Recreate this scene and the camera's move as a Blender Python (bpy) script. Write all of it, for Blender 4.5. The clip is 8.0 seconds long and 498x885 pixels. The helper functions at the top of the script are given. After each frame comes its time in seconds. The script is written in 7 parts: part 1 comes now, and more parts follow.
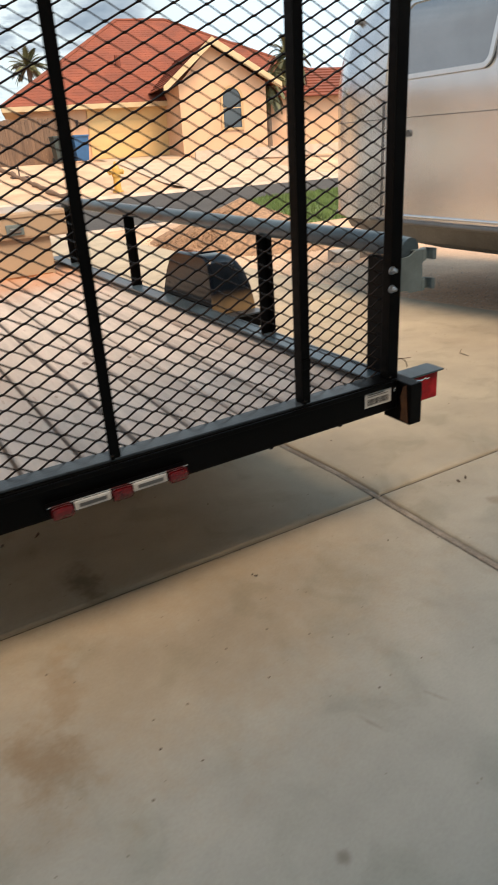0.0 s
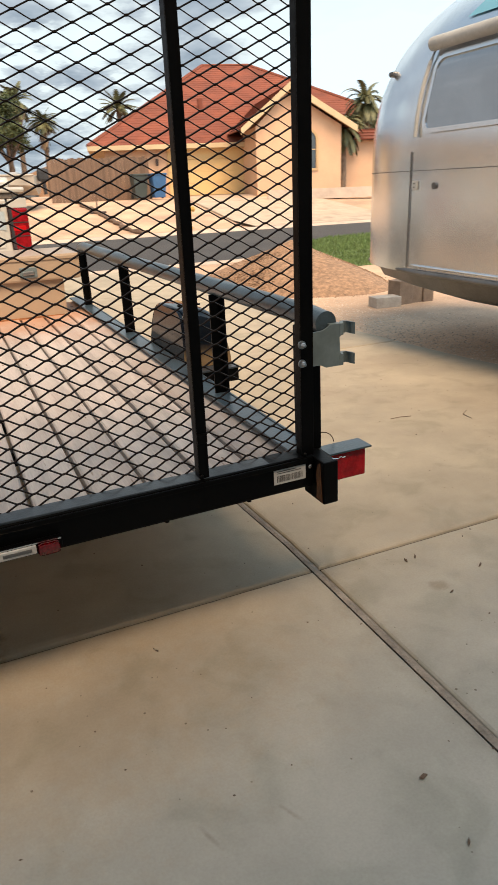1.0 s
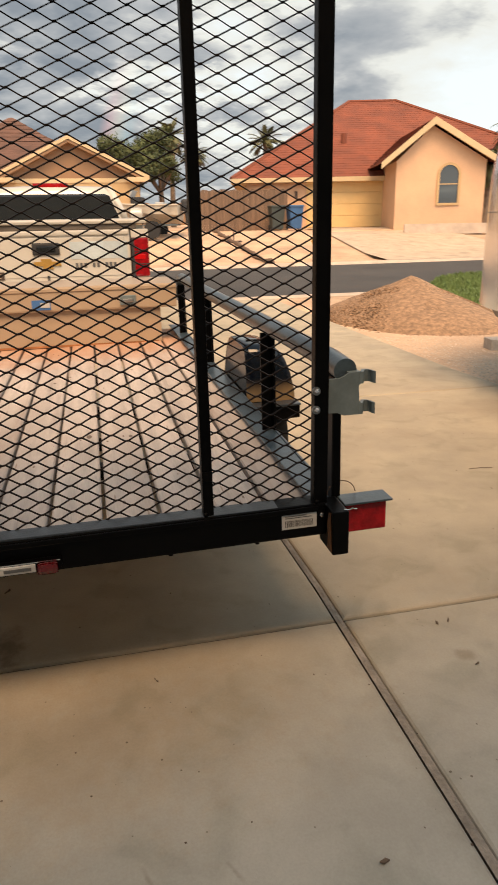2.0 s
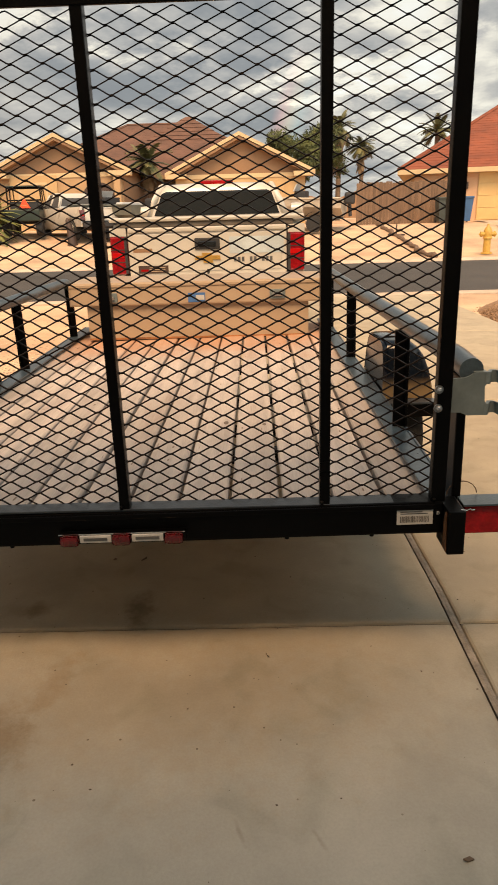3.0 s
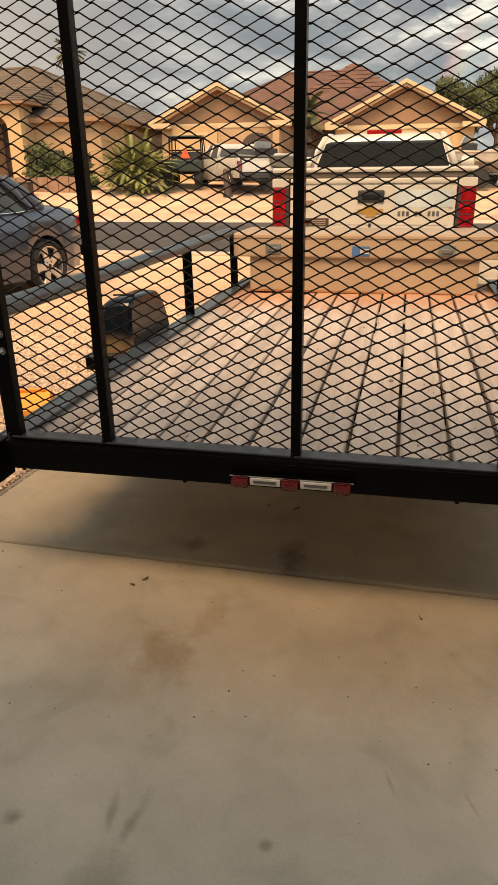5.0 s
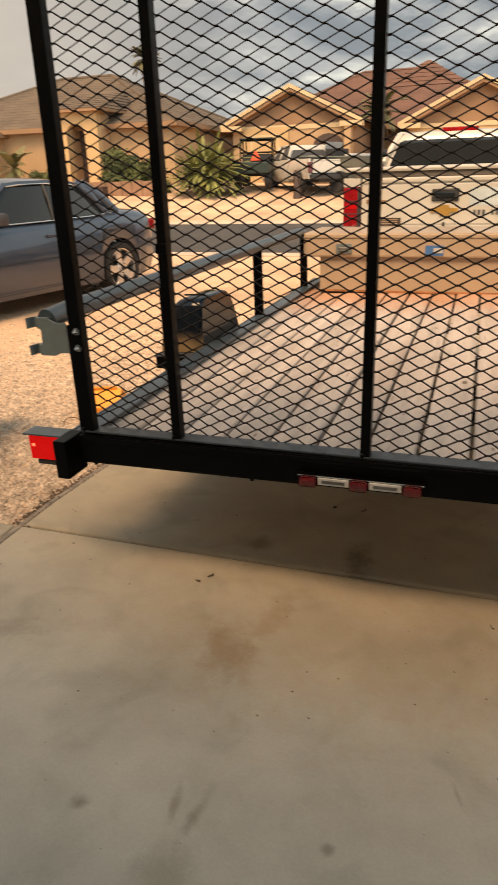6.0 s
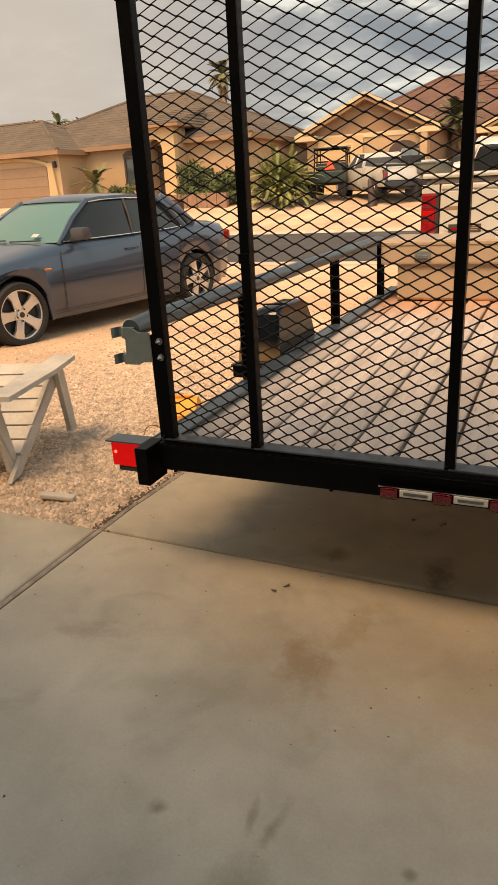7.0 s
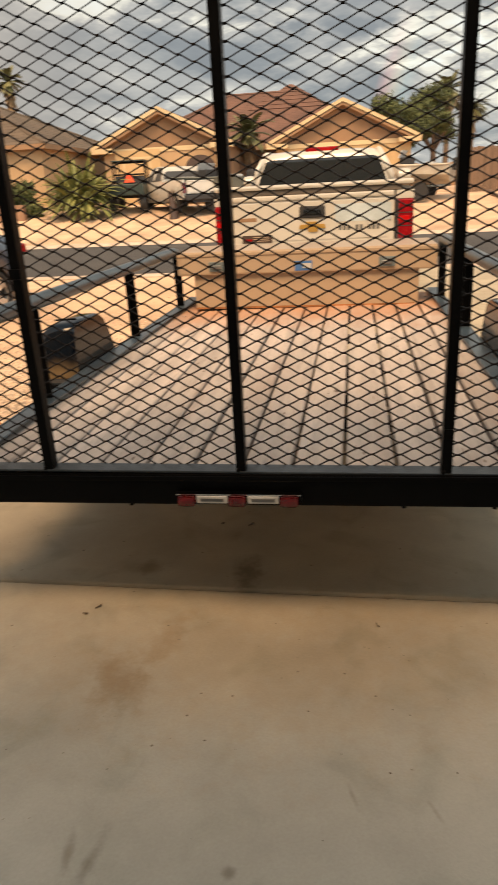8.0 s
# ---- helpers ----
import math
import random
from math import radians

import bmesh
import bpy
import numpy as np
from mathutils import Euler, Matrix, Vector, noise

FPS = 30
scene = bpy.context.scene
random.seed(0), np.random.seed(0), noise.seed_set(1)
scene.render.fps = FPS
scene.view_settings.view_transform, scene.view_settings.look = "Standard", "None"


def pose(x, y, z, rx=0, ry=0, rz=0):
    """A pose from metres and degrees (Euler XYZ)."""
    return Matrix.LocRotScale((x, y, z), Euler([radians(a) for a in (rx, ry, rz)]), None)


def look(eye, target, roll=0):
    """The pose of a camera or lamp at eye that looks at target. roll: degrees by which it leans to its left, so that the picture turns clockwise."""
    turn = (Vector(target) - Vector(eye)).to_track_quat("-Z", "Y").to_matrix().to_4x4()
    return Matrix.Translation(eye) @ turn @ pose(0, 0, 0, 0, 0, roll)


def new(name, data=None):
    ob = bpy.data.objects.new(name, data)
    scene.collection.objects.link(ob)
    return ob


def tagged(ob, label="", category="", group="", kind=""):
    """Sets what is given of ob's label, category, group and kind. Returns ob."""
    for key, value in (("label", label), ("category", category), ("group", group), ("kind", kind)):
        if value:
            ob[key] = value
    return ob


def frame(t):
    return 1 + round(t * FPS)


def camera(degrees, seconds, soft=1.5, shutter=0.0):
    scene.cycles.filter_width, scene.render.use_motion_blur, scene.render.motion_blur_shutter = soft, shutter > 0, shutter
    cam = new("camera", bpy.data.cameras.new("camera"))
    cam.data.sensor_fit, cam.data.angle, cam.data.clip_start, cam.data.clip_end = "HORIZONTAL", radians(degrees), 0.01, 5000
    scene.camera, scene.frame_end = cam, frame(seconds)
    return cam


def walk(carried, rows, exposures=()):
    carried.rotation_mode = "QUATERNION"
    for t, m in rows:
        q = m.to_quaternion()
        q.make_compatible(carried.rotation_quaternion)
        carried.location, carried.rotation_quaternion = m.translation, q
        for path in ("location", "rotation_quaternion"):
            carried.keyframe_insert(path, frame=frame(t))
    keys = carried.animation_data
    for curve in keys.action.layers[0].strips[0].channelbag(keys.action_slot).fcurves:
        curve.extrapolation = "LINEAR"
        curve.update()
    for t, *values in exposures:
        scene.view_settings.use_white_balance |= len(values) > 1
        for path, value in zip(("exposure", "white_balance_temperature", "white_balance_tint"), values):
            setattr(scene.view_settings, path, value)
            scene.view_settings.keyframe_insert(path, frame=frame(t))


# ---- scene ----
cam = camera(41.2, 8.0, shutter=0.3)
PATH = [
    (0, (-0.387, -1.262, 1.088), (0.518, 0.32, 0.265), -3.4),
    (0.5, (-0.167, -1.269, 1.115), (0.769, 0.333, 0.369), -2.1),
    (1, (0.025, -1.37, 1.139), (0.776, 0.337, 0.415), -2.3),
    (1.2, (0.107, -1.411, 1.139), (0.789, 0.326, 0.42), -2.2),
    (2.3, (0.333, -1.467, 1.171), (0.588, 0.416, 0.549), -1.3),
    (2.5, (0.358, -1.499, 1.173), (0.484, 0.396, 0.545), -1.8),
    (3, (0.347, -1.524, 1.176), (0.318, 0.37, 0.532), -1.6),
    (3.5, (0.318, -1.531, 1.175), (0.194, 0.352, 0.513), -1.0),
    (4, (0.282, -1.528, 1.154), (0.023, 0.329, 0.459), -1.0),
    (4.5, (0.249, -1.543, 1.153), (-0.128, 0.281, 0.424), -0.8),
    (5.8, (0.236, -1.534, 1.169), (-0.279, 0.241, 0.404), -1.0),
    (6, (0.23, -1.54, 1.15), (-0.375, 0.215, 0.405), -1.7),
    (6.5, (0.199, -1.541, 1.147), (-0.591, 0.146, 0.419), -2.7),
    (7, (0.202, -1.543, 1.15), (-0.6, 0.146, 0.438), -3.2),
    (7.5, (0.23, -1.53, 1.149), (-0.396, 0.231, 0.438), -3.0),
    (8, (0.283, -1.521, 1.148), (-0.024, 0.325, 0.442), -2.9),
]
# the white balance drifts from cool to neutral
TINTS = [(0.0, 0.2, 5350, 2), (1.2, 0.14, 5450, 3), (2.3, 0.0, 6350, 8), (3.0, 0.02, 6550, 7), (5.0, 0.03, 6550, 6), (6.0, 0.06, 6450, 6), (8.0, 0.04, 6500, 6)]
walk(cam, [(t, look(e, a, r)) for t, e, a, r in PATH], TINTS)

# ---- world, sun, exposure ----
def build_world():
    w = bpy.data.worlds.new("evening_sky")
    scene.world = w
    w.use_nodes = True
    nt = w.node_tree
    n, l = nt.nodes, nt.links
    n.clear()
    out = n.new("ShaderNodeOutputWorld")
    bg = n.new("ShaderNodeBackground")
    sky = n.new("ShaderNodeTexSky")
    sky.sky_type = "NISHITA"
    sky.sun_disc = False
    sky.sun_elevation = radians(SUN_ELEV)
    sky.sun_rotation = radians(SUN_AZ)
    skyg = n.new("ShaderNodeVectorMath")
    skyg.operation = "SCALE"
    skyg.inputs["Scale"].default_value = SKY_GAIN
    l.new(sky.outputs["Color"], skyg.inputs[0])
    tc = n.new("ShaderNodeTexCoord")
    sep = n.new("ShaderNodeSeparateXYZ")
    l.new(tc.outputs["Generated"], sep.inputs[0])
    # flatten the clouds onto a layer overhead
    def math_node(op, a, b=None):
        m = n.new("ShaderNodeMath")
        m.operation = op
        for i, v in enumerate((a, b)):
            if v is None:
                continue
            if isinstance(v, (int, float)):
                m.inputs[i].default_value = v
            else:
                l.new(v, m.inputs[i])
        return m.outputs[0]
    zz = math_node("ADD", math_node("MAXIMUM", sep.outputs["Z"], 0.0), 0.22)
    comb = n.new("ShaderNodeCombineXYZ")
    l.new(math_node("DIVIDE", sep.outputs["X"], zz), comb.inputs[0])
    l.new(math_node("DIVIDE", sep.outputs["Y"], zz), comb.inputs[1])
    def noise_tex(scale, detail, rough, dist=0.0):
        t = n.new("ShaderNodeTexNoise")
        t.inputs["Scale"].default_value = scale
        t.inputs["Detail"].default_value = detail
        t.inputs["Roughness"].default_value = rough
        t.inputs["Distortion"].default_value = dist
        l.new(comb.outputs[0], t.inputs["Vector"])
        return t.outputs["Fac"]
    big = noise_tex(1.6, 6, 0.55, 0.3)
    fine = noise_tex(4.5, 8, 0.6, 0.2)
    mixn = math_node("ADD", math_node("MULTIPLY", big, 0.65), math_node("MULTIPLY", fine, 0.35))
    # the cloud deck thins out towards one side of the sky
    side = math_node("MULTIPLY", math_node("MAXIMUM", math_node("SUBTRACT", sep.outputs["X"], 0.12), -0.1), 0.42)
    dens = math_node("SUBTRACT", mixn, side)
    # lit gaps and heavier banks in the deck: bearing, height, spread (degrees), change of density
    for bearing, height, spread, change in CLOUD_BANKS:
        a, e = radians(bearing), radians(height)
        away = n.new("ShaderNodeVectorMath")
        away.operation = "MULTIPLY_ADD"
        l.new(tc.outputs["Generated"], away.inputs[0])
        away.inputs[1].default_value = (1.0, 0.6, 2.6)
        away.inputs[2].default_value = (-math.sin(a) * math.cos(e), -0.6 * math.cos(a) * math.cos(e), -2.6 * math.sin(e))
        far_ = n.new("ShaderNodeVectorMath")
        far_.operation = "LENGTH"
        l.new(away.outputs[0], far_.inputs[0])
        fall = n.new("ShaderNodeMapRange")
        fall.interpolation_type = "SMOOTHSTEP"
        fall.inputs["From Min"].default_value, fall.inputs["From Max"].default_value = math.sin(radians(spread)), 0.0
        l.new(math_node("ADD", far_.outputs["Value"], math_node("MULTIPLY", math_node("SUBTRACT", fine, 0.5), 0.30)), fall.inputs["Value"])
        dens = math_node("ADD", dens, math_node("MULTIPLY", fall.outputs[0], change))
    ramp = n.new("ShaderNodeValToRGB")
    e = ramp.color_ramp.elements
    e[0].position, e[0].color = 0.28, CLOUD_THIN
    e[1].position, e[1].color = 0.72, CLOUD_DARK
    for pos, c in ((0.42, CLOUD_BRIGHT), (0.49, CLOUD_MID), (0.595, CLOUD_GREY)):
        x = e.new(pos)
        x.color = c
    l.new(dens, ramp.inputs[0])
    cover = n.new("ShaderNodeValToRGB")
    cover.color_ramp.elements[0].position, cover.color_ramp.elements[1].position = 0.30, 0.46
    l.new(dens, cover.inputs[0])
    mx = n.new("ShaderNodeMix")
    mx.data_type = "RGBA"
    l.new(math_node("ADD", math_node("MULTIPLY", cover.outputs[0], 0.12), 0.86), mx.inputs["Factor"])
    l.new(skyg.outputs[0], mx.inputs[6])
    l.new(ramp.outputs[0], mx.inputs[7])
    # the western sky, behind the camera, still glows after sundown; the far left is hazy
    west = math_node("ADD", math_node("MULTIPLY", math_node("MAXIMUM", math_node("MULTIPLY", sep.outputs["Y"], -1.0), 0.0), WEST_GLOW), 1.0)
    haze = n.new("ShaderNodeMapRange")
    haze.interpolation_type = "SMOOTHSTEP"
    haze.inputs["From Min"].default_value, haze.inputs["From Max"].default_value = -0.22, -0.62
    haze.inputs["To Min"].default_value, haze.inputs["To Max"].default_value = 0.0, 0.9
    l.new(sep.outputs["X"], haze.inputs["Value"])
    hz = n.new("ShaderNodeMix")
    hz.data_type = "RGBA"
    l.new(haze.outputs[0], hz.inputs["Factor"])
    l.new(mx.outputs[2], hz.inputs[6])
    hz.inputs[7].default_value = SKY_HAZE
    # a faint piece of rainbow low between the clouds
    axis = Vector((math.sin(radians(43)) * math.cos(radians(6)), math.cos(radians(43)) * math.cos(radians(6)), -math.sin(radians(6))))
    dot = n.new("ShaderNodeVectorMath")
    dot.operation = "DOT_PRODUCT"
    l.new(tc.outputs["Generated"], dot.inputs[0])
    dot.inputs[1].default_value = axis
    bow = n.new("ShaderNodeValToRGB")
    c = bow.color_ramp.elements
    c[0].position, c[0].color = 0.0, (0, 0, 0, 1)
    c[1].position, c[1].color = 1.0, (0, 0, 0, 1)
    for pos, colr in ((0.25, (0.22, 0.07, 0.05, 1)), (0.5, (0.17, 0.13, 0.06, 1)), (0.75, (0.05, 0.09, 0.08, 1))):
        x = c.new(pos)
        x.color = colr
    arc = n.new("ShaderNodeMapRange")
    arc.inputs["From Min"].default_value, arc.inputs["From Max"].default_value = math.cos(radians(43.4)), math.cos(radians(40.6))
    l.new(dot.outputs["Value"], arc.inputs["Value"])
    l.new(arc.outputs[0], bow.inputs[0])
    low = n.new("ShaderNodeMapRange")
    low.inputs["From Min"].default_value, low.inputs["From Max"].default_value = 0.21, 0.12
    l.new(sep.outputs["Z"], low.inputs["Value"])
    bows = n.new("ShaderNodeVectorMath")
    bows.operation = "SCALE"
    l.new(bow.outputs[0], bows.inputs[0])
    l.new(low.outputs[0], bows.inputs["Scale"])
    withbow = n.new("ShaderNodeVectorMath")
    withbow.operation = "ADD"
    l.new(hz.outputs[2], withbow.inputs[0])
    l.new(bows.outputs[0], withbow.inputs[1])
    # the cloud deck opens overhead onto clear blue
    zen = n.new("ShaderNodeMapRange")
    zen.interpolation_type = "SMOOTHSTEP"
    zen.inputs["From Min"].default_value, zen.inputs["From Max"].default_value = 0.45, 0.85
    zen.inputs["To Min"].default_value, zen.inputs["To Max"].default_value = 0.0, 0.75
    l.new(sep.outputs["Z"], zen.inputs["Value"])
    zm = n.new("ShaderNodeMix")
    zm.data_type = "RGBA"
    l.new(zen.outputs[0], zm.inputs["Factor"])
    l.new(withbow.outputs[0], zm.inputs[6])
    zm.inputs[7].default_value = SKY_ZENITH
    glow = n.new("ShaderNodeVectorMath")
    glow.operation = "SCALE"
    l.new(zm.outputs[2], glow.inputs[0])
    l.new(west, glow.inputs["Scale"])
    l.new(glow.outputs[0], bg.inputs["Color"])
    bg.inputs["Strength"].default_value = SKY_STRENGTH
    l.new(bg.outputs[0], out.inputs["Surface"])


SUN_ELEV, SUN_AZ = 58.0, 188.0
SKY_GAIN, SKY_STRENGTH = 0.12, 1.22
WEST_GLOW = 2.2
CLOUD_BANKS = ((-19, 14.5, 9, -0.17), (-7, 12.0, 5, -0.10), (5.5, 10.0, 5, -0.12), (11, 9.3, 5, -0.10), (13.5, 13.5, 7, -0.07), (13.3, 6.6, 4, -0.04), (19, 13, 9, 0.07),
               (-23, 8.0, 9, 0.05), (-12, 8.8, 5, 0.05), (9.0, 11.6, 4, 0.10), (0, 12.8, 4, 0.04), (21, 9.2, 6, 0.12))
SKY_ZENITH = (0.30, 0.39, 0.455, 1)
SKY_HAZE = (0.51, 0.435, 0.37, 1)
CLOUD_THIN = (0.88, 0.862, 0.79, 1)
CLOUD_BRIGHT = (0.76, 0.715, 0.62, 1)
CLOUD_MID = (0.45, 0.435, 0.415, 1)
CLOUD_GREY = (0.25, 0.262, 0.275, 1)
CLOUD_DARK = (0.185, 0.197, 0.214, 1)
build_world()
sun_data = bpy.data.lights.new("sun", "SUN")
sun_data.energy, sun_data.angle, sun_data.color = 5.7, radians(32), (1.0, 0.61, 0.32)
sun = new("sun", sun_data)
_a, _e = radians(SUN_AZ), radians(SUN_ELEV)
SUN_FROM = Vector((math.sin(_a) * math.cos(_e), math.cos(_a) * math.cos(_e), math.sin(_e)))
sun.matrix_world = look(tuple(SUN_FROM * 60), (0, 0, 0))
scene.view_settings.exposure = 0.0


# ---- materials ----
def material(name, base, rough=0.6, metal=0.0, var=0.16, scale=3.0, fine=60.0, bump=0.15, stretch=(1, 1, 1), spec=0.5,
             coat=0.0, tint=None, piece=0.0, stain=None, stain_scale=1.2, stain_amount=0.6, alpha=1.0, emit=None):
    m = bpy.data.materials.new(name)
    m.use_nodes = True
    nt = m.node_tree
    n, l = nt.nodes, nt.links
    b = n["Principled BSDF"]
    tc = n.new("ShaderNodeTexCoord")
    info = n.new("ShaderNodeObjectInfo")
    off = n.new("ShaderNodeVectorMath")
    off.operation = "MULTIPLY_ADD"
    off.inputs[1].default_value = stretch
    sc = n.new("ShaderNodeVectorMath")
    sc.operation = "SCALE"
    sc.inputs[0].default_value = (31.0, 17.0, 23.0)
    l.new(info.outputs["Random"], sc.inputs["Scale"])
    l.new(tc.outputs["Object"], off.inputs[0])
    l.new(sc.outputs[0], off.inputs[2])
    def noise_tex(s, d=4, r=0.6):
        t = n.new("ShaderNodeTexNoise")
        t.inputs["Scale"].default_value = s
        t.inputs["Detail"].default_value = d
        t.inputs["Roughness"].default_value = r
        l.new(off.outputs[0], t.inputs["Vector"])
        return t.outputs["Fac"]
    big, small = noise_tex(scale), noise_tex(fine, 3)
    c2 = tint or tuple(min(1.0, c * (1 + var * 1.6)) for c in base)
    c1 = tuple(c * (1 - var) for c in base)
    def ramp(fac, a, bb, ca, cb):
        r = n.new("ShaderNodeValToRGB")
        r.color_ramp.elements[0].position, r.color_ramp.elements[1].position = a, bb
        r.color_ramp.elements[0].color, r.color_ramp.elements[1].color = ca, cb
        l.new(fac, r.inputs[0])
        return r.outputs[0]
    def mixc(fac, a, bb, mode="MIX"):
        x = n.new("ShaderNodeMix")
        x.data_type, x.blend_type = "RGBA", mode
        for sock, v in ((x.inputs["Factor"], fac), (x.inputs[6], a), (x.inputs[7], bb)):
            if isinstance(v, (int, float, tuple)):
                sock.default_value = v
            else:
                l.new(v, sock)
        return x.outputs[2]
    col = ramp(big, 0.32, 0.68, (*c1, 1), (*c2, 1))
    g = ramp(small, 0.3, 0.7, (1 - var, 1 - var, 1 - var, 1), (1, 1, 1, 1))
    col = mixc(0.8, col, g, "MULTIPLY")
    if piece:
        pr = ramp(info.outputs["Random"], 0.0, 1.0, (1 - piece, 1 - piece, 1 - piece, 1), (1, 1, 1, 1))
        col = mixc(1.0, col, pr, "MULTIPLY")
    if stain:
        s = ramp(noise_tex(stain_scale, 5, 0.65), 0.52, 0.72, (0, 0, 0, 1), (stain_amount,) * 3 + (1,))
        col = mixc(s, col, (*stain, 1))
    l.new(col, b.inputs["Base Color"])
    rr = n.new("ShaderNodeMapRange")
    rr.inputs["To Min"].default_value, rr.inputs["To Max"].default_value = max(0.02, rough * 0.8), min(1.0, rough * 1.2)
    l.new(big, rr.inputs["Value"])
    l.new(rr.outputs[0], b.inputs["Roughness"])
    b.inputs["Metallic"].default_value = metal
    b.inputs["Specular IOR Level"].default_value = spec
    b.inputs["Coat Weight"].default_value = coat
    b.inputs["Coat Roughness"].default_value = 0.05
    if bump:
        bp = n.new("ShaderNodeBump")
        bp.inputs["Strength"].default_value = bump
        bp.inputs["Distance"].default_value = 0.01
        l.new(small, bp.inputs["Height"])
        l.new(bp.outputs[0], b.inputs["Normal"])
    if emit:
        b.inputs["Emission Color"].default_value = (*emit[:3], 1)
        b.inputs["Emission Strength"].default_value = emit[3]
    return m


def glass(name, tint=(0.9, 0.95, 0.95), rough=0.02, dark=None):
    """Clear glass, or with dark a tinted pane over a dark cabin."""
    m = bpy.data.materials.new(name)
    m.use_nodes = True
    b = m.node_tree.nodes["Principled BSDF"]
    b.inputs["Roughness"].default_value = rough
    b.inputs["IOR"].default_value = 1.5
    if dark:
        b.inputs["Base Color"].default_value = (*dark, 1)
        b.inputs["Specular IOR Level"].default_value = 0.5
    else:
        b.inputs["Base Color"].default_value = (*tint, 1)
        b.inputs["Transmission Weight"].default_value = 1.0
    return m


def island_tones(m, low):
    """Every loose piece of one mesh gets a tone of its own."""
    n, l = m.node_tree.nodes, m.node_tree.links
    b = n["Principled BSDF"]
    col = b.inputs["Base Color"].links[0].from_socket
    geo = n.new("ShaderNodeNewGeometry")
    r = n.new("ShaderNodeMapRange")
    r.inputs["To Min"].default_value = low
    l.new(geo.outputs["Random Per Island"], r.inputs["Value"])
    x = n.new("ShaderNodeVectorMath")
    x.operation = "SCALE"
    l.new(col, x.inputs[0])
    l.new(r.outputs[0], x.inputs["Scale"])
    l.new(x.outputs[0], b.inputs["Base Color"])
    return m


def weather_marks(m):
    """Knots, nail marks and dark flecks along the grain of old boards, with pale scuffed patches."""
    n, l = m.node_tree.nodes, m.node_tree.links
    b = n["Principled BSDF"]
    col = b.inputs["Base Color"].links[0].from_socket
    tc = n.new("ShaderNodeTexCoord")
    for stretch, scale, limit, tone in (((1.0, 0.45, 1.0), 13, 0.13, (0.36, 0.30, 0.26)), ((1.0, 0.3, 1.0), 34, 0.16, (0.48, 0.42, 0.38)), ((1.0, 0.10, 1.0), 60, 0.20, (0.66, 0.60, 0.56))):
        mp = n.new("ShaderNodeMapping")
        mp.inputs["Scale"].default_value = stretch
        l.new(tc.outputs["Object"], mp.inputs["Vector"])
        vo = n.new("ShaderNodeTexVoronoi")
        vo.inputs["Scale"].default_value = scale
        l.new(mp.outputs[0], vo.inputs["Vector"])
        pick = n.new("ShaderNodeSeparateXYZ")
        l.new(vo.outputs["Color"], pick.inputs[0])
        size = n.new("ShaderNodeMapRange")
        size.inputs["From Min"].default_value, size.inputs["From Max"].default_value = 0.62, 1.0
        size.inputs["To Min"].default_value, size.inputs["To Max"].default_value = 0.0, limit
        l.new(pick.outputs[0], size.inputs["Value"])
        lt = n.new("ShaderNodeMath")
        lt.operation = "LESS_THAN"
        l.new(vo.outputs["Distance"], lt.inputs[0])
        l.new(size.outputs[0], lt.inputs[1])
        x = n.new("ShaderNodeMix")
        x.data_type, x.blend_type = "RGBA", "MULTIPLY"
        l.new(lt.outputs[0], x.inputs["Factor"])
        l.new(col, x.inputs[6])
        x.inputs[7].default_value = (*tone, 1)
        col = x.outputs[2]
    l.new(col, b.inputs["Base Color"])


def lower_tone(m, z0, z1, tone):
    """A second colour over the lower part of a sheet, with a ragged upper edge."""
    n, l = m.node_tree.nodes, m.node_tree.links
    b = n["Principled BSDF"]
    col = b.inputs["Base Color"].links[0].from_socket
    tc = n.new("ShaderNodeTexCoord")
    sep = n.new("ShaderNodeSeparateXYZ")
    l.new(tc.outputs["Object"], sep.inputs[0])
    no = n.new("ShaderNodeTexNoise")
    no.inputs["Scale"].default_value, no.inputs["Detail"].default_value = 11, 5
    l.new(tc.outputs["Object"], no.inputs["Vector"])
    ad = n.new("ShaderNodeMath")
    ad.operation = "MULTIPLY_ADD"
    l.new(no.outputs["Fac"], ad.inputs[0])
    ad.inputs[1].default_value = 0.07
    l.new(sep.outputs["Z"], ad.inputs[2])
    r = n.new("ShaderNodeMapRange")
    r.interpolation_type = "SMOOTHSTEP"
    r.inputs["From Min"].default_value, r.inputs["From Max"].default_value = z1, z0
    l.new(ad.outputs[0], r.inputs["Value"])
    x = n.new("ShaderNodeMix")
    x.data_type = "RGBA"
    l.new(r.outputs[0], x.inputs["Factor"])
    l.new(col, x.inputs[6])
    x.inputs[7].default_value = (*tone, 1)
    l.new(x.outputs[2], b.inputs["Base Color"])


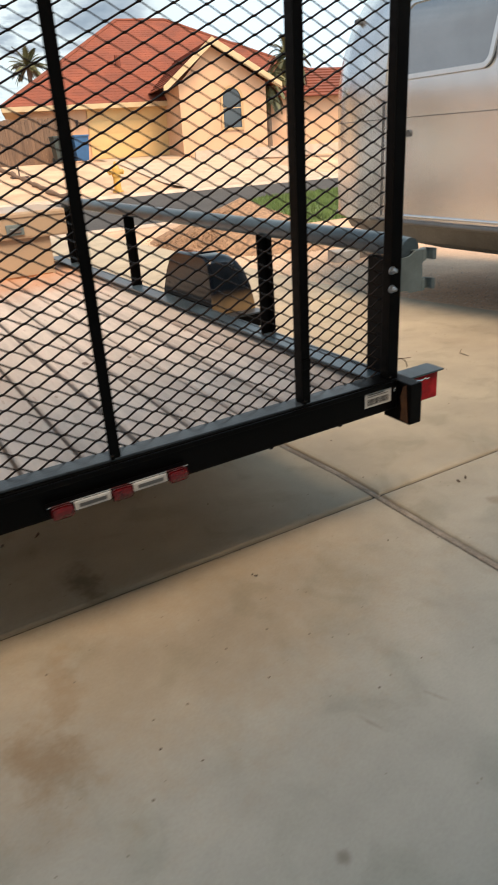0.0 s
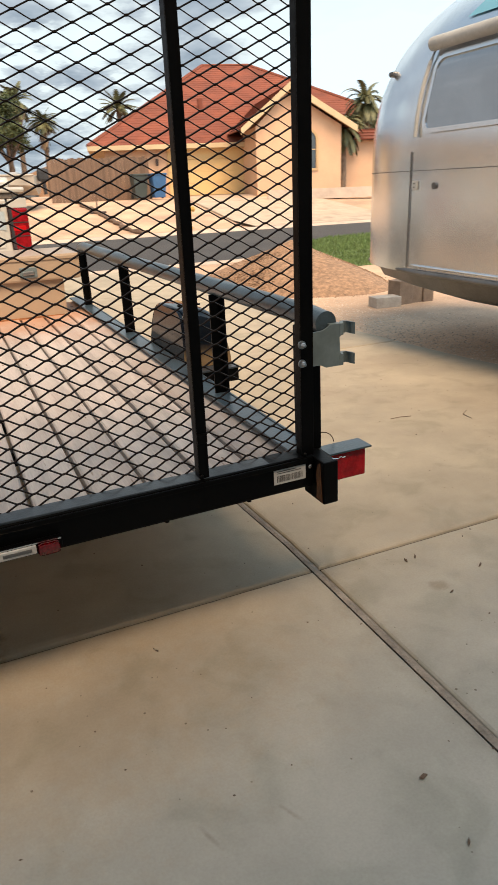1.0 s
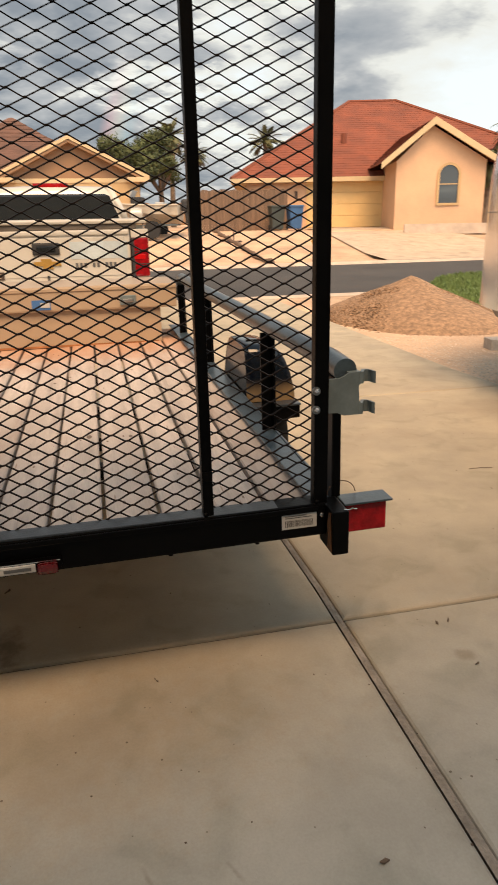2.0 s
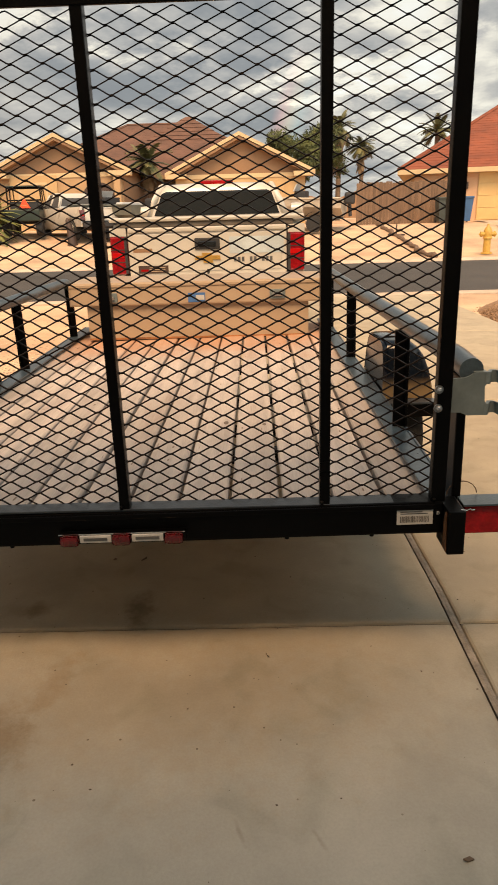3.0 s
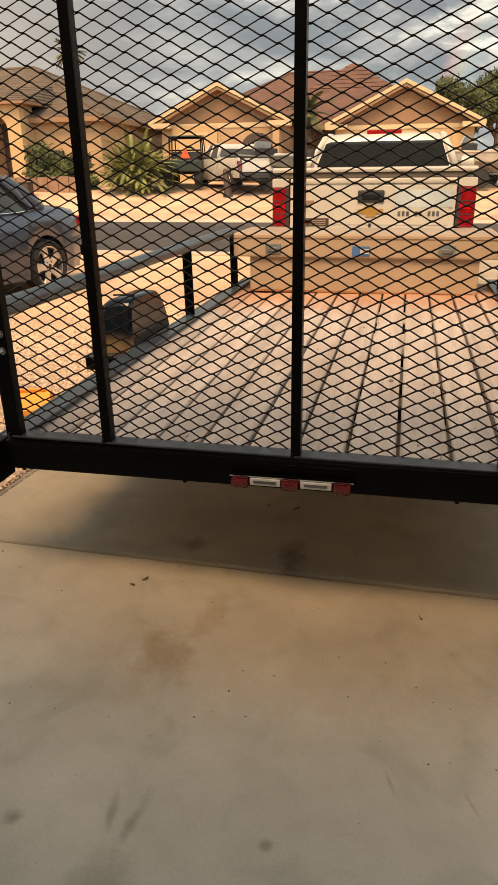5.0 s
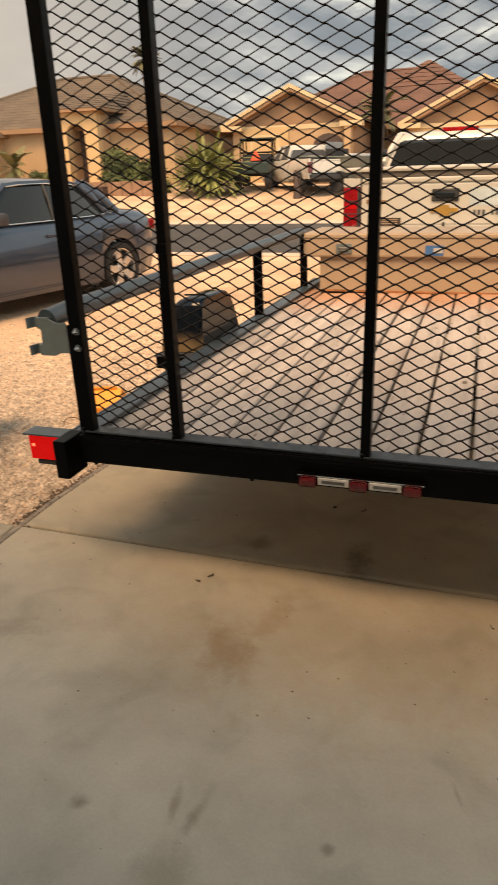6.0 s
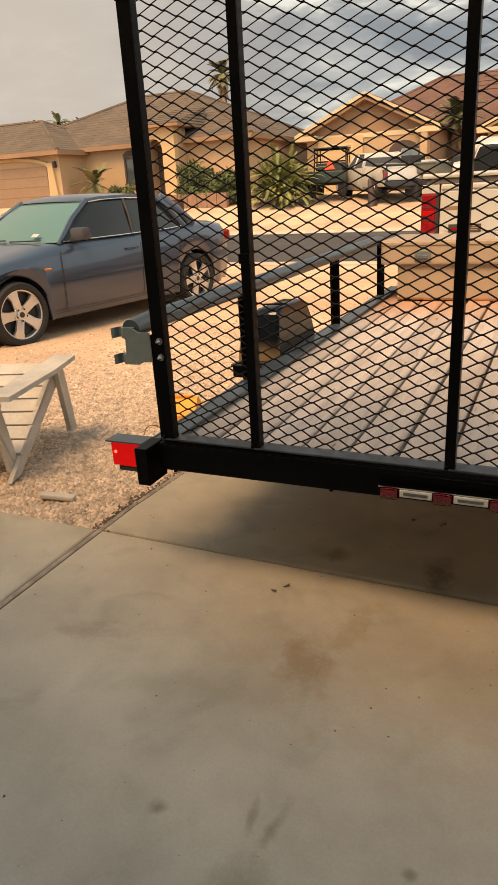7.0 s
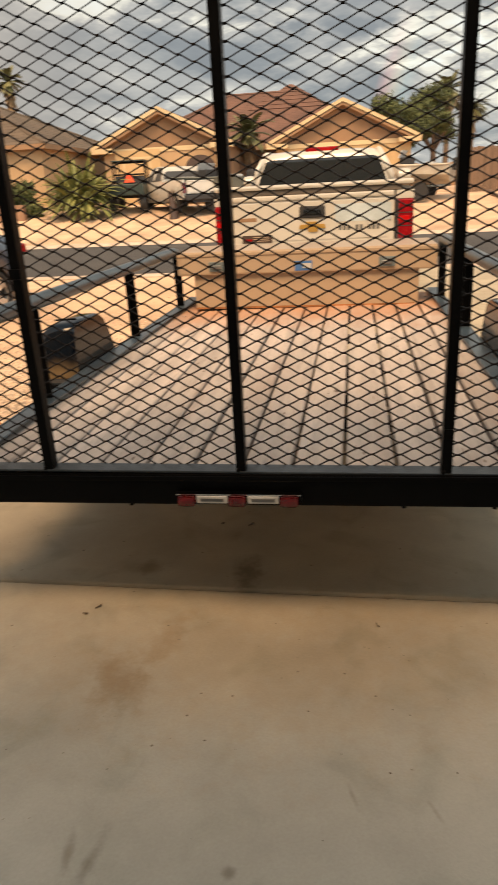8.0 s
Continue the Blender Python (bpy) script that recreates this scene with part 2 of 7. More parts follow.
def orange_wash(m):
    """Orange-brown washed over the boards in front of the steel box."""
    nt = m.node_tree
    n, l = nt.nodes, nt.links
    b = n["Principled BSDF"]
    col = b.inputs["Base Color"].links[0].from_socket
    tc = n.new("ShaderNodeTexCoord")
    sep = n.new("ShaderNodeSeparateXYZ")
    l.new(tc.outputs["Object"], sep.inputs[0])
    no = n.new("ShaderNodeTexNoise")
    no.inputs["Scale"].default_value, no.inputs["Detail"].default_value = 5, 5
    l.new(tc.outputs["Object"], no.inputs["Vector"])
    ad = n.new("ShaderNodeMath")
    ad.operation = "MULTIPLY_ADD"
    l.new(no.outputs["Fac"], ad.inputs[0])
    ad.inputs[1].default_value = 0.9
    l.new(sep.outputs["Y"], ad.inputs[2])
    r = n.new("ShaderNodeMapRange")
    r.interpolation_type = "SMOOTHSTEP"
    for k, v in (("From Min", 2.35), ("From Max", 3.3), ("To Min", 0.0), ("To Max", 0.75)):
        r.inputs[k].default_value = v
    l.new(ad.outputs[0], r.inputs["Value"])
    x = n.new("ShaderNodeMix")
    x.data_type = "RGBA"
    l.new(r.outputs[0], x.inputs["Factor"])
    l.new(col, x.inputs[6])
    x.inputs[7].default_value = (0.40, 0.19, 0.085, 1)
    l.new(x.outputs[2], b.inputs["Base Color"])


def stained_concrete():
    """Broom-finished concrete with its own blotches, tyre prints, scuffs and specks."""
    m = material("concrete", (0.377, 0.361, 0.312), 0.72, var=0.12, scale=2.4, fine=170, bump=0.12, stain=(0.24, 0.205, 0.16), stain_scale=1.25, stain_amount=0.3)
    nt = m.node_tree
    n, l = nt.nodes, nt.links
    b = n["Principled BSDF"]
    col = b.inputs["Base Color"].links[0].from_socket
    tc = n.new("ShaderNodeTexCoord")
    warp = n.new("ShaderNodeTexNoise")
    warp.inputs["Scale"].default_value, warp.inputs["Detail"].default_value, warp.inputs["Roughness"].default_value = 14, 5, 0.7
    l.new(tc.outputs["Object"], warp.inputs["Vector"])

    def darken(col, fac, tone):
        x = n.new("ShaderNodeMix")
        x.data_type, x.blend_type = "RGBA", "MULTIPLY"
        l.new(fac, x.inputs["Factor"])
        l.new(col, x.inputs[6])
        x.inputs[7].default_value = (*tone, 1)
        return x.outputs[2]

    def span(value, a, b_, c=0.0, d=1.0):
        r = n.new("ShaderNodeMapRange")
        r.interpolation_type = "SMOOTHSTEP"
        for k, v in (("From Min", a), ("From Max", b_), ("To Min", c), ("To Max", d)):
            r.inputs[k].default_value = v
        l.new(value, r.inputs["Value"])
        return r.outputs[0]

    for x, y, rx, ry, turn, tone in STAINS_AND_TINT:
        mp = n.new("ShaderNodeMapping")
        mp.vector_type = "TEXTURE"
        mp.inputs["Location"].default_value = (x, y, 0)
        mp.inputs["Rotation"].default_value = (0, 0, radians(turn))
        mp.inputs["Scale"].default_value = (rx, ry, 5)
        l.new(tc.outputs["Object"], mp.inputs["Vector"])
        ln = n.new("ShaderNodeVectorMath")
        ln.operation = "LENGTH"
        l.new(mp.outputs[0], ln.inputs[0])
        ad = n.new("ShaderNodeMath")
        ad.operation = "MULTIPLY_ADD"
        l.new(warp.outputs["Fac"], ad.inputs[0])
        ad.inputs[1].default_value = 2.4
        ad.inputs[2].default_value = -1.2
        sm = n.new("ShaderNodeMath")
        l.new(ln.outputs["Value"], sm.inputs[0])
        l.new(ad.outputs[0], sm.inputs[1])
        col = darken(col, span(sm.outputs[0], 1.25, 0.0), tone)
    # warmer tint towards the street: warm light put into the concrete's colour
    sp_ = n.new("ShaderNodeSeparateXYZ")
    l.new(tc.outputs["Object"], sp_.inputs[0])
    street_warmth = n.new("ShaderNodeMath")
    street_warmth.operation = "MULTIPLY_ADD"
    l.new(warp.outputs["Fac"], street_warmth.inputs[0])
    street_warmth.inputs[1].default_value = 0.5
    l.new(sp_.outputs["Y"], street_warmth.inputs[2])
    col = darken(col, span(street_warmth.outputs[0], -0.25, 0.75), (1.0, 0.90, 0.76))
    # small dark specks and pale worn flecks
    sp = n.new("ShaderNodeTexVoronoi")
    sp.inputs["Scale"].default_value = 26
    l.new(tc.outputs["Object"], sp.inputs["Vector"])
    pick = n.new("ShaderNodeSeparateXYZ")
    l.new(sp.outputs["Color"], pick.inputs[0])
    size = span(pick.outputs[0], 0.80, 1.0, 0.0, 0.085)
    lt = n.new("ShaderNodeMath")
    lt.operation = "LESS_THAN"
    l.new(sp.outputs["Distance"], lt.inputs[0])
    l.new(size, lt.inputs[1])
    col = darken(col, lt.outputs[0], (0.42, 0.37, 0.32))
    pit = n.new("ShaderNodeTexVoronoi")
    pit.inputs["Scale"].default_value = 75
    l.new(tc.outputs["Object"], pit.inputs["Vector"])
    pk = n.new("ShaderNodeSeparateXYZ")
    l.new(pit.outputs["Color"], pk.inputs[0])
    zone = n.new("ShaderNodeTexNoise")
    zone.inputs["Scale"].default_value, zone.inputs["Detail"].default_value = 9, 3
    l.new(tc.outputs["Object"], zone.inputs["Vector"])
    zs = n.new("ShaderNodeMath")
    zs.operation = "MULTIPLY"
    l.new(span(pk.outputs[0], 0.72, 1.0, 0.0, 0.2), zs.inputs[0])
    l.new(span(zone.outputs["Fac"], 0.5, 0.66), zs.inputs[1])
    l2 = n.new("ShaderNodeMath")
    l2.operation = "LESS_THAN"
    l.new(pit.outputs["Distance"], l2.inputs[0])
    l.new(zs.outputs[0], l2.inputs[1])
    col = darken(col, l2.outputs[0], (0.58, 0.54, 0.49))
    # cloudy greenish trowel marks
    cl = n.new("ShaderNodeTexNoise")
    cl.inputs["Scale"].default_value, cl.inputs["Detail"].default_value, cl.inputs["Distortion"].default_value = 5.5, 7, 0.8
    l.new(tc.outputs["Object"], cl.inputs["Vector"])
    col = darken(col, span(cl.outputs["Fac"], 0.50, 0.72), (0.85, 0.865, 0.845))
    l.new(col, b.inputs["Base Color"])
    return m


# the first entry is a broad warm tint, the others are small marks
STAINS_AND_TINT = ((0.05, -0.12, 0.85, 0.36, 4, (0.97, 0.885, 0.78)), (-0.30, -0.224, 0.085, 0.12, 20, (0.74, 0.66, 0.57)), (-0.22, -0.06, 0.05, 0.14, -15, (0.88, 0.82, 0.75)), (-0.425, -0.744, 0.024, 0.02, 0, (0.55, 0.53, 0.48)),
          (-0.194, -0.712, 0.016, 0.075, -8, (0.62, 0.61, 0.57)), (-0.24, -0.69, 0.012, 0.05, 10, (0.68, 0.66, 0.61)), (-0.20, -0.85, 0.06, 0.11, 0, (0.75, 0.74, 0.70)),
          (0.29, -0.51, 0.006, 0.035, 20, (0.78, 0.76, 0.72)), (0.45, -0.53, 0.006, 0.035, 25, (0.80, 0.78, 0.74)), (-0.043, 0.30, 0.05, 0.11, 5, (0.50, 0.48, 0.45)),
          (-0.381, 0.313, 0.055, 0.05, 0, (0.58, 0.55, 0.5)), (0.07, -0.70, 0.014, 0.014, 0, (0.6, 0.58, 0.54)), (1.21, -0.05, 0.04, 0.03, 0, (0.70, 0.66, 0.6)),
          (-0.93, -0.32, 0.12, 0.05, 12, (0.76, 0.74, 0.70)), (0.92, -0.30, 0.05, 0.9, 0, (0.88, 0.86, 0.83)))
M_CONCRETE = stained_concrete()
M_DRIVE_FAR = material("far_concrete", (0.47, 0.37, 0.27), 0.72, var=0.13, scale=2.4, fine=160, bump=0.10, stain=(0.22, 0.185, 0.14), stain_scale=1.25, stain_amount=0.6)
M_JOINT = material("joint_dirt", (0.085, 0.070, 0.056), 0.95, var=0.3, scale=9, bump=0.4)
M_FILLER = material("joint_fibre", (0.27, 0.235, 0.195), 0.95, var=0.3, scale=12, fine=120, bump=0.5)
M_SAND = material("sandy_gravel", (0.53, 0.365, 0.238), 0.95, var=0.24, scale=0.6, fine=38, bump=0.8, stain=(0.40, 0.29, 0.20), stain_scale=0.35, stain_amount=0.5)
M_ASPHALT = material("asphalt", (0.05, 0.047, 0.045), 0.9, var=0.22, scale=0.5, fine=90, bump=0.4)
M_KERB = material("kerb_concrete", (0.46, 0.37, 0.29), 0.85, var=0.12, scale=2)
M_STONE = island_tones(material("gravel_stone", (0.66, 0.52, 0.39), 0.9, var=0.25, scale=14, fine=90, bump=0.3), 0.48)
M_PILE = island_tones(material("pile_gravel", (0.32, 0.20, 0.115), 0.95, var=0.35, scale=16, fine=60, bump=0.9), 0.5)
M_GRASS = material("grass", (0.115, 0.165, 0.045), 0.9, var=0.35, scale=6, bump=0.5)
M_BLACK = material("black_paint", (0.0014, 0.0014, 0.0016), 0.36, var=0.3, scale=7, fine=120, bump=0.05, spec=0.10)
M_FENDER = material("glossy_black_paint", (0.003, 0.005, 0.010), 0.07, var=0.3, scale=7, fine=120, bump=0.02, spec=0.38)
lower_tone(M_FENDER, 0.47, 0.57, (0.22, 0.15, 0.075))
M_SIDEPLATE = material("black_side_plate", (0.008, 0.007, 0.006), 0.10, var=0.3, scale=7, bump=0.02, spec=0.22)
# black paint whose blue-grey base holds the sheen of the sky
M_SKYSHEEN_DARK = material("dull_sky_sheen_black_paint", (0.028, 0.036, 0.046), 0.32, var=0.35, scale=9, fine=150, bump=0.08, spec=0.5)
M_SKYSHEEN = material("sky_sheen_black_paint", (0.045, 0.066, 0.084), 0.30, var=0.35, scale=9, fine=150, bump=0.08, spec=0.6)
M_MESH = material("mesh_steel", (0.011, 0.0070, 0.0050), 0.5, spec=0.15, var=0.3, scale=20, fine=200, bump=0.05)
M_GALV = material("zinc_plate", (0.14, 0.175, 0.185), 0.45, 0.1, var=0.15, scale=9, fine=60, bump=0.05)
M_BOLT = material("bolt_zinc", (0.42, 0.42, 0.42), 0.28, 1.0, var=0.1)
M_DECK = material("deck_pine", (0.50, 0.44, 0.395), 0.85, var=0.2, scale=3.0, fine=38, bump=0.25, stretch=(7, 0.55, 7), piece=0.18, stain=(0.20, 0.155, 0.13), stain_scale=1.5, stain_amount=0.75)
orange_wash(M_DECK)
weather_marks(M_DECK)
M_RUST_DARK = material("dark_rust", (0.105, 0.044, 0.014), 0.85, var=0.4, scale=14, bump=0.4)
M_RUST = material("surface_rust", (0.30, 0.13, 0.05), 0.85, var=0.35, scale=12, bump=0.4)
M_REDLENS = material("red_lens", (0.26, 0.004, 0.006), 0.2, var=0.3, scale=24, fine=160, bump=0.12, coat=0.1, spec=0.3)
M_DARKRED = material("dark_red_lens", (0.085, 0.002, 0.003), 0.15, var=0.3, scale=40, fine=160, bump=0.06, spec=0.5, coat=0.6)
M_CLEARLENS = material("clear_lens", (0.46, 0.46, 0.45), 0.15, var=0.12, scale=40, bump=0.1, coat=0.6)
M_REDLIT = material("lit_red_lens", (0.06, 0.002, 0.002), 0.25, var=0.35, scale=40, fine=160, bump=0.2, spec=0.15, emit=(1.0, 0.004, 0.004, 0.55))
M_BULB = material("lit_bulb", (0.6, 0.08, 0.05), 0.3, var=0.1, emit=(1.0, 0.14, 0.06, 2.2))
M_REDGLOW = material("dim_red_lens", (0.20, 0.003, 0.006), 0.2, var=0.3, scale=24, fine=160, bump=0.12, coat=0.1, spec=0.3, emit=(1.0, 0.02, 0.015, 0.03))
M_AMBER = material("amber_lens", (0.65, 0.20, 0.02), 0.2, var=0.1, coat=0.6)
M_WHITE_STICKER = material("sticker", (0.45, 0.45, 0.44), 0.5, var=0.06)
M_INK = material("ink", (0.05, 0.05, 0.05), 0.6, var=0.1)
M_BOXTAN = material("box_paint", (0.37, 0.285, 0.20), 0.38, var=0.06, scale=2.2, fine=70, bump=0.04, coat=0.2, stain=(0.46, 0.36, 0.26), stain_scale=1.6, stain_amount=0.35)
M_BLUE = material("blue_badge", (0.06, 0.16, 0.40), 0.4)
M_ORANGE = material("orange_plastic", (0.85, 0.33, 0.03), 0.5)
M_RUBBER = material("rubber", (0.018, 0.018, 0.018), 0.85, var=0.25, scale=10, bump=0.25)
M_ALLOY = material("alloy_wheel", (0.66, 0.66, 0.66), 0.30, 0.9, var=0.08)
M_CAR = material("blue_grey_car_paint", (0.035, 0.052, 0.085), 0.3, 0.3, var=0.06, scale=2, bump=0.0, coat=0.9)
M_MIRRORCAP = material("mirror_cap_plastic", (0.045, 0.042, 0.045), 0.4, var=0.1)
M_TRIM = material("chrome_trim", (0.75, 0.74, 0.72), 0.15, 1.0, var=0.05, bump=0)
M_BLACKPL = material("black_plastic", (0.02, 0.02, 0.021), 0.6, var=0.2, scale=20)
M_GLASS_DARK = glass("dark_tinted_glass", dark=(0.012, 0.014, 0.015))
M_GLASS_TEAL = glass("windscreen_glass", dark=(0.10, 0.19, 0.18))
M_TRUCK = material("white_truck_paint", (0.48, 0.455, 0.40), 0.28, var=0.05, scale=1.5, bump=0.0, coat=0.7, stain=(0.55, 0.46, 0.34), stain_scale=1.1, stain_amount=0.25)
M_PALEBLUE = material("faded_blue_sign", (0.40, 0.455, 0.47), 0.5)
M_GOLD = material("gold_badge", (0.62, 0.38, 0.10), 0.3, 0.6)
M_ALU = material("brushed_aluminium", (0.80, 0.83, 0.87), 0.22, 0.95, var=0.06, scale=0.9, fine=5, bump=0.03, stain=(0.55, 0.56, 0.58), stain_scale=0.8, stain_amount=0.4)
M_ALU_DARK = material("weathered_aluminium", (0.16, 0.16, 0.16), 0.45, 0.8, var=0.2, scale=3)
M_AWNING = material("awning_fabric", (0.43, 0.43, 0.415), 0.7, var=0.12, scale=4)
M_RVGLASS = material("reflective_caravan_glass", (0.36, 0.39, 0.43), 0.05, 0.85, var=0.08, scale=1.5, bump=0.0)
M_SKYGLASS = glass("sky_coloured_glass", dark=(0.17, 0.38, 0.50))
M_CHAIRWOOD = material("weathered_white_wood", (0.52, 0.48, 0.42), 0.8, var=0.14, scale=4, fine=40, bump=0.25, stretch=(1, 1, 1), stain=(0.34, 0.29, 0.23), stain_scale=5, stain_amount=0.5)
M_STUCCO_TAN = material("tan_stucco", (0.38, 0.255, 0.14), 0.95, var=0.07, scale=0.8, fine=20, bump=0.3)
M_STUCCO_BROWN = material("brown_stucco", (0.25, 0.15, 0.082), 0.95, var=0.07, scale=0.8, fine=20, bump=0.3)
M_STUCCO_CREAM = material("cream_stucco", (0.44, 0.305, 0.155), 0.95, var=0.06, scale=0.8, fine=20, bump=0.3)
M_STUCCO_PEACH = material("peach_stucco", (0.56, 0.36, 0.22), 0.95, var=0.06, scale=0.8, fine=20, bump=0.3)
M_TRIM_CREAM = material("cream_fascia", (0.50, 0.385, 0.225), 0.8, var=0.06, scale=2)
M_GARAGE = material("yellow_garage_door", (0.60, 0.42, 0.18), 0.6, var=0.05, scale=1.5)
M_GARAGE_TAN = material("tan_garage_door", (0.22, 0.14, 0.08), 0.7, var=0.06)
M_ROOF_BROWN = material("brown_shingle", (0.105, 0.078, 0.054), 0.95, var=0.2, scale=1.1, fine=9, bump=0.5)
M_ROOF_DARK = material("dark_red_brown_tile", (0.115, 0.060, 0.042), 0.95, var=0.2, scale=1.1, fine=9, bump=0.5)
M_ROOF_RED = material("red_clay_tile", (0.195, 0.056, 0.027), 0.85, var=0.2, scale=0.9, fine=8, bump=0.5, piece=0.12)
M_WINDOW = glass("house_window_glass", dark=(0.05, 0.06, 0.065))
M_DARKWOOD = material("dark_door_wood", (0.05, 0.03, 0.022), 0.6)
M_BLOCKWALL = material("block_wall", (0.135, 0.09, 0.062), 0.95, var=0.14, scale=1.2, fine=14, bump=0.4)
M_RETAIN = material("retaining_block", (0.24, 0.14, 0.085), 0.95, var=0.18, scale=3, fine=25, bump=0.5)
M_BINBLUE = material("blue_bin", (0.03, 0.09, 0.21), 0.5, var=0.1)
M_BINDARK = material("dark_green_bin", (0.035, 0.045, 0.04), 0.6, var=0.1)
M_HYDRANT = material("hydrant_yellow", (0.46, 0.28, 0.05), 0.45, var=0.12, scale=12)
M_LEAF = material("leaf_green", (0.065, 0.092, 0.03), 0.8, var=0.45, scale=1.6, fine=12, bump=0, tint=(0.13, 0.15, 0.045))
M_SHRUBLEAF = material("yellow_green_frond", (0.19, 0.215, 0.05), 0.7, var=0.45, scale=1.2, fine=10, bump=0, tint=(0.30, 0.30, 0.085))
M_PALMLEAF = material("palm_green", (0.10, 0.115, 0.045), 0.6, var=0.4, scale=1.2, fine=10, bump=0, tint=(0.20, 0.19, 0.075))
M_PALMDRY = material("dry_palm_thatch", (0.24, 0.16, 0.085), 0.95, var=0.3, scale=2, bump=0)
M_BARK = material("bark", (0.17, 0.12, 0.08), 0.95, var=0.3, scale=6, bump=0.8)
M_UTV = material("green_utv_plastic", (0.012, 0.024, 0.017), 0.45)
M_SAFETY = material("safety_orange", (0.95, 0.10, 0.03), 0.4)
M_HULL = material("aluminium_hull", (0.15, 0.155, 0.13), 0.45, 0.4, var=0.15, scale=2)
M_PALEHULL = material("weathered_pale_hull", (0.40, 0.36, 0.29), 0.5, var=0.2, scale=2)
M_SHADEWALL = material("unseen_wall_grey", (0.42, 0.42, 0.38), 0.95, var=0.08, scale=1)
M_BLOCK = material("cinder_block", (0.40, 0.36, 0.31), 0.95, var=0.15, scale=8, bump=0.4)
M_BLOCKDARK = material("brown_block", (0.19, 0.14, 0.10), 0.95, var=0.2, scale=8, bump=0.4)
M_PALESTONE = island_tones(material("pale_gravel_stone", (0.62, 0.50, 0.38), 0.9, var=0.2, scale=14, fine=90, bump=0.3), 0.72)
M_SEAL = material("dull_seal", (0.12, 0.10, 0.08), 0.8, var=0.2)
M_FENCE = material("fence_board_wood", (0.17, 0.108, 0.068), 0.9, var=0.2, scale=2, fine=25, bump=0.3, stretch=(4, 4, 0.4), piece=0.3)
M_TWIG = material("dry_twig", (0.12, 0.085, 0.06), 0.9, var=0.3)


# ---- mesh helpers ----
def part(name, bm, mat_, parent=None, label="", smooth=False, autosmooth=None):
    """Links a bmesh as one mesh object, under a thing or a part."""
    bmesh.ops.recalc_face_normals(bm, faces=bm.faces[:])
    me = bpy.data.meshes.new(name)
    bm.to_mesh(me)
    bm.free()
    me.materials.append(mat_)
    if smooth:
        me.shade_smooth()
        if autosmooth:
            me.set_sharp_from_angle(angle=radians(autosmooth))
    ob = new(name, me)
    if parent:
        ob.parent = parent
    if label:
        tagged(ob, label)
    return ob


def thing(name, at, label, category, group="", kind="", turn=0.0):
    ob = new(name)
    ob.empty_display_size = 0.1
    ob.matrix_basis = pose(*at, 0, 0, turn)
    return tagged(ob, label, category, group, kind)


def B():
    return bmesh.new()


def box(bm, x0, x1, y0, y1, z0, z1, bev=0.0, m=None):
    r = bmesh.ops.create_cube(bm, size=1.0)
    vs = r["verts"]
    for v in vs:
        v.co = Vector((x0 + (v.co.x + 0.5) * (x1 - x0), y0 + (v.co.y + 0.5) * (y1 - y0), z0 + (v.co.z + 0.5) * (z1 - z0)))
    if bev:
        es = list({e for v in vs for e in v.link_edges})
        rb = bmesh.ops.bevel(bm, geom=es, offset=bev, segments=2, affect="EDGES", profile=0.6)
        vs = list({v for f in rb["faces"] for v in f.verts} | {v for v in vs if v.is_valid})
    if m is not None:
        for v in vs:
            v.co = m @ v.co
    return vs


def frame_axes(d):
    d = d.normalized()
    a = Vector((0, 0, 1)) if abs(d.z) < 0.9 else Vector((1, 0, 0))
    u = d.cross(a).normalized()
    return u, u.cross(d).normalized()


def tube(bm, pts, r, seg=10, caps=True):
    """A round tube along points; r is a number or a list."""
    pts = [Vector(p) for p in pts]
    rings = []
    for i, p in enumerate(pts):
        d = (pts[min(i + 1, len(pts) - 1)] - pts[max(i - 1, 0)])
        u, w = frame_axes(d)
        rad = r[i] if isinstance(r, (list, tuple)) else r
        rings.append([bm.verts.new(p + (u * math.cos(t) + w * math.sin(t)) * rad) for t in [k * 2 * math.pi / seg for k in range(seg)]])
    for a, b in zip(rings, rings[1:]):
        for k in range(seg):
            bm.faces.new((a[k], a[(k + 1) % seg], b[(k + 1) % seg], b[k]))
    if caps:
        bm.faces.new(rings[0][::-1])
        bm.faces.new(rings[-1])
    return rings


def prism(bm, poly, axis, a, b, m=None):
    """A flat polygon pushed along an axis from a to b. Polygon points are the other two axes, in order."""
    def at(p, t):
        q = {"x": (t, p[0], p[1]), "y": (p[0], t, p[1]), "z": (p[0], p[1], t)}[axis]
        return m @ Vector(q) if m is not None else Vector(q)
    lo = [bm.verts.new(at(p, a)) for p in poly]
    hi = [bm.verts.new(at(p, b)) for p in poly]
    n = len(poly)
    bm.faces.new(lo[::-1])
    bm.faces.new(hi)
    for i in range(n):
        bm.faces.new((lo[i], lo[(i + 1) % n], hi[(i + 1) % n], hi[i]))


def loft(bm, sections, closed=False, cap=False):
    rows = [[bm.verts.new(Vector(p)) for p in s] for s in sections]
    n = len(rows[0])
    for a, b in zip(rows, rows[1:]):
        for k in range(n if closed else n - 1):
            bm.faces.new((a[k], a[(k + 1) % n], b[(k + 1) % n], b[k]))
    if cap:
        bm.faces.new(rows[0][::-1])
        bm.faces.new(rows[-1])
    return rows


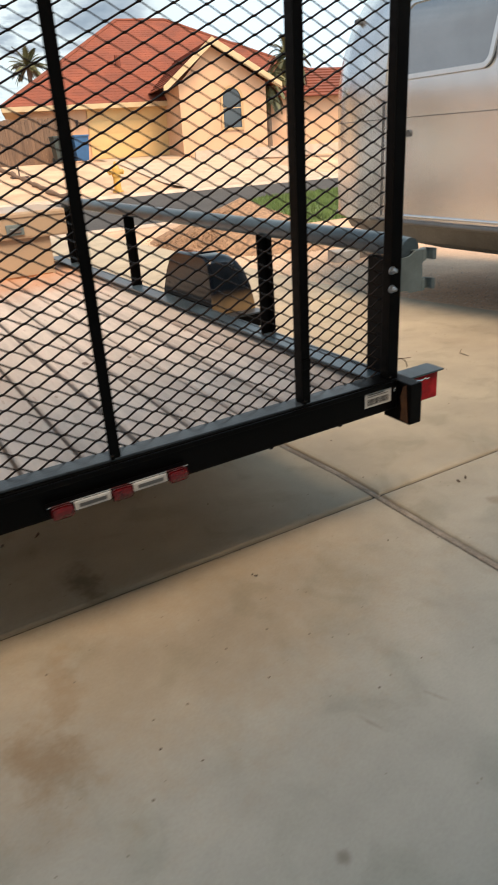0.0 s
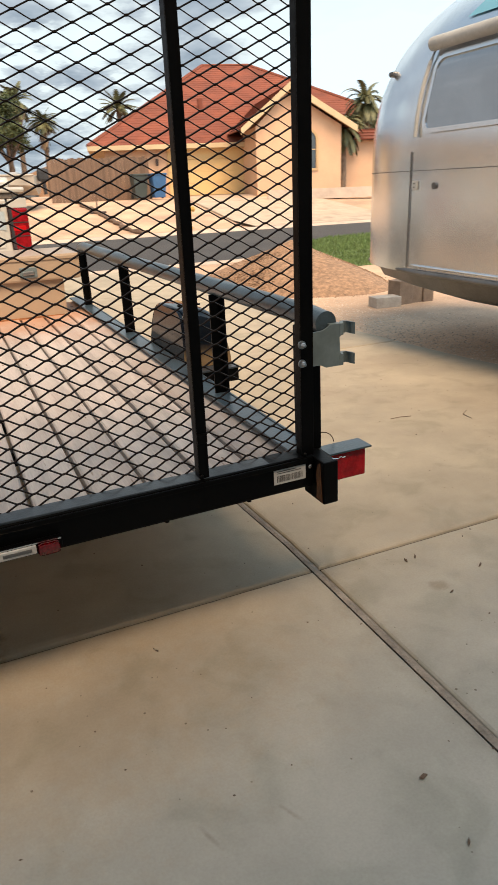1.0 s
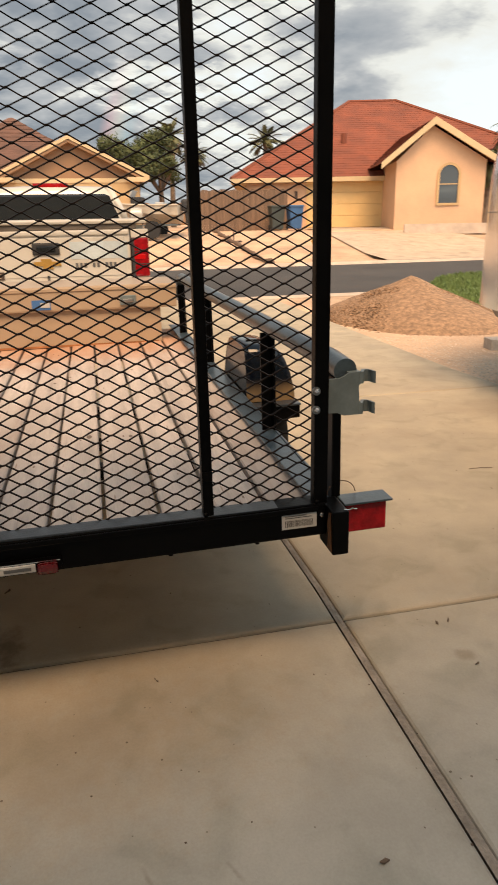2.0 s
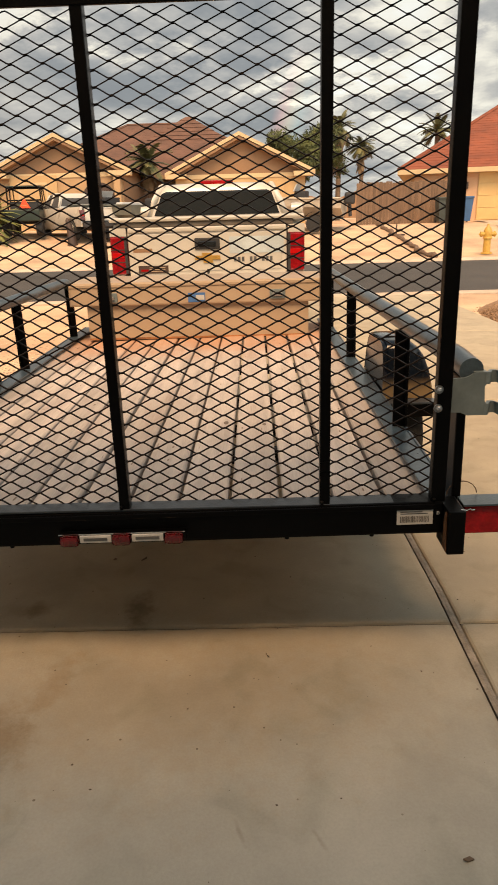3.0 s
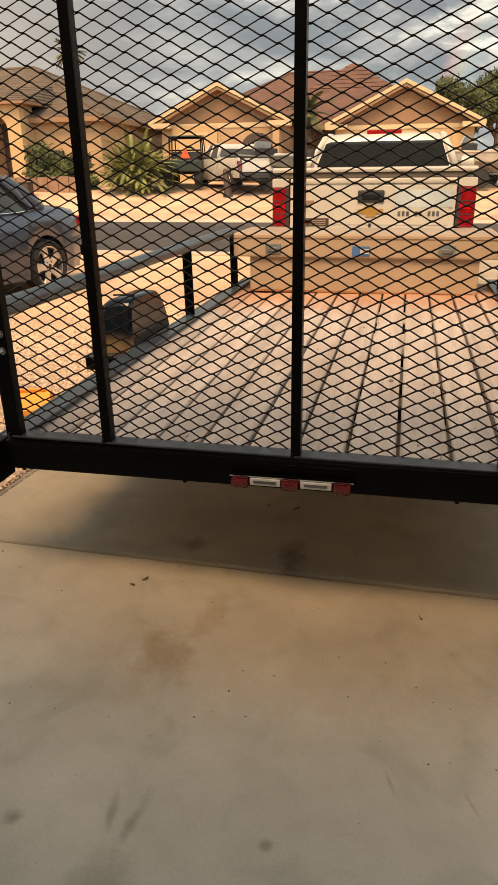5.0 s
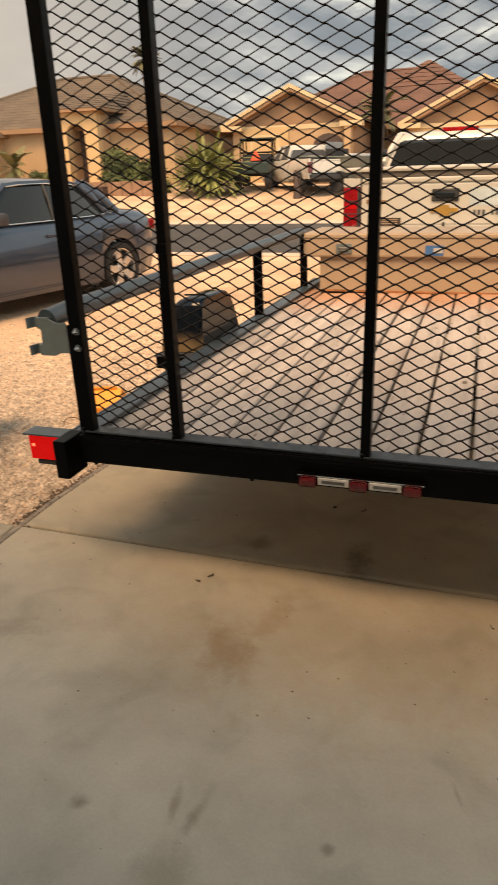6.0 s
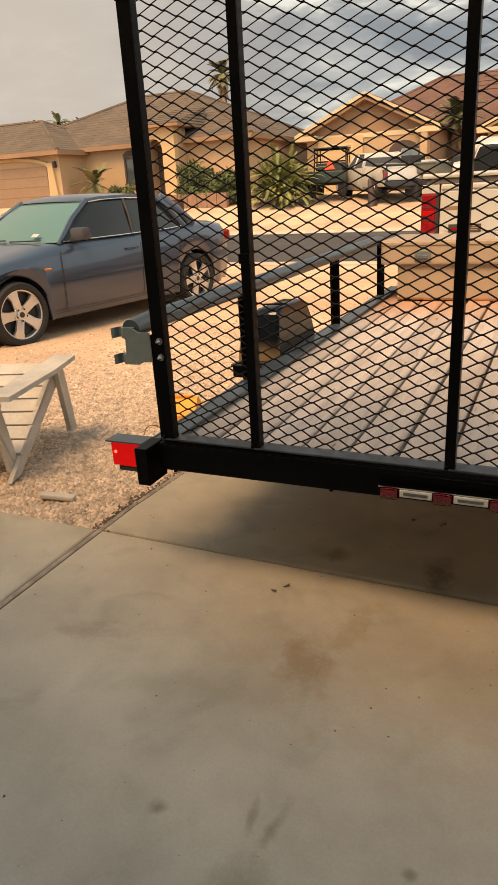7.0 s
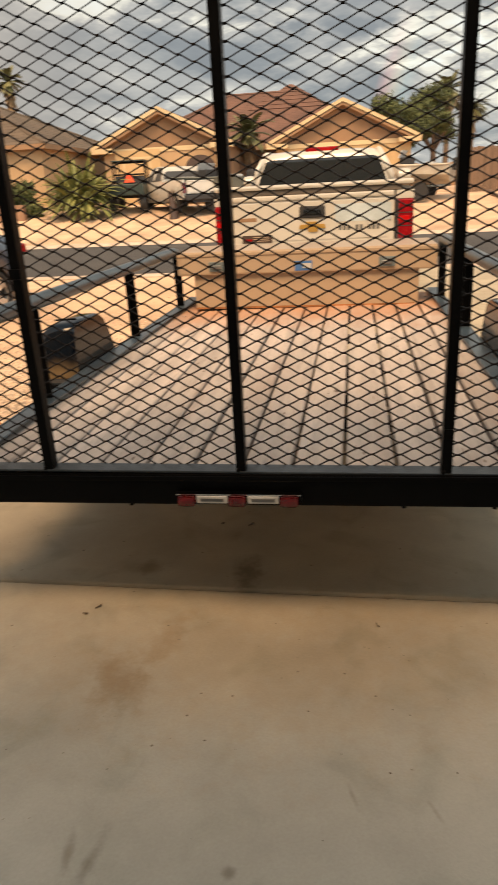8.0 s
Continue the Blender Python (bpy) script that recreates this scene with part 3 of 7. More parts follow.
def lathe(bm, prof, seg=24, m=None, axis="z", caps=True):
    """A profile of (radius, height) turned round an axis."""
    rows = []
    for r, h in prof:
        row = []
        for k in range(seg):
            t = k * 2 * math.pi / seg
            p = (r * math.cos(t), r * math.sin(t), h)
            if axis == "x":
                p = (h, r * math.cos(t), r * math.sin(t))
            p = Vector(p)
            row.append(bm.verts.new(m @ p if m is not None else p))
        rows.append(row)
    for a, b in zip(rows, rows[1:]):
        for k in range(seg):
            bm.faces.new((a[k], a[(k + 1) % seg], b[(k + 1) % seg], b[k]))
    if caps:
        bm.faces.new(rows[0][::-1])
        bm.faces.new(rows[-1])


def ground_z(x, y):
    rise = 0.40 * min(1.0, max(0.0, (-x - 8) / 8)) * min(1.0, max(0.0, (y - 20) / 6))
    return float(np.interp(y, GY, GZ)) + rise


GY = [-400, 0.4, 2.6, 4.0, 6.5, 10.4, 10.6, 18.8, 19.0, 20.4, 27.0, 34.0, 900]
GZ = [0.0, 0.0, -0.12, -0.165, -0.175, -0.19, -0.21, -0.21, -0.13, -0.12, 0.72, 0.80, 1.4]


# ---- ground ----
def build_ground():
    xs = [-900, -300, -120, -60, -40, -30, -24, -18, -12, -8, -5, -3.2, -1.265, 0.0, 0.92, 2.0, 3.46, 5, 8, 12, 18, 24, 30, 40, 60, 120, 300, 900]
    ys = [-900, -200, -60, -20, -8, -4, -1, 0.2, 0.4, 1.5, 2.6, 4.0, 5.0, 6.5, 8.0, 10.4, 10.6, 14, 18.8, 19.0, 20.4, 22, 24.5, 27.0, 30, 34.0, 45, 70, 140, 350, 900]
    bm = B()
    grid = [[bm.verts.new((x, y, ground_z(x, y) - 0.03)) for x in xs] for y in ys]
    for r0, r1 in zip(grid, grid[1:]):
        for k in range(len(xs) - 1):
            bm.faces.new((r0[k], r0[k + 1], r1[k + 1], r1[k]))
    ob = part("ground", bm, M_SAND)
    tagged(ob, "pale sandy gravel ground reaching far round the houses", "ground", kind="structure")

    bm = B()
    rows = [[(x, y, -0.205 + 0.04 * math.sin((y - 10.6) / 8.2 * math.pi)) for x in (-200, -60, -20, 0, 20, 60, 200)] for y in np.linspace(10.62, 18.78, 9)]
    loft(bm, rows)
    tagged(part("road", bm, M_ASPHALT), "worn dark grey asphalt street in front of the houses", "road", kind="structure")
    for nm, y0, y1, lab in (("kerb", 18.78, 19.02, "low tan concrete kerb along the far street edge"), ("kerb_near", 10.40, 10.64, "flat tan concrete kerb along the near street edge")):
        bm = B()
        h = 0.07 if nm == "kerb" else 0.02
        prism(bm, [(y0, -0.26), (y1, -0.26), (y1, -0.21 + h + 0.02), (y0 + 0.05, -0.21 + h + 0.015), (y0, -0.195)], "x", -200, 200)
        tagged(part(nm, bm, M_KERB), lab, "kerb", kind="structure")


def slab_mesh(x0, x1, y0, y1):
    """One concrete slab with tooled, rounded edges; its top follows the fall of the drive."""
    bm = B()
    nx, ny = 4, 6
    bull = ((0.0, 0.013), (0.0025, 0.007), (0.008, 0.0028), (0.018, 0.0008), (0.026, 0.0))
    def stations(a, b, gap, n):
        left = [(a + gap + d, dz) for d, dz in bull]
        right = [(b - gap - d, dz) for d, dz in reversed(bull)]
        return left + [(v, 0.0) for v in np.linspace(a + 0.2, b - 0.2, n)] + right
    xs, ys = stations(x0, x1, 0.0135, nx), stations(y0, y1, 0.0042, ny)
    rows = []
    for y, dy in ys:
        rows.append([bm.verts.new((x, y, ground_z(x, y) - max(dx, dy))) for x, dx in xs])
    for a, b in zip(rows, rows[1:]):
        for k in range(len(xs) - 1):
            bm.faces.new((a[k], a[k + 1], b[k + 1], b[k]))
    ring = [rows[0][k] for k in range(len(xs))] + [rows[j][-1] for j in range(1, len(ys))] + [rows[-1][k] for k in range(len(xs) - 2, -1, -1)] + [rows[j][0] for j in range(len(ys) - 2, 0, -1)]
    low = [bm.verts.new((v.co.x, v.co.y, v.co.z - 0.03)) for v in ring]
    for k in range(len(ring)):
        bm.faces.new((ring[k], low[k], low[(k + 1) % len(ring)], ring[(k + 1) % len(ring)])).material_index = 1
    return bm


def build_driveway():
    dr = thing("driveway", (0, 0, 0), "tan grey concrete driveway slabs with tooled joints and stains", "driveway", kind="structure")
    bm = B()
    rows = [[(x, y, ground_z(x, y) - 0.018) for x in (-1.255, 3.45)] for y in (0.2075, 0.4, 1.5, 2.6, 4.0, 6.5, 10.4)]
    loft(bm, rows)
    rows = [[(x, y, -0.018) for x in (-5.9, 3.45)] for y in (-2.98, 0.2065)]
    loft(bm, rows)
    part("joint_bed", bm, M_JOINT, dr, "dark dirt in the joints")
    for x in (-1.265, 0.932):
        bm = B()
        loft(bm, [[(x - 0.0105, y, ground_z(x, y) - 0.0075), (x, y, ground_z(x, y) - 0.0045), (x + 0.0105, y, ground_z(x, y) - 0.0075)] for y in (-2.9, 0.2, 0.4, 1.5, 2.6, 4.0, 6.5, 10.3)])
        part("joint_filler", bm, M_FILLER, dr, "grey-brown fibre strip in the joint")
    xa, xb, xc = -1.265, 0.932, 3.46
    for x0, x1, y0, y1 in ((xa, xb, -3.0, 0.207), (xb, xc, -3.0, 0.207), (-6.0, xa, -3.0, 0.207), (xa, xb, 0.207, 3.2), (xb, xc, 0.207, 3.2),
                           (xa, xb, 3.2, 6.4), (xb, xc, 3.2, 6.4), (xa, xb, 6.4, 10.4), (xb, xc, 6.4, 10.4)):
        sl = part("slab", slab_mesh(x0, x1, y0, y1), M_CONCRETE, dr)
        sl.data.materials.append(M_JOINT)


def stone_field(name, mat_, label, count, place, size, seed, category="gravel", smooth=False):
    """Many small loose stones as one mesh."""
    rng = np.random.default_rng(seed)
    octa = np.array([(1, 0, 0), (-1, 0, 0), (0, 1, 0), (0, -1, 0), (0, 0, 1), (0, 0, -1)], float)
    tri = np.array([(0, 2, 4), (2, 1, 4), (1, 3, 4), (3, 0, 4), (2, 0, 5), (1, 2, 5), (3, 1, 5), (0, 3, 5)])
    vs, fs = [], []
    for i in range(count):
        x, y, z = place(rng)
        s = size * rng.uniform(0.5, 1.5)
        a = rng.uniform(0, 6.28)
        p = octa * (rng.uniform(0.6, 1.2, 3) * s * np.array((1, 1, 0.7)))
        p = p + rng.uniform(-0.25, 0.25, (6, 3)) * s
        c, sn = math.cos(a), math.sin(a)
        p = p @ np.array(((c, sn, 0), (-sn, c, 0), (0, 0, 1)))
        vs.append(p + (x, y, z + s * 0.2))
        fs.append(tri + 6 * i)
    me = bpy.data.meshes.new(name)
    me.from_pydata(np.concatenate(vs).tolist(), [], np.concatenate(fs).tolist())
    me.materials.append(mat_)
    if smooth:
        me.shade_smooth()
    return tagged(new(name, me), label, category, kind="stuff")


def build_gravel_pile():
    bm = B()
    cx, cy = 4.72, 7.5
    n, rings = 40, 16
    rows = []
    for j in range(rings + 1):
        f = j / rings
        row = []
        for k in range(n):
            t = 2 * math.pi * k / n
            wob = 1 + 0.10 * noise.noise((math.cos(t) * 1.5, math.sin(t) * 1.5, 3))
            rx, ry = 1.25 * wob, 1.7 * wob
            x, y = cx + rx * f * math.cos(t), cy + ry * f * math.sin(t)
            h = 0.56 * (1 - f) ** 0.85 + 0.05 * (noise.noise((x * 2.5, y * 2.5, 1))) * (1 - f)
            row.append(bm.verts.new((x, y, ground_z(x, y) - 0.03 + h)))
        rows.append(row)
    for a, b in zip(rows, rows[1:]):
        for k in range(n):
            bm.faces.new((a[k], a[(k + 1) % n], b[(k + 1) % n], b[k]))
    ob = part("gravel_pile", bm, M_PILE, smooth=True)
    tagged(ob, "heap of loose reddish brown gravel beside the driveway", "gravel pile", kind="stuff")

    def place(rng):
        t, f = rng.uniform(0, 6.283), math.sqrt(rng.uniform(0.0, 1.15))
        x, y = cx + 1.25 * f * math.cos(t), cy + 1.7 * f * math.sin(t)
        return x, y, ground_z(x, y) - 0.04 + 0.56 * max(0.0, 1 - f) ** 0.85
    stone_field("pile_stones", M_PILE, "loose reddish brown pebbles on the gravel heap", 8000, place, 0.014, 4)


def verge(x):
    """Street-side edge of the lawn, which swells out into the bend of the street."""
    return float(np.interp(x, (5.0, 6.2, 7.0, 8.0, 9.0, 13.5), (10.35, 10.5, 11.3, 12.8, 13.6, 13.8)))


def lawn_z(x, y):
    return ground_z(x, y) - 0.028 + 0.075 * min(1.0, max(0.0, (y - 9.6) / 0.8)) * min(1.0, max(0.0, (x - 5.6) / 0.8))


def build_grass():
    rng = np.random.default_rng(9)
    vs, fs = [], []
    for i in range(24000):
        x, y = rng.uniform(5.2, 13.0), rng.uniform(8.4, 13.8)
        if x < 5.5 + 0.4 * math.sin(y * 3) or y > verge(x):
            continue
        z = lawn_z(x, y)
        a, h = rng.uniform(0, 6.28), rng.uniform(0.04, 0.10)
        dx, dy = math.cos(a) * 0.012, math.sin(a) * 0.012
        tip = rng.uniform(-0.03, 0.03, 2)
        k = len(vs)
        vs += [(x - dx, y - dy, z), (x + dx, y + dy, z), (x + tip[0], y + tip[1], z + h)]
        fs.append((k, k + 1, k + 2))
    me = bpy.data.meshes.new("grass")
    me.from_pydata(vs, [], fs)
    me.materials.append(M_GRASS)
    tagged(new("grass", me), "short green grass on the lawn beside the street", "grass", kind="stuff")
    bm = B()
    rows = []
    for f in np.linspace(0, 1, 9):
        row = [(x, 8.4 + (verge(x) - 8.4) * f) for x in np.linspace(5.4, 13, 16)]
        rows.append([(x, y, lawn_z(x, y)) for x, y in row])
    rows.append([(x, y + 0.04, -0.24) for x, y, z in rows[-1]])
    loft(bm, rows)
    tagged(part("lawn", bm, M_GRASS), "green lawn patch beside the street", "lawn", kind="structure")


def build_shade_wall():
    """An unseen wall, added behind the camera to shade the near drive."""
    bm = B()
    box(bm, -9, 7, -3.3, -3.05, 0, 5.75)
    tagged(part("wall_south", bm, M_SHADEWALL), "plain grey unseen wall added behind the driveway to shade it", "wall", kind="structure")


# ---- trailer ----
DECK_Z = 0.432
GATE_W = ((-0.793, 0.038), (-0.514, 0.025), (0.005, 0.025), (0.510, 0.025), (0.793, 0.0345))


def build_trailer():
    tr = thing("utility_trailer", (0, 0, 0), "black steel utility trailer with weathered pine deck and tube rails", "trailer")
    tr.matrix_basis = pose(0, 0, 0, 0, -0.75, 0)
    # the bed sits a little off the gate's middle
    bx = -0.0135
    # rear beam with rolled lips
    bm = B()
    box(bm, -0.815, 0.812, -0.004, 0.060, 0.394, 0.480, 0.006)
    part("rear_beam", bm, M_BLACK, tr)
    bm = B()
    box(bm, -0.80, 0.79, -0.010, -0.003, 0.464, 0.476, 0.002)
    part("beam_lip", bm, M_BLACK, tr)
    for s in (-1, 1):
        bm = B()
        # side angle iron: upright and ledge
        box(bm, bx + s * 0.882 - 0.004, bx + s * 0.882 + 0.004, 0.06, 3.34, 0.375, 0.458, 0.002)
        box(bm, *sorted((bx + s * 0.878, bx + s * 0.812)), 0.06, 3.34, 0.447, 0.455, 0.002)
        part("side_angle", bm, M_SKYSHEEN, tr, "worn blue-black side angle iron")
        bm = B()
        rx = bx + s * 0.861
        flare = 0.020 if s > 0 else -0.010
        pts = [(rx + flare, 0.026, 0.807), (rx + flare, 0.12, 0.813)] + [(rx + flare * max(0.0, 1 - y / 1.9), y, 0.815) for y in (0.4, 1.2, 2.0, 2.84)] + [(rx, 2.90, 0.808), (rx, 2.945, 0.785), (rx, 2.965, 0.74), (rx, 2.968, 0.70)]
        tube(bm, pts, 0.029, 18)
        part("rail_tube", bm, M_SKYSHEEN, tr, "grey-black round top rail", smooth=True, autosmooth=50)
        for y, w in ((0.71 if s > 0 else 0.79, 0.05), (1.93, 0.042), (2.94, 0.042)):
            bm = B()
            box(bm, rx - 0.022, rx + 0.022, y - 0.004, y + 0.004, 0.41, 0.795, 0.002)
            box(bm, rx + s * 0.020 - 0.004, rx + s * 0.020 + 0.004, y - w / 2, y + w / 2, 0.41, 0.795, 0.002)
            part("rail_post", bm, M_BLACK, tr)
        # stout rear corner post
        bm = B()
        if s > 0:
            box(bm, 0.851, 0.875, 0.064, 0.172, 0.40, 0.782, 0.005)
        else:
            box(bm, -0.852, -0.824, 0.062, 0.12, 0.40, 0.785, 0.005)
        part("corner_post", bm, M_BLACK, tr)
        # latch plate at the rail's rear end: scooped under the tube, with two hooked fingers
        bm = B()
        lx, lz = (0.021, 0.0) if s > 0 else (-0.022, 0.010)
        poly = [(0.795, 0.708), (0.822, 0.707), (0.830, 0.703), (0.838, 0.699), (0.880, 0.699), (0.882, 0.728), (0.878, 0.732), (0.876, 0.770), (0.880, 0.775), (0.880, 0.804),
                (0.858, 0.804), (0.848, 0.802), (0.838, 0.796), (0.828, 0.792), (0.795, 0.791)]
        prism(bm, [(s * x + lx, z + lz) for x, z in poly], "y", 0.010, 0.016)
        lp = part("latch_plate", bm, M_GALV, tr, "grey zinc-plated latch plate")
        for z0, z1 in ((0.699, 0.727), (0.775, 0.804)):
            # each finger turns away round a small bend and comes back as a lip
            bm = B()
            path = [(0.876, 0.0), (0.886, 0.0), (0.890, 0.005), (0.892, 0.013), (0.897, 0.020), (0.907, 0.021), (0.914, 0.015), (0.915, 0.002), (0.915, -0.008)]
            inner = [(x - 0.004, y + 0.005) for x, y in path]
            prism(bm, [(s * x + lx, y + 0.009) for x, y in path] + [(s * x + lx, y + 0.013) for x, y in inner[::-1]], "z", z0 + lz, z1 + lz)
            part("finger", bm, M_GALV, lp)
        # flange folded back over the rail, with a slot in it
        bm = B()
        prism(bm, [(s * x + lx, y) for x, y in ((0.850, 0.012), (0.882, 0.012), (0.880, 0.060), (0.868, 0.105), (0.852, 0.112))], "z", 0.800 + lz, 0.8045 + lz)
        fg = part("flange", bm, M_GALV, lp)
        bm = B()
        prism(bm, [(s * x + lx, y) for x, y in ((0.856, 0.040), (0.868, 0.040), (0.864, 0.090), (0.856, 0.094))], "z", 0.8040 + lz, 0.8062 + lz)
        part("slot", bm, M_INK, fg, "dark slot")
        # lamp bracket block beside the beam
        bm = B()
        a, b = (0.812, 0.855) if s > 0 else (-0.874, -0.832)
        box(bm, a, b, -0.052, 0.05, 0.357, 0.473, 0.004)
        part("lamp_bracket", bm, M_BLACK, tr)
        if s > 0:
            bm = B()
            prism(bm, [(-0.046, 0.362), (-0.018, 0.366), (-0.022, 0.40), (-0.016, 0.43), (-0.026, 0.462), (-0.036, 0.468), (-0.040, 0.42)], "x", 0.8100, 0.8118)
            part("rust_patch", bm, M_RUST_DARK, tr, "rusty streak on the bracket")
            bm = B()
            tube(bm, [(0.845, -0.040, 0.4745), (0.856, -0.050, 0.4765), (0.862, -0.055, 0.483), (0.866, -0.054, 0.479), (0.872, -0.058, 0.4815)], 0.0012, 5)
            part("wire_scrap", bm, M_TRIM, tr, "frayed white wire end")
            bm = B()
            lathe(bm, [(0.006, 0.0), (0.006, 0.004), (0.003, 0.006)], 8, Matrix.Translation((0.799, -0.004, 0.452)) @ Matrix.Rotation(radians(90), 4, "X"))
            part("bolt", bm, M_BOLT, tr, "small bright bolt")
        a, b = (0.868, 0.987) if s > 0 else (-1.012, -0.890)
        bm = B()
        box(bm, a, b, 0.030, 0.070, 0.377, 0.459, 0.004)
        lamp = part("tail_lamp", bm, M_BLACKPL, tr)
        bm = B()
        box(bm, a + 0.003, b - 0.003, 0.018, 0.030, 0.379, 0.457, 0.004)
        lens = part("lens", bm, M_REDLIT if s < 0 else M_REDLENS, lamp, "glowing red plastic lens" if s < 0 else "red plastic lens")
        if s < 0:
            bm = B()
            lathe(bm, [(0.0055, 0.0), (0.0045, 0.0015), (0.0025, 0.0028), (0.001, 0.0032)], 14, Matrix.Translation((a + 0.018, 0.018, 0.425)) @ Matrix.Rotation(radians(90), 4, "X"))
            part("bulb", bm, M_BULB, lens, "lit bulb")
        bm = B()
        box(bm, a - (0.002 if s > 0 else 0.010), b + (0.010 if s > 0 else 0.002), 0.008, 0.074, 0.459, 0.464, 0.0015)
        part("lamp_hood", bm, M_SKYSHEEN, lamp)
        if s < 0:
            bm = B()
            box(bm, a + 0.020, b - 0.01, 0.022, 0.032, 0.361, 0.377, 0.004)
            part("lamp_tab", bm, M_BLACKPL, lamp)
        # thin wire loop above the lamp
        bm = B()
        pts = [(s * (0.84 + 0.05 * (1 - math.cos(t)) * 0.8), 0.075, 0.462 + 0.040 * math.sin(t)) for t in np.linspace(0, math.pi * 0.95, 10)]
        tube(bm, pts, 0.0014, 6)
        part("wire", bm, M_TWIG, tr, "thin wire loop")
        # fender: an upright near sheet, a flat top and a long sloping far end, rolled over at the outer side
        bm = B()
        prof = [(1.170, 0.428), (1.170, 0.50), (1.173, 0.57), (1.180, 0.620), (1.191, 0.645), (1.208, 0.659), (1.232, 0.665), (1.46, 0.664), (1.51, 0.655), (1.555, 0.628), (1.605, 0.57), (1.655, 0.48), (1.685, 0.40)]
        x_in, x_out = bx + s * 0.890, bx + s * 1.100
        cx, cz = 1.43, 0.40
        def drawn(ky, kz):
            return [(cx + (y - cx) * ky, cz + (z - cz) * kz) for y, z in prof]
        inner = drawn(0.97, 0.97)
        steps = ((0.0, 0.97, 0.97), (0.008, 0.992, 0.992), (0.018, 1.0, 1.0), (0.085, 1.0, 1.0), (0.120, 0.998, 0.965), (0.150, 0.994, 0.885), (0.175, 0.988, 0.76), (0.195, 0.98, 0.57), (0.208, 0.97, 0.33), (0.211, 0.965, 0.05))
        loft(bm, [[(x_in + s * d, y, z) for y, z in drawn(ky, kz)] for d, ky, kz in steps])
        fe = part("fender", bm, M_FENDER, tr, "glossy black steel fender, tan at the bottom", smooth=True, autosmooth=35)
        bm = B()
        prism(bm, inner, "x", *sorted((x_in + s * 0.001, x_in + s * 0.004)))
        part("side_plate", bm, M_SIDEPLATE, fe)
        bm = B()
        tube(bm, [(x_in + s * 0.03, 1.30, 0.668), (x_in + s * 0.13, 1.30, 0.664)], 0.004, 6)
        part("weld_seam", bm, M_BLACK, fe)
        # turned-out lip along the foot of the near sheet and the bracket below it
        bm = B()
        box(bm, *sorted((x_in, x_out + s * 0.004)), 1.10, 1.172, 0.418, 0.426, 0.003)
        part("lip", bm, M_SKYSHEEN_DARK, fe, "worn lower lip")
        bm = B()
        box(bm, *sorted((x_in + s * 0.045, x_out + s * 0.004)), 1.115, 1.19, 0.36, 0.418, 0.006)
        part("fender_foot", bm, M_BLACK, fe)
        # wheel
        m = Matrix.Translation((bx + s * 0.995, 1.43, 0.225))
        bm = B()
        lathe(bm, [(0.17, -0.07), (0.25, -0.075), (0.272, -0.055), (0.277, -0.02), (0.277, 0.02), (0.272, 0.055), (0.25, 0.075), (0.17, 0.07)], 32, m, "x")
        ty = part("tyre", bm, M_RUBBER, tr, smooth=True, autosmooth=40)
        bm = B()
        lathe(bm, [(0.17, -0.068), (0.15, -0.04), (0.05, -0.03), (0.05, 0.03), (0.15, 0.04), (0.17, 0.068)], 24, m, "x")
        part("rim", bm, M_TRUCK, ty, smooth=True, autosmooth=40)
    # axle and cross members
    bm = B()
    tube(bm, [(-0.97, 1.43, 0.225), (0.94, 1.43, 0.225)], 0.03, 12)
    part("axle", bm, M_BLACK, tr)
    for y in (0.7, 1.43, 2.1, 2.7, 3.3):
        bm = B()
        box(bm, -0.88, 0.855, y - 0.025, y + 0.025, 0.345, 0.392, 0.003)
        part("cross_member", bm, M_BLACK, tr)
    bm = B()
    tube(bm, [(-0.03, 3.3, 0.36), (-0.09, 4.9, 0.40)], 0.04, 4)
    part("tongue", bm, M_BLACK, tr)
    # three-lamp bar under the beam
    bm = B()
    box(bm, -0.158, 0.165, -0.026, -0.004, 0.412, 0.434, 0.003)
    lb = part("light_bar", bm, M_BLACK, tr, "light bar with red lenses and bright strips")
    for cx in (-0.128, 0.003, 0.135):
        bm = B()
        box(bm, cx - 0.024, cx + 0.024, -0.040, -0.026, 0.405, 0.4325, 0.010)
        part("red_lens", bm, M_DARKRED, lb)
    for cx in (-0.062, 0.069):
        bm = B()
        box(bm, cx - 0.040, cx + 0.040, -0.032, -0.026, 0.412, 0.4315, 0.002)
        part("clear_strip", bm, M_CLEARLENS, lb)
        bm = B()
        box(bm, cx - 0.030, cx + 0.030, -0.0335, -0.032, 0.418, 0.426, 0.0006)
        part("strip_ridge", bm, M_ALU_DARK, lb)
    bm = B()
    box(bm, -0.156, 0.163, -0.0275, -0.025, 0.4325, 0.4355)
    part("bar_edge", bm, M_TRIM, lb, "bright top edge")
    # identification sticker with bars
    bm = B()
    box(bm, 0.696, 0.786, -0.006, -0.0045, 0.422, 0.461)
    st = part("sticker", bm, M_WHITE_STICKER, tr, "white barcode sticker")
    rng = random.Random(5)
    x = 0.704
    while x < 0.776:
        w = rng.choice((0.001, 0.0015, 0.0022))
        bm = B()
        box(bm, x, x + w, -0.0068, -0.0062, 0.428, 0.445)
        part("bar", bm, M_INK, st)
        x += w + rng.choice((0.0012, 0.002))
    for z in (0.451, 0.456):
        bm = B()
        box(bm, 0.704, 0.704 + rng.uniform(0.05, 0.07), -0.0068, -0.0062, z, z + 0.0018)
        part("bar", bm, M_INK, st)
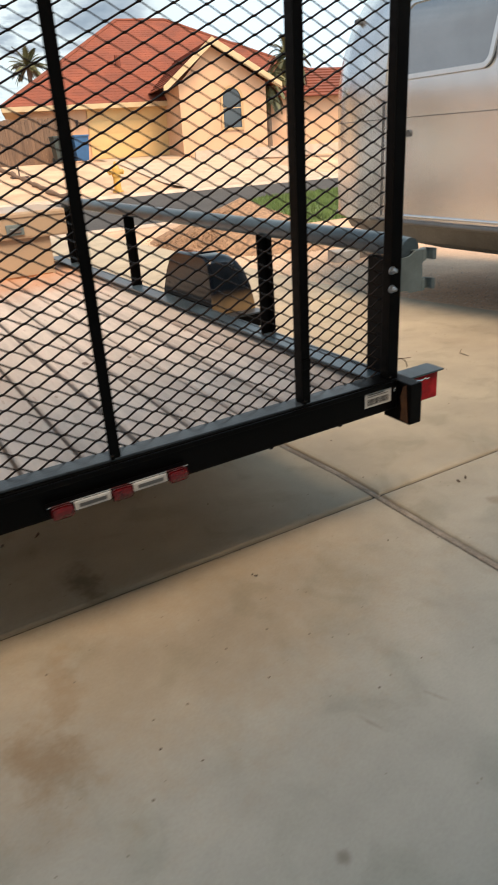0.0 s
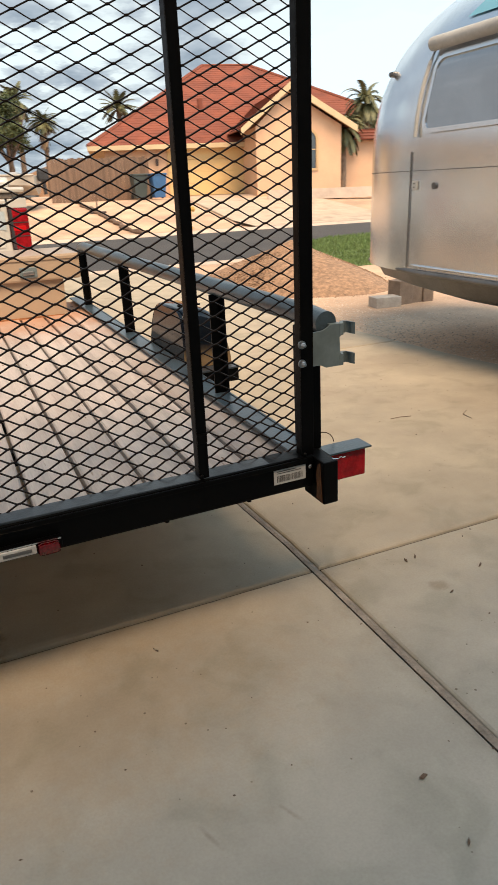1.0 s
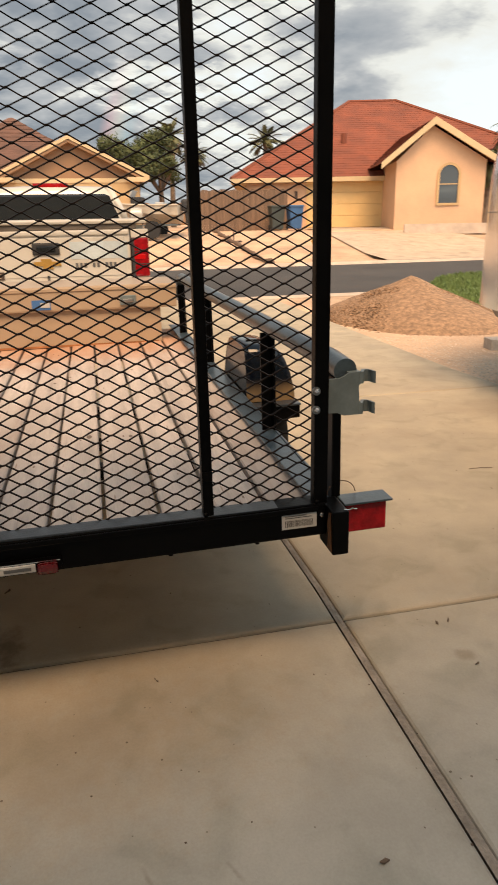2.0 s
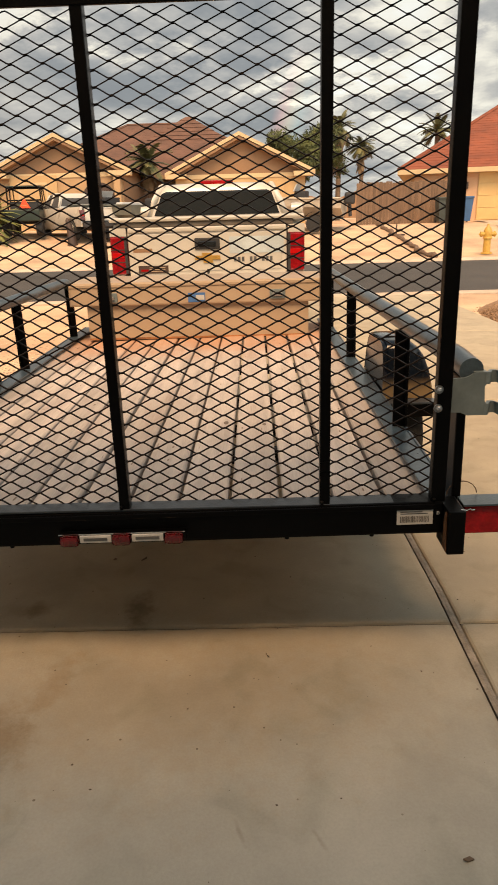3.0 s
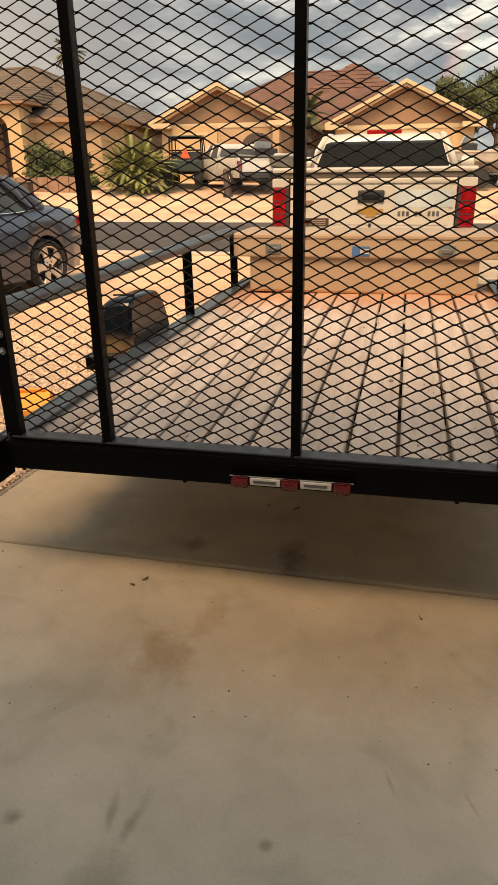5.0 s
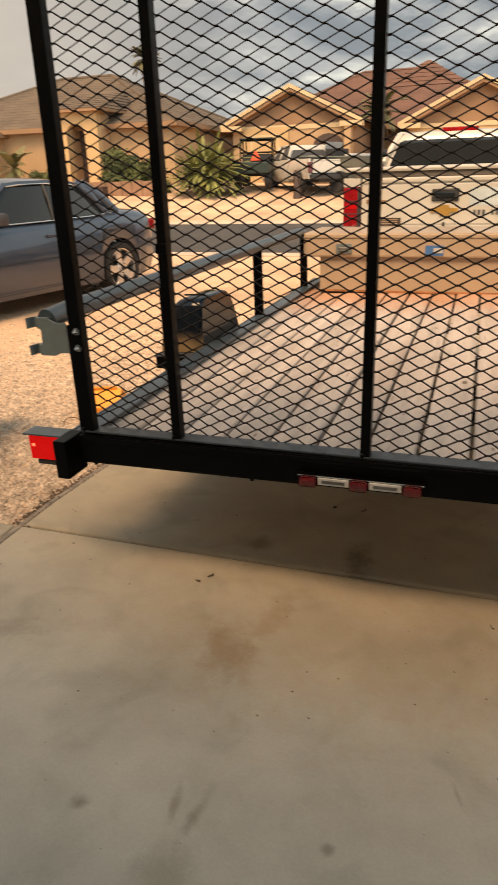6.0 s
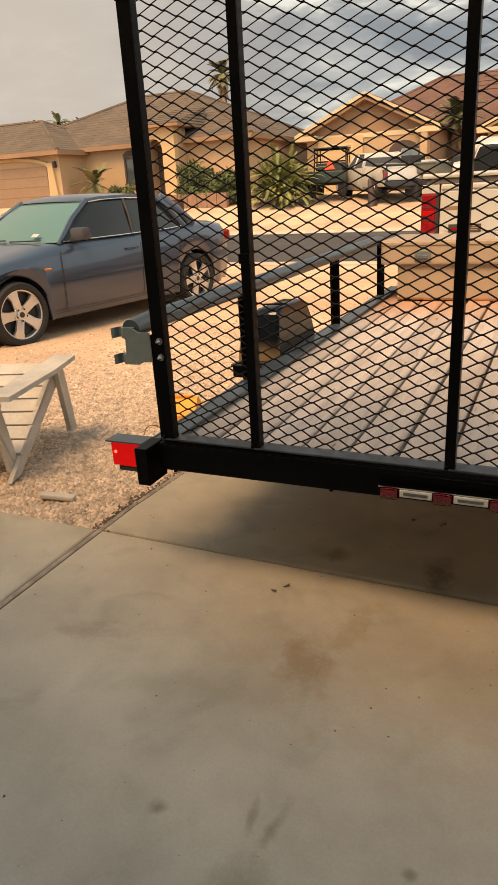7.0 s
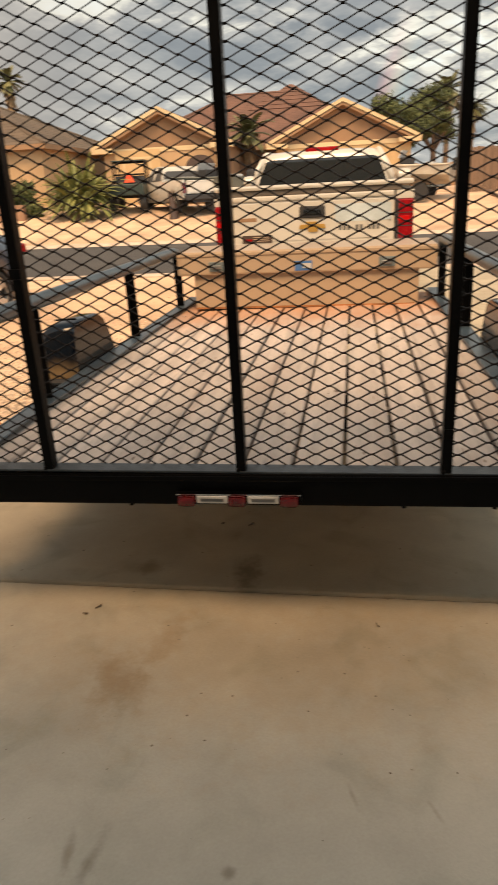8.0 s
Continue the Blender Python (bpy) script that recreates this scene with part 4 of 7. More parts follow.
    for x in (-0.79, -0.3, 0.42, 0.64):
        bm = B()
        lathe(bm, [(0.006, -0.02), (0.006, 0.0)], 8, Matrix.Translation((x, 0.03, 0.396)))
        part("stud", bm, M_BLACK, tr)
    return tr


def build_deck(tr):
    offset = 0.268 - 0.1425 * 8
    rng = random.Random(3)
    edges = [offset + 0.1425 * k for k in range(-1, 14)]
    edges = [max(-0.888, min(0.861, e)) for e in edges]
    for a, b in zip(edges, edges[1:]):
        if b - a < 0.03:
            continue
        bm = B()
        g = 0.004 + rng.uniform(0, 0.003)
        dz = rng.uniform(-0.003, 0.002)
        # a board with rounded arrises and a slight cup
        z1 = DECK_Z + dz
        prof = [(a + g, z1 - 0.038), (b - g, z1 - 0.038), (b - g, z1 - 0.006), (b - g - 0.005, z1 - 0.001), ((a + b) / 2, z1 - 0.002 + rng.uniform(-0.001, 0.002)), (a + g + 0.005, z1 - 0.001), (a + g, z1 - 0.006)]
        prism(bm, prof, "y", 0.064 + rng.uniform(0, 0.006), 3.32)
        part("deck_board", bm, M_DECK, tr)


def build_gate():
    g = thing("ramp_gate", (0, 0.02, 0.48), "black steel tailgate ramp of diamond expanded mesh, standing upright", "ramp gate")
    g.matrix_basis = pose(0, 0.02, 0.48, 0, -0.25, 0)
    y0, z_top = -0.012, 1.105
    for x, w in GATE_W:
        bm = B()
        d = 0.026 if w > 0.034 else 0.028
        # angle section: face and flange
        box(bm, x - w / 2, x + w / 2, y0 - 0.004, y0, 0.004, z_top + 0.03, 0.0015)
        fl = (x + w / 2 - 0.004) if x < 0.3 else (x - w / 2)
        box(bm, fl, fl + 0.004, y0, y0 + d, 0.004, z_top + 0.03, 0.0015)
        part("gate_post", bm, M_BLACK, g)
        bm = B()
        lathe(bm, [(0.002, -0.006), (0.0045, -0.004), (0.005, 0.003), (0.002, 0.006)], 10, Matrix.Translation((x - w * 0.3, y0 - 0.006, 0.01)))
        part("weld_bead", bm, M_BLACK, g, smooth=True)
    bm = B()
    box(bm, -0.815, 0.803, y0 - 0.006, y0 + 0.045, 0.0, 0.006, 0.002)
    part("bottom_angle", bm, M_SKYSHEEN_DARK, g, "worn bottom angle iron, sky reflection put into its colour")
    bm = B()
    box(bm, -0.815, 0.803, y0 - 0.006, y0 + 0.004, z_top, z_top + 0.036, 0.002)
    box(bm, -0.815, 0.803, y0, y0 + 0.04, z_top + 0.032, z_top + 0.036, 0.001)
    part("top_angle", bm, M_BLACK, g)
    for x in (-0.787, 0.778):
        for z in (0.249, 0.295):
            bm = B()
            m = Matrix.Translation((x, y0 - 0.006, z)) @ Matrix.Rotation(radians(90), 4, "X")
            lathe(bm, [(0.010, -0.002), (0.010, 0.002)], 16, m)
            lathe(bm, [(0.007, 0.002), (0.007, 0.008), (0.005, 0.010), (0.0045, 0.016), (0.003, 0.018)], 6, m)
            part("bolt", bm, M_BOLT, g, "bright zinc bolt")
    # expanded metal: wavy strands bonded at their crests
    lw, sw = MESH_LW, MESH_SW
    x0, x1 = -0.80, 0.79
    zb = 0.0109
    n_str = int((z_top + 0.02 - zb) / (sw / 2))
    vs, fs = [], []
    th, dp = 0.00115, 0.0016
    # one period: a rounded bond below, a straight leg up, a rounded bond above, a straight leg down
    nodes = ((-0.115, -0.66, -1), (-0.05, -0.97, -1), (0.05, -0.97, 1), (0.115, -0.66, 1), (0.385, 0.66, -1), (0.45, 0.97, -1), (0.55, 0.97, 1), (0.615, 0.66, 1))
    for k in range(n_str):
        zc = zb + k * sw / 2
        sg = -1 if k % 2 == 0 else 1
        base = len(vs)
        row = []
        for p in range(-1, int((x1 - x0) / lw) + 2):
            for u, c, side in nodes:
                x = x0 - MESH_SHIFT + (p + u + 0.5) * lw
                if x0 <= x <= x1:
                    row.append((x, c * sg, side))
        for i, (x, c, side) in enumerate(row):
            # the bonds are a little heavier and slightly twisted
            slant = 0.0005 * side
            z = zc + c * (sw / 4 - th * 0.4) + slant
            t2 = th * 1.2
            yy = 0.0020 * c
            vs += [(x, yy - dp, z - t2), (x, yy + dp, z - t2 + 0.0012), (x, yy + dp, z + t2 + 0.0012), (x, yy - dp, z + t2)]
            if i:
                a, b = base + 4 * (i - 1), base + 4 * i
                for q in range(4):
                    fs.append((a + q, a + (q + 1) % 4, b + (q + 1) % 4, b + q))
    me = bpy.data.meshes.new("mesh_panel")
    me.from_pydata(vs, [], fs)
    me.materials.append(M_MESH)
    ob = new("mesh_panel", me)
    ob.location = (0, 0.031, 0)
    ob.parent = g
    tagged(ob, "dark diamond expanded-metal mesh", kind="stuff")
    # patches of welded tie at one post
    bm = B()
    box(bm, 0.497, 0.522, y0 - 0.008, y0 - 0.004, 0.095, 0.12, 0.003)
    part("weld_patch", bm, M_BLACK, g)
    bm = B()
    box(bm, -0.53, -0.50, y0 - 0.008, y0 - 0.004, 0.50, 0.525, 0.003)
    part("weld_patch", bm, M_BLACK, g)


MESH_LW, MESH_SW, MESH_SHIFT = 0.0695, 0.03262, 0.0491


def build_job_box():
    t = thing("job_box", (-0.030, 2.84, DECK_Z), "tan painted steel job box with overhanging lid and latches", "tool box")
    bm = B()
    box(bm, -0.722, 0.722, 0.0, 0.44, 0.0, 0.26, 0.008)
    part("body", bm, M_BOXTAN, t)
    bm = B()
    box(bm, -0.825, 0.825, -0.03, 0.50, 0.222, 0.370, 0.012)
    box(bm, -0.82, 0.82, -0.036, -0.028, 0.340, 0.360, 0.003)
    part("lid", bm, M_BOXTAN, t, "tan lid with a folded front edge")
    for x in (-0.56, 0.52):
        bm = B()
        box(bm, x - 0.05, x + 0.05, -0.042, -0.030, 0.245, 0.305, 0.004)
        la = part("latch", bm, M_GALV, t, "zinc paddle latch")
        bm = B()
        box(bm, x - 0.032, x + 0.032, -0.052, -0.042, 0.262, 0.285, 0.005)
        part("paddle", bm, M_BOLT, la)
    bm = B()
    box(bm, -0.055, 0.055, -0.0335, -0.0305, 0.235, 0.295)
    bd = part("badge", bm, M_BLUE, t, "blue and white badge plate")
    bm = B()
    box(bm, -0.005, 0.05, -0.0365, -0.034, 0.250, 0.280)
    part("badge_mark", bm, M_WHITE_STICKER, bd)
    bm = B()
    box(bm, -0.72, 0.70, -0.006, -0.001, 0.0, 0.012)
    part("rust_line", bm, M_RUST, t, "orange rust along the base")


# ---- vehicles ----
def interp(y, pts):
    return float(np.interp(y, [p[0] for p in pts], [p[1] for p in pts]))


def arch_z(y, axles, r, zc, sill):
    z = sill
    for a in axles:
        d = abs(y - a)
        if d < r:
            z = max(z, zc + math.sqrt(r * r - d * d))
    return z


def wheel(parent, x, y, r, w, spokes, mat_rim, side, drop=0.0):
    """A tyre with its rim; side +1: the rim's face looks to +x."""
    m = Matrix.Translation((x, y, r - drop))
    bm = B()
    lathe(bm, [(r * 0.76, -w * 0.42), (r * 0.805, -w * 0.5), (r * 0.94, -w * 0.5), (r * 0.99, -w * 0.36), (r, -w * 0.2), (r, w * 0.2), (r * 0.99, w * 0.36), (r * 0.94, w * 0.5), (r * 0.805, w * 0.5), (r * 0.76, w * 0.42)], 40, m, "x", False)
    ty = part("tyre", bm, M_RUBBER, parent, smooth=True, autosmooth=40)
    bm = B()
    f = side * w * 0.40
    # rim barrel and dark well
    lathe(bm, [(r * 0.70, -side * w * 0.3), (r * 0.72, f * 0.2), (r * 0.20, f * 0.25)] if side > 0 else [(r * 0.20, f * 0.25), (r * 0.72, f * 0.2), (r * 0.70, -side * w * 0.3)], 32, m, "x")
    part("wheel_well", bm, M_BLACKPL, ty)
    bm = B()
    for a, b in (((r * 0.775, f), (r * 0.72, f * 0.96)), ((r * 0.72, f * 0.96), (r * 0.71, f * 0.3))):
        rows = []
        for rr, h in (a, b):
            rows.append([m @ Vector((h, rr * math.cos(t), rr * math.sin(t))) for t in [k * 2 * math.pi / 40 for k in range(41)]])
        loft(bm, rows)
    for k in range(spokes):
        t = 2 * math.pi * (k + 0.25) / spokes
        rot = Matrix.Rotation(t, 4, "X")
        wi, wo = r * 0.12, r * 0.17
        poly = [(-wi, r * 0.10), (wi, r * 0.10), (wo * 0.8, r * 0.52), (wo * 1.15, r * 0.74), (-wo * 1.15, r * 0.74), (-wo * 0.8, r * 0.52)]
        vs0 = [bm.verts.new(m @ rot @ Vector((f * 0.98 - side * 0.012 * (p[1] < r * 0.2), p[0], p[1]))) for p in poly]
        vs1 = [bm.verts.new(m @ rot @ Vector((f * 0.72, p[0] * 1.15, p[1]))) for p in poly]
        bm.faces.new(vs0)
        for q in range(6):
            bm.faces.new((vs0[q], vs0[(q + 1) % 6], vs1[(q + 1) % 6], vs1[q]))
    part("rim", bm, mat_rim, ty, "bright alloy rim with wide spokes")
    bm = B()
    a, b = sorted((f * 0.75, f * 1.0))
    lathe(bm, [(r * 0.17, a), (r * 0.17, b)], 20, m, "x")
    for k in range(5):
        t = 2 * math.pi * (k + 0.75) / 5
        lathe(bm, [(0.012, a), (0.012, f * 1.02)] if side > 0 else [(0.012, f * 1.02), (0.012, b)], 8, m @ Matrix.Translation((0, r * 0.235 * math.cos(t), r * 0.235 * math.sin(t))), "x")
    part("hub", bm, mat_rim, ty)
    bm = B()
    a, b = sorted((f * 0.98, f * 1.03))
    lathe(bm, [(r * 0.09, a), (r * 0.09, b)], 16, m, "x")
    for k in range(5):
        t = 2 * math.pi * (k + 0.75) / 5
        lathe(bm, [(0.010, a), (0.010, b)], 8, m @ Matrix.Translation((0, r * 0.19 * math.cos(t), r * 0.19 * math.sin(t))), "x")
    part("hub_cap", bm, M_BLACKPL, ty)
    return ty


def build_sedan():
    car = thing("sedan_car", CAR_AT, "blue-grey four-door sedan parked on the gravel", "car", turn=CAR_TURN)
    ax = (-1.3625, 1.3625)
    r = 0.318
    top = [(-2.16, 0.50), (-2.13, 0.60), (-2.05, 0.69), (-1.85, 0.765), (-1.4, 0.85), (-0.80, 0.955), (-0.4, 0.99), (1.2, 1.00), (1.62, 1.03), (2.20, 1.00), (2.28, 0.93), (2.31, 0.60), (2.30, 0.42)]
    shoulder = [(-2.16, 0.47), (-2.10, 0.58), (-1.9, 0.70), (-1.4, 0.79), (-0.7, 0.865), (0.4, 0.905), (1.4, 0.925), (2.1, 0.90), (2.28, 0.80), (2.30, 0.5)]
    half = [(-2.16, 0.40), (-2.12, 0.55), (-2.0, 0.70), (-1.8, 0.79), (-1.4, 0.845), (-0.7, 0.865), (0.8, 0.87), (1.4, 0.86), (1.9, 0.81), (2.2, 0.72), (2.30, 0.58)]
    ys = sorted(set(list(np.linspace(-2.16, 2.30, 66)) + [a + d for a in ax for d in np.linspace(-0.37, 0.37, 23)] + [-2.13, -2.10, 2.28]))
    secs_l, secs_r = [], []
    for y in ys:
        zt, zs, h = interp(y, top), interp(y, shoulder), interp(y, half)
        zb = arch_z(y, ax, 0.365, r + 0.005, 0.20 if -1.9 < y < 2.0 else 0.24)
        zb = min(zb, zs - 0.03)
        zm = zb + (zs - zb) * 0.55
        bottom_in = 0.03 if abs(min(abs(y - a) for a in ax)) > 0.37 else 0.0
        sec = [(h - 0.16, zb + 0.0), (h - 0.02 - bottom_in, zb), (h - 0.005, zb + 0.03 + (zm - zb) * 0.3), (h + 0.008, zm), (h - 0.006, zs - 0.03), (h - 0.03, zs), (h - 0.10, zs + (zt - zs) * 0.55), (h * 0.55, zt - 0.012), (0.0, zt)]
        secs_l.append([(x, y, z) for x, z in sec])
        secs_r.append([(-x, y, z) for x, z in sec])
    bm = B()
    loft(bm, secs_l)
    loft(bm, secs_r)
    bmesh.ops.remove_doubles(bm, verts=bm.verts[:], dist=0.0008)
    part("body", bm, M_CAR, car, smooth=True, autosmooth=38)
    # front and rear closing panels and dark underside
    bm = B()
    box(bm, -0.62, 0.62, -2.10, 2.24, 0.22, 0.55)
    part("underbody", bm, M_BLACKPL, car)
    # cabin: glass hull, with roof and pillars over it
    base = [(-0.68, 0.72, 0.945), (-0.48, 0.77, 0.95), (0.2, 0.79, 0.955), (1.0, 0.775, 0.965), (1.45, 0.70, 0.985), (1.66, 0.60, 1.01)]
    roof = [(-0.10, 0.55, 1.345), (0.05, 0.58, 1.362), (0.45, 0.595, 1.368), (0.85, 0.58, 1.348), (1.05, 0.55, 1.312), (1.14, 0.51, 1.285)]
    for nm, a, b_, mt, lab in (("windscreen", (base[0], roof[0]), None, M_GLASS_TEAL, "green-tinted windscreen"), ("rear_window", (base[-1], roof[-1]), None, M_GLASS_DARK, "dark rear window")):
        bm = B()
        (y0, h0, z0), (y1, h1, z1) = a
        rows = []
        for f in np.linspace(0, 1, 7):
            y, h, z = y0 + (y1 - y0) * f, h0 + (h1 - h0) * f, z0 + (z1 - z0) * f
            bow = (0.10 if nm == "windscreen" else -0.08) * (1 - 0.4 * f)
            rows.append([(x * h, y - bow * (1 - x * x) + 0.0, z + 0.03 * math.sin(f * math.pi)) for x in np.linspace(-1, 1, 11)])
        loft(bm, rows)
        part(nm, bm, mt, car, lab, smooth=True)
    for s in (-1, 1):
        bm = B()
        rows = [[(s * h, y, z) for y, h, z in base], [(s * (h * 0.5 + hh * 0.5 + 0.012), (y + yy) / 2, (z + zz) / 2) for (y, h, z), (yy, hh, zz) in zip(base, roof)], [(s * h, y, z - 0.02) for y, h, z in roof]]
        loft(bm, rows)
        part("side_window", bm, M_GLASS_DARK, car, "dark tinted side glass", smooth=True)
        for pts, rad in (([(s * 0.735, -0.69, 0.93), (s * 0.665, -0.42, 1.165), (s * 0.565, -0.10, 1.345)], 0.027), ([(s * 0.79, 0.34, 0.945), (s * 0.715, 0.37, 1.18), (s * 0.59, 0.42, 1.35)], 0.016),
                         ([(s * 0.73, 1.30, 0.97), (s * 0.66, 1.12, 1.19), (s * 0.555, 0.98, 1.35)], 0.045), ([(s * 0.70, 1.50, 0.985), (s * 0.63, 1.30, 1.17), (s * 0.53, 1.10, 1.33)], 0.065)):
            bm = B()
            tube(bm, pts, rad, 8)
            part("pillar", bm, M_CAR if rad != 0.016 else M_BLACKPL, car, smooth=True, autosmooth=60)
        # bright line round the side glass
        bm = B()
        tube(bm, [(s * (h + 0.012), y, z + 0.004) for y, h, z in base[:5]], 0.0065, 6)
        tube(bm, [(s * (h + 0.020), y, z - 0.022) for y, h, z in roof], 0.0065, 6)
        tube(bm, [(s * 0.715, 1.46, 0.985), (s * 0.665, 1.30, 1.16), (s * 0.575, 1.06, 1.33)], 0.006, 6)
        part("window_trim", bm, M_TRIM, car, "bright window trim")
        # mirror
        bm = B()
        box(bm, *sorted((s * 0.835, s * 1.04)), -0.62, -0.50, 0.96, 1.085, 0.034)
        box(bm, *sorted((s * 0.77, s * 0.87)), -0.58, -0.52, 0.945, 0.985, 0.01)
        part("door_mirror", bm, M_MIRRORCAP, car, "dark grey mirror housing", smooth=True, autosmooth=50)
        # handles, turn lamp, mould line, sill
        for y in (0.22, 1.18):
            bm = B()
            box(bm, *sorted((s * 0.866, s * 0.892)), y - 0.10, y + 0.10, 0.80, 0.825, 0.008)
            part("door_handle", bm, M_CAR, car)
        bm = B()
        box(bm, *sorted((s * 0.845, s * 0.862)), -1.02, -0.93, 0.70, 0.722, 0.006)
        part("turn_lamp", bm, M_AMBER, car, "amber side turn lamp")
        bm = B()
        for y in (-0.80, 0.36, 1.05):
            z0 = 0.27 if y < 1 else 0.66
            tube(bm, [(s * 0.861, y, z0), (s * 0.8785, y, 0.55 if y < 1 else 0.72), (s * 0.862, y + 0.01, 0.87)], 0.0045, 4)
        tube(bm, [(s * 0.878, y, 0.575 + 0.01 * y) for y in np.linspace(-0.95, 0.96, 8)], 0.004, 4)
        tube(bm, [(s * 0.866, y, 0.262) for y in np.linspace(-0.95, 0.96, 8)], 0.005, 4)
        part("door_seams", bm, M_BLACKPL, car)
        # lamps
        bm = B()
        box(bm, *sorted((s * 0.50, s * 0.73)), 2.20, 2.262, 0.73, 0.86, 0.02)
        box(bm, *sorted((s * 0.64, s * 0.748)), 2.06, 2.22, 0.74, 0.87, 0.02)
        part("tail_lamp", bm, M_REDLENS, car, "red tail lamp")
        bm = B()
        box(bm, *sorted((s * 0.42, s * 0.72)), -2.10, -2.0, 0.56, 0.68, 0.03)
        part("headlamp", bm, M_CLEARLENS, car)
        for y in ax:
            wheel(car, s * 0.765, y, r, 0.215, 5, M_ALLOY, s)
            bm = B()
            rows = []
            for t in np.linspace(0, math.pi, 15):
                rows.append([(s * 0.60, y - 0.375 * math.cos(t), r + 0.375 * math.sin(t)), (s * 0.845, y - 0.368 * math.cos(t), r + 0.368 * math.sin(t))])
            loft(bm, rows)
            part("wheel_arch", bm, M_BLACKPL, car)
    bm = B()
    rows = []
    for k, (y, h, z) in enumerate([(-0.15, 0.54, 1.318)] + roof + [(1.19, 0.48, 1.265)]):
        crown = (0.012, 0.022, 0.038)[min(k, 2)]
        rows.append([(x * (h + 0.015), y - (0.05 if k == 0 else 0.02) * (1 - x * x) * (k < 2), z + 0.012 + crown * (1 - x * x) ** 0.8) for x in np.linspace(-1, 1, 11)])
    loft(bm, rows)
    for s in (-1, 1):
        loft(bm, [[(s * (h + 0.015), y, z + 0.014) for y, h, z in roof], [(s * (h + 0.02), y, z - 0.025) for y, h, z in roof]])
    part("roof", bm, M_CAR, car, smooth=True, autosmooth=40)
    # dark interior so that the cabin is not empty
    bm = B()
    box(bm, -0.62, 0.62, -0.55, 1.3, 0.5, 0.98, 0.05)
    for x in (-0.35, 0.35):
        box(bm, x - 0.22, x + 0.22, 0.25, 0.38, 0.9, 1.22, 0.05)
    part("cabin", bm, M_BLACKPL, car)
    bm = B()
    box(bm, 0.36, 0.46, -0.66, -0.657, 0.985, 1.015)
    for v in bm.verts:
        v.co.y += (v.co.z - 0.975) * 1.5 - 0.105
        v.co.z += 0.02
    part("windscreen_sticker", bm, M_WHITE_STICKER, car, "small registration sticker")
    bm = B()
    for x0 in (-0.55, 0.05):
        tube(bm, [(x0, -0.80, 0.962), (x0 + 0.5, -0.78, 0.972)], 0.007, 5)
    part("wiper", bm, M_BLACKPL, car)


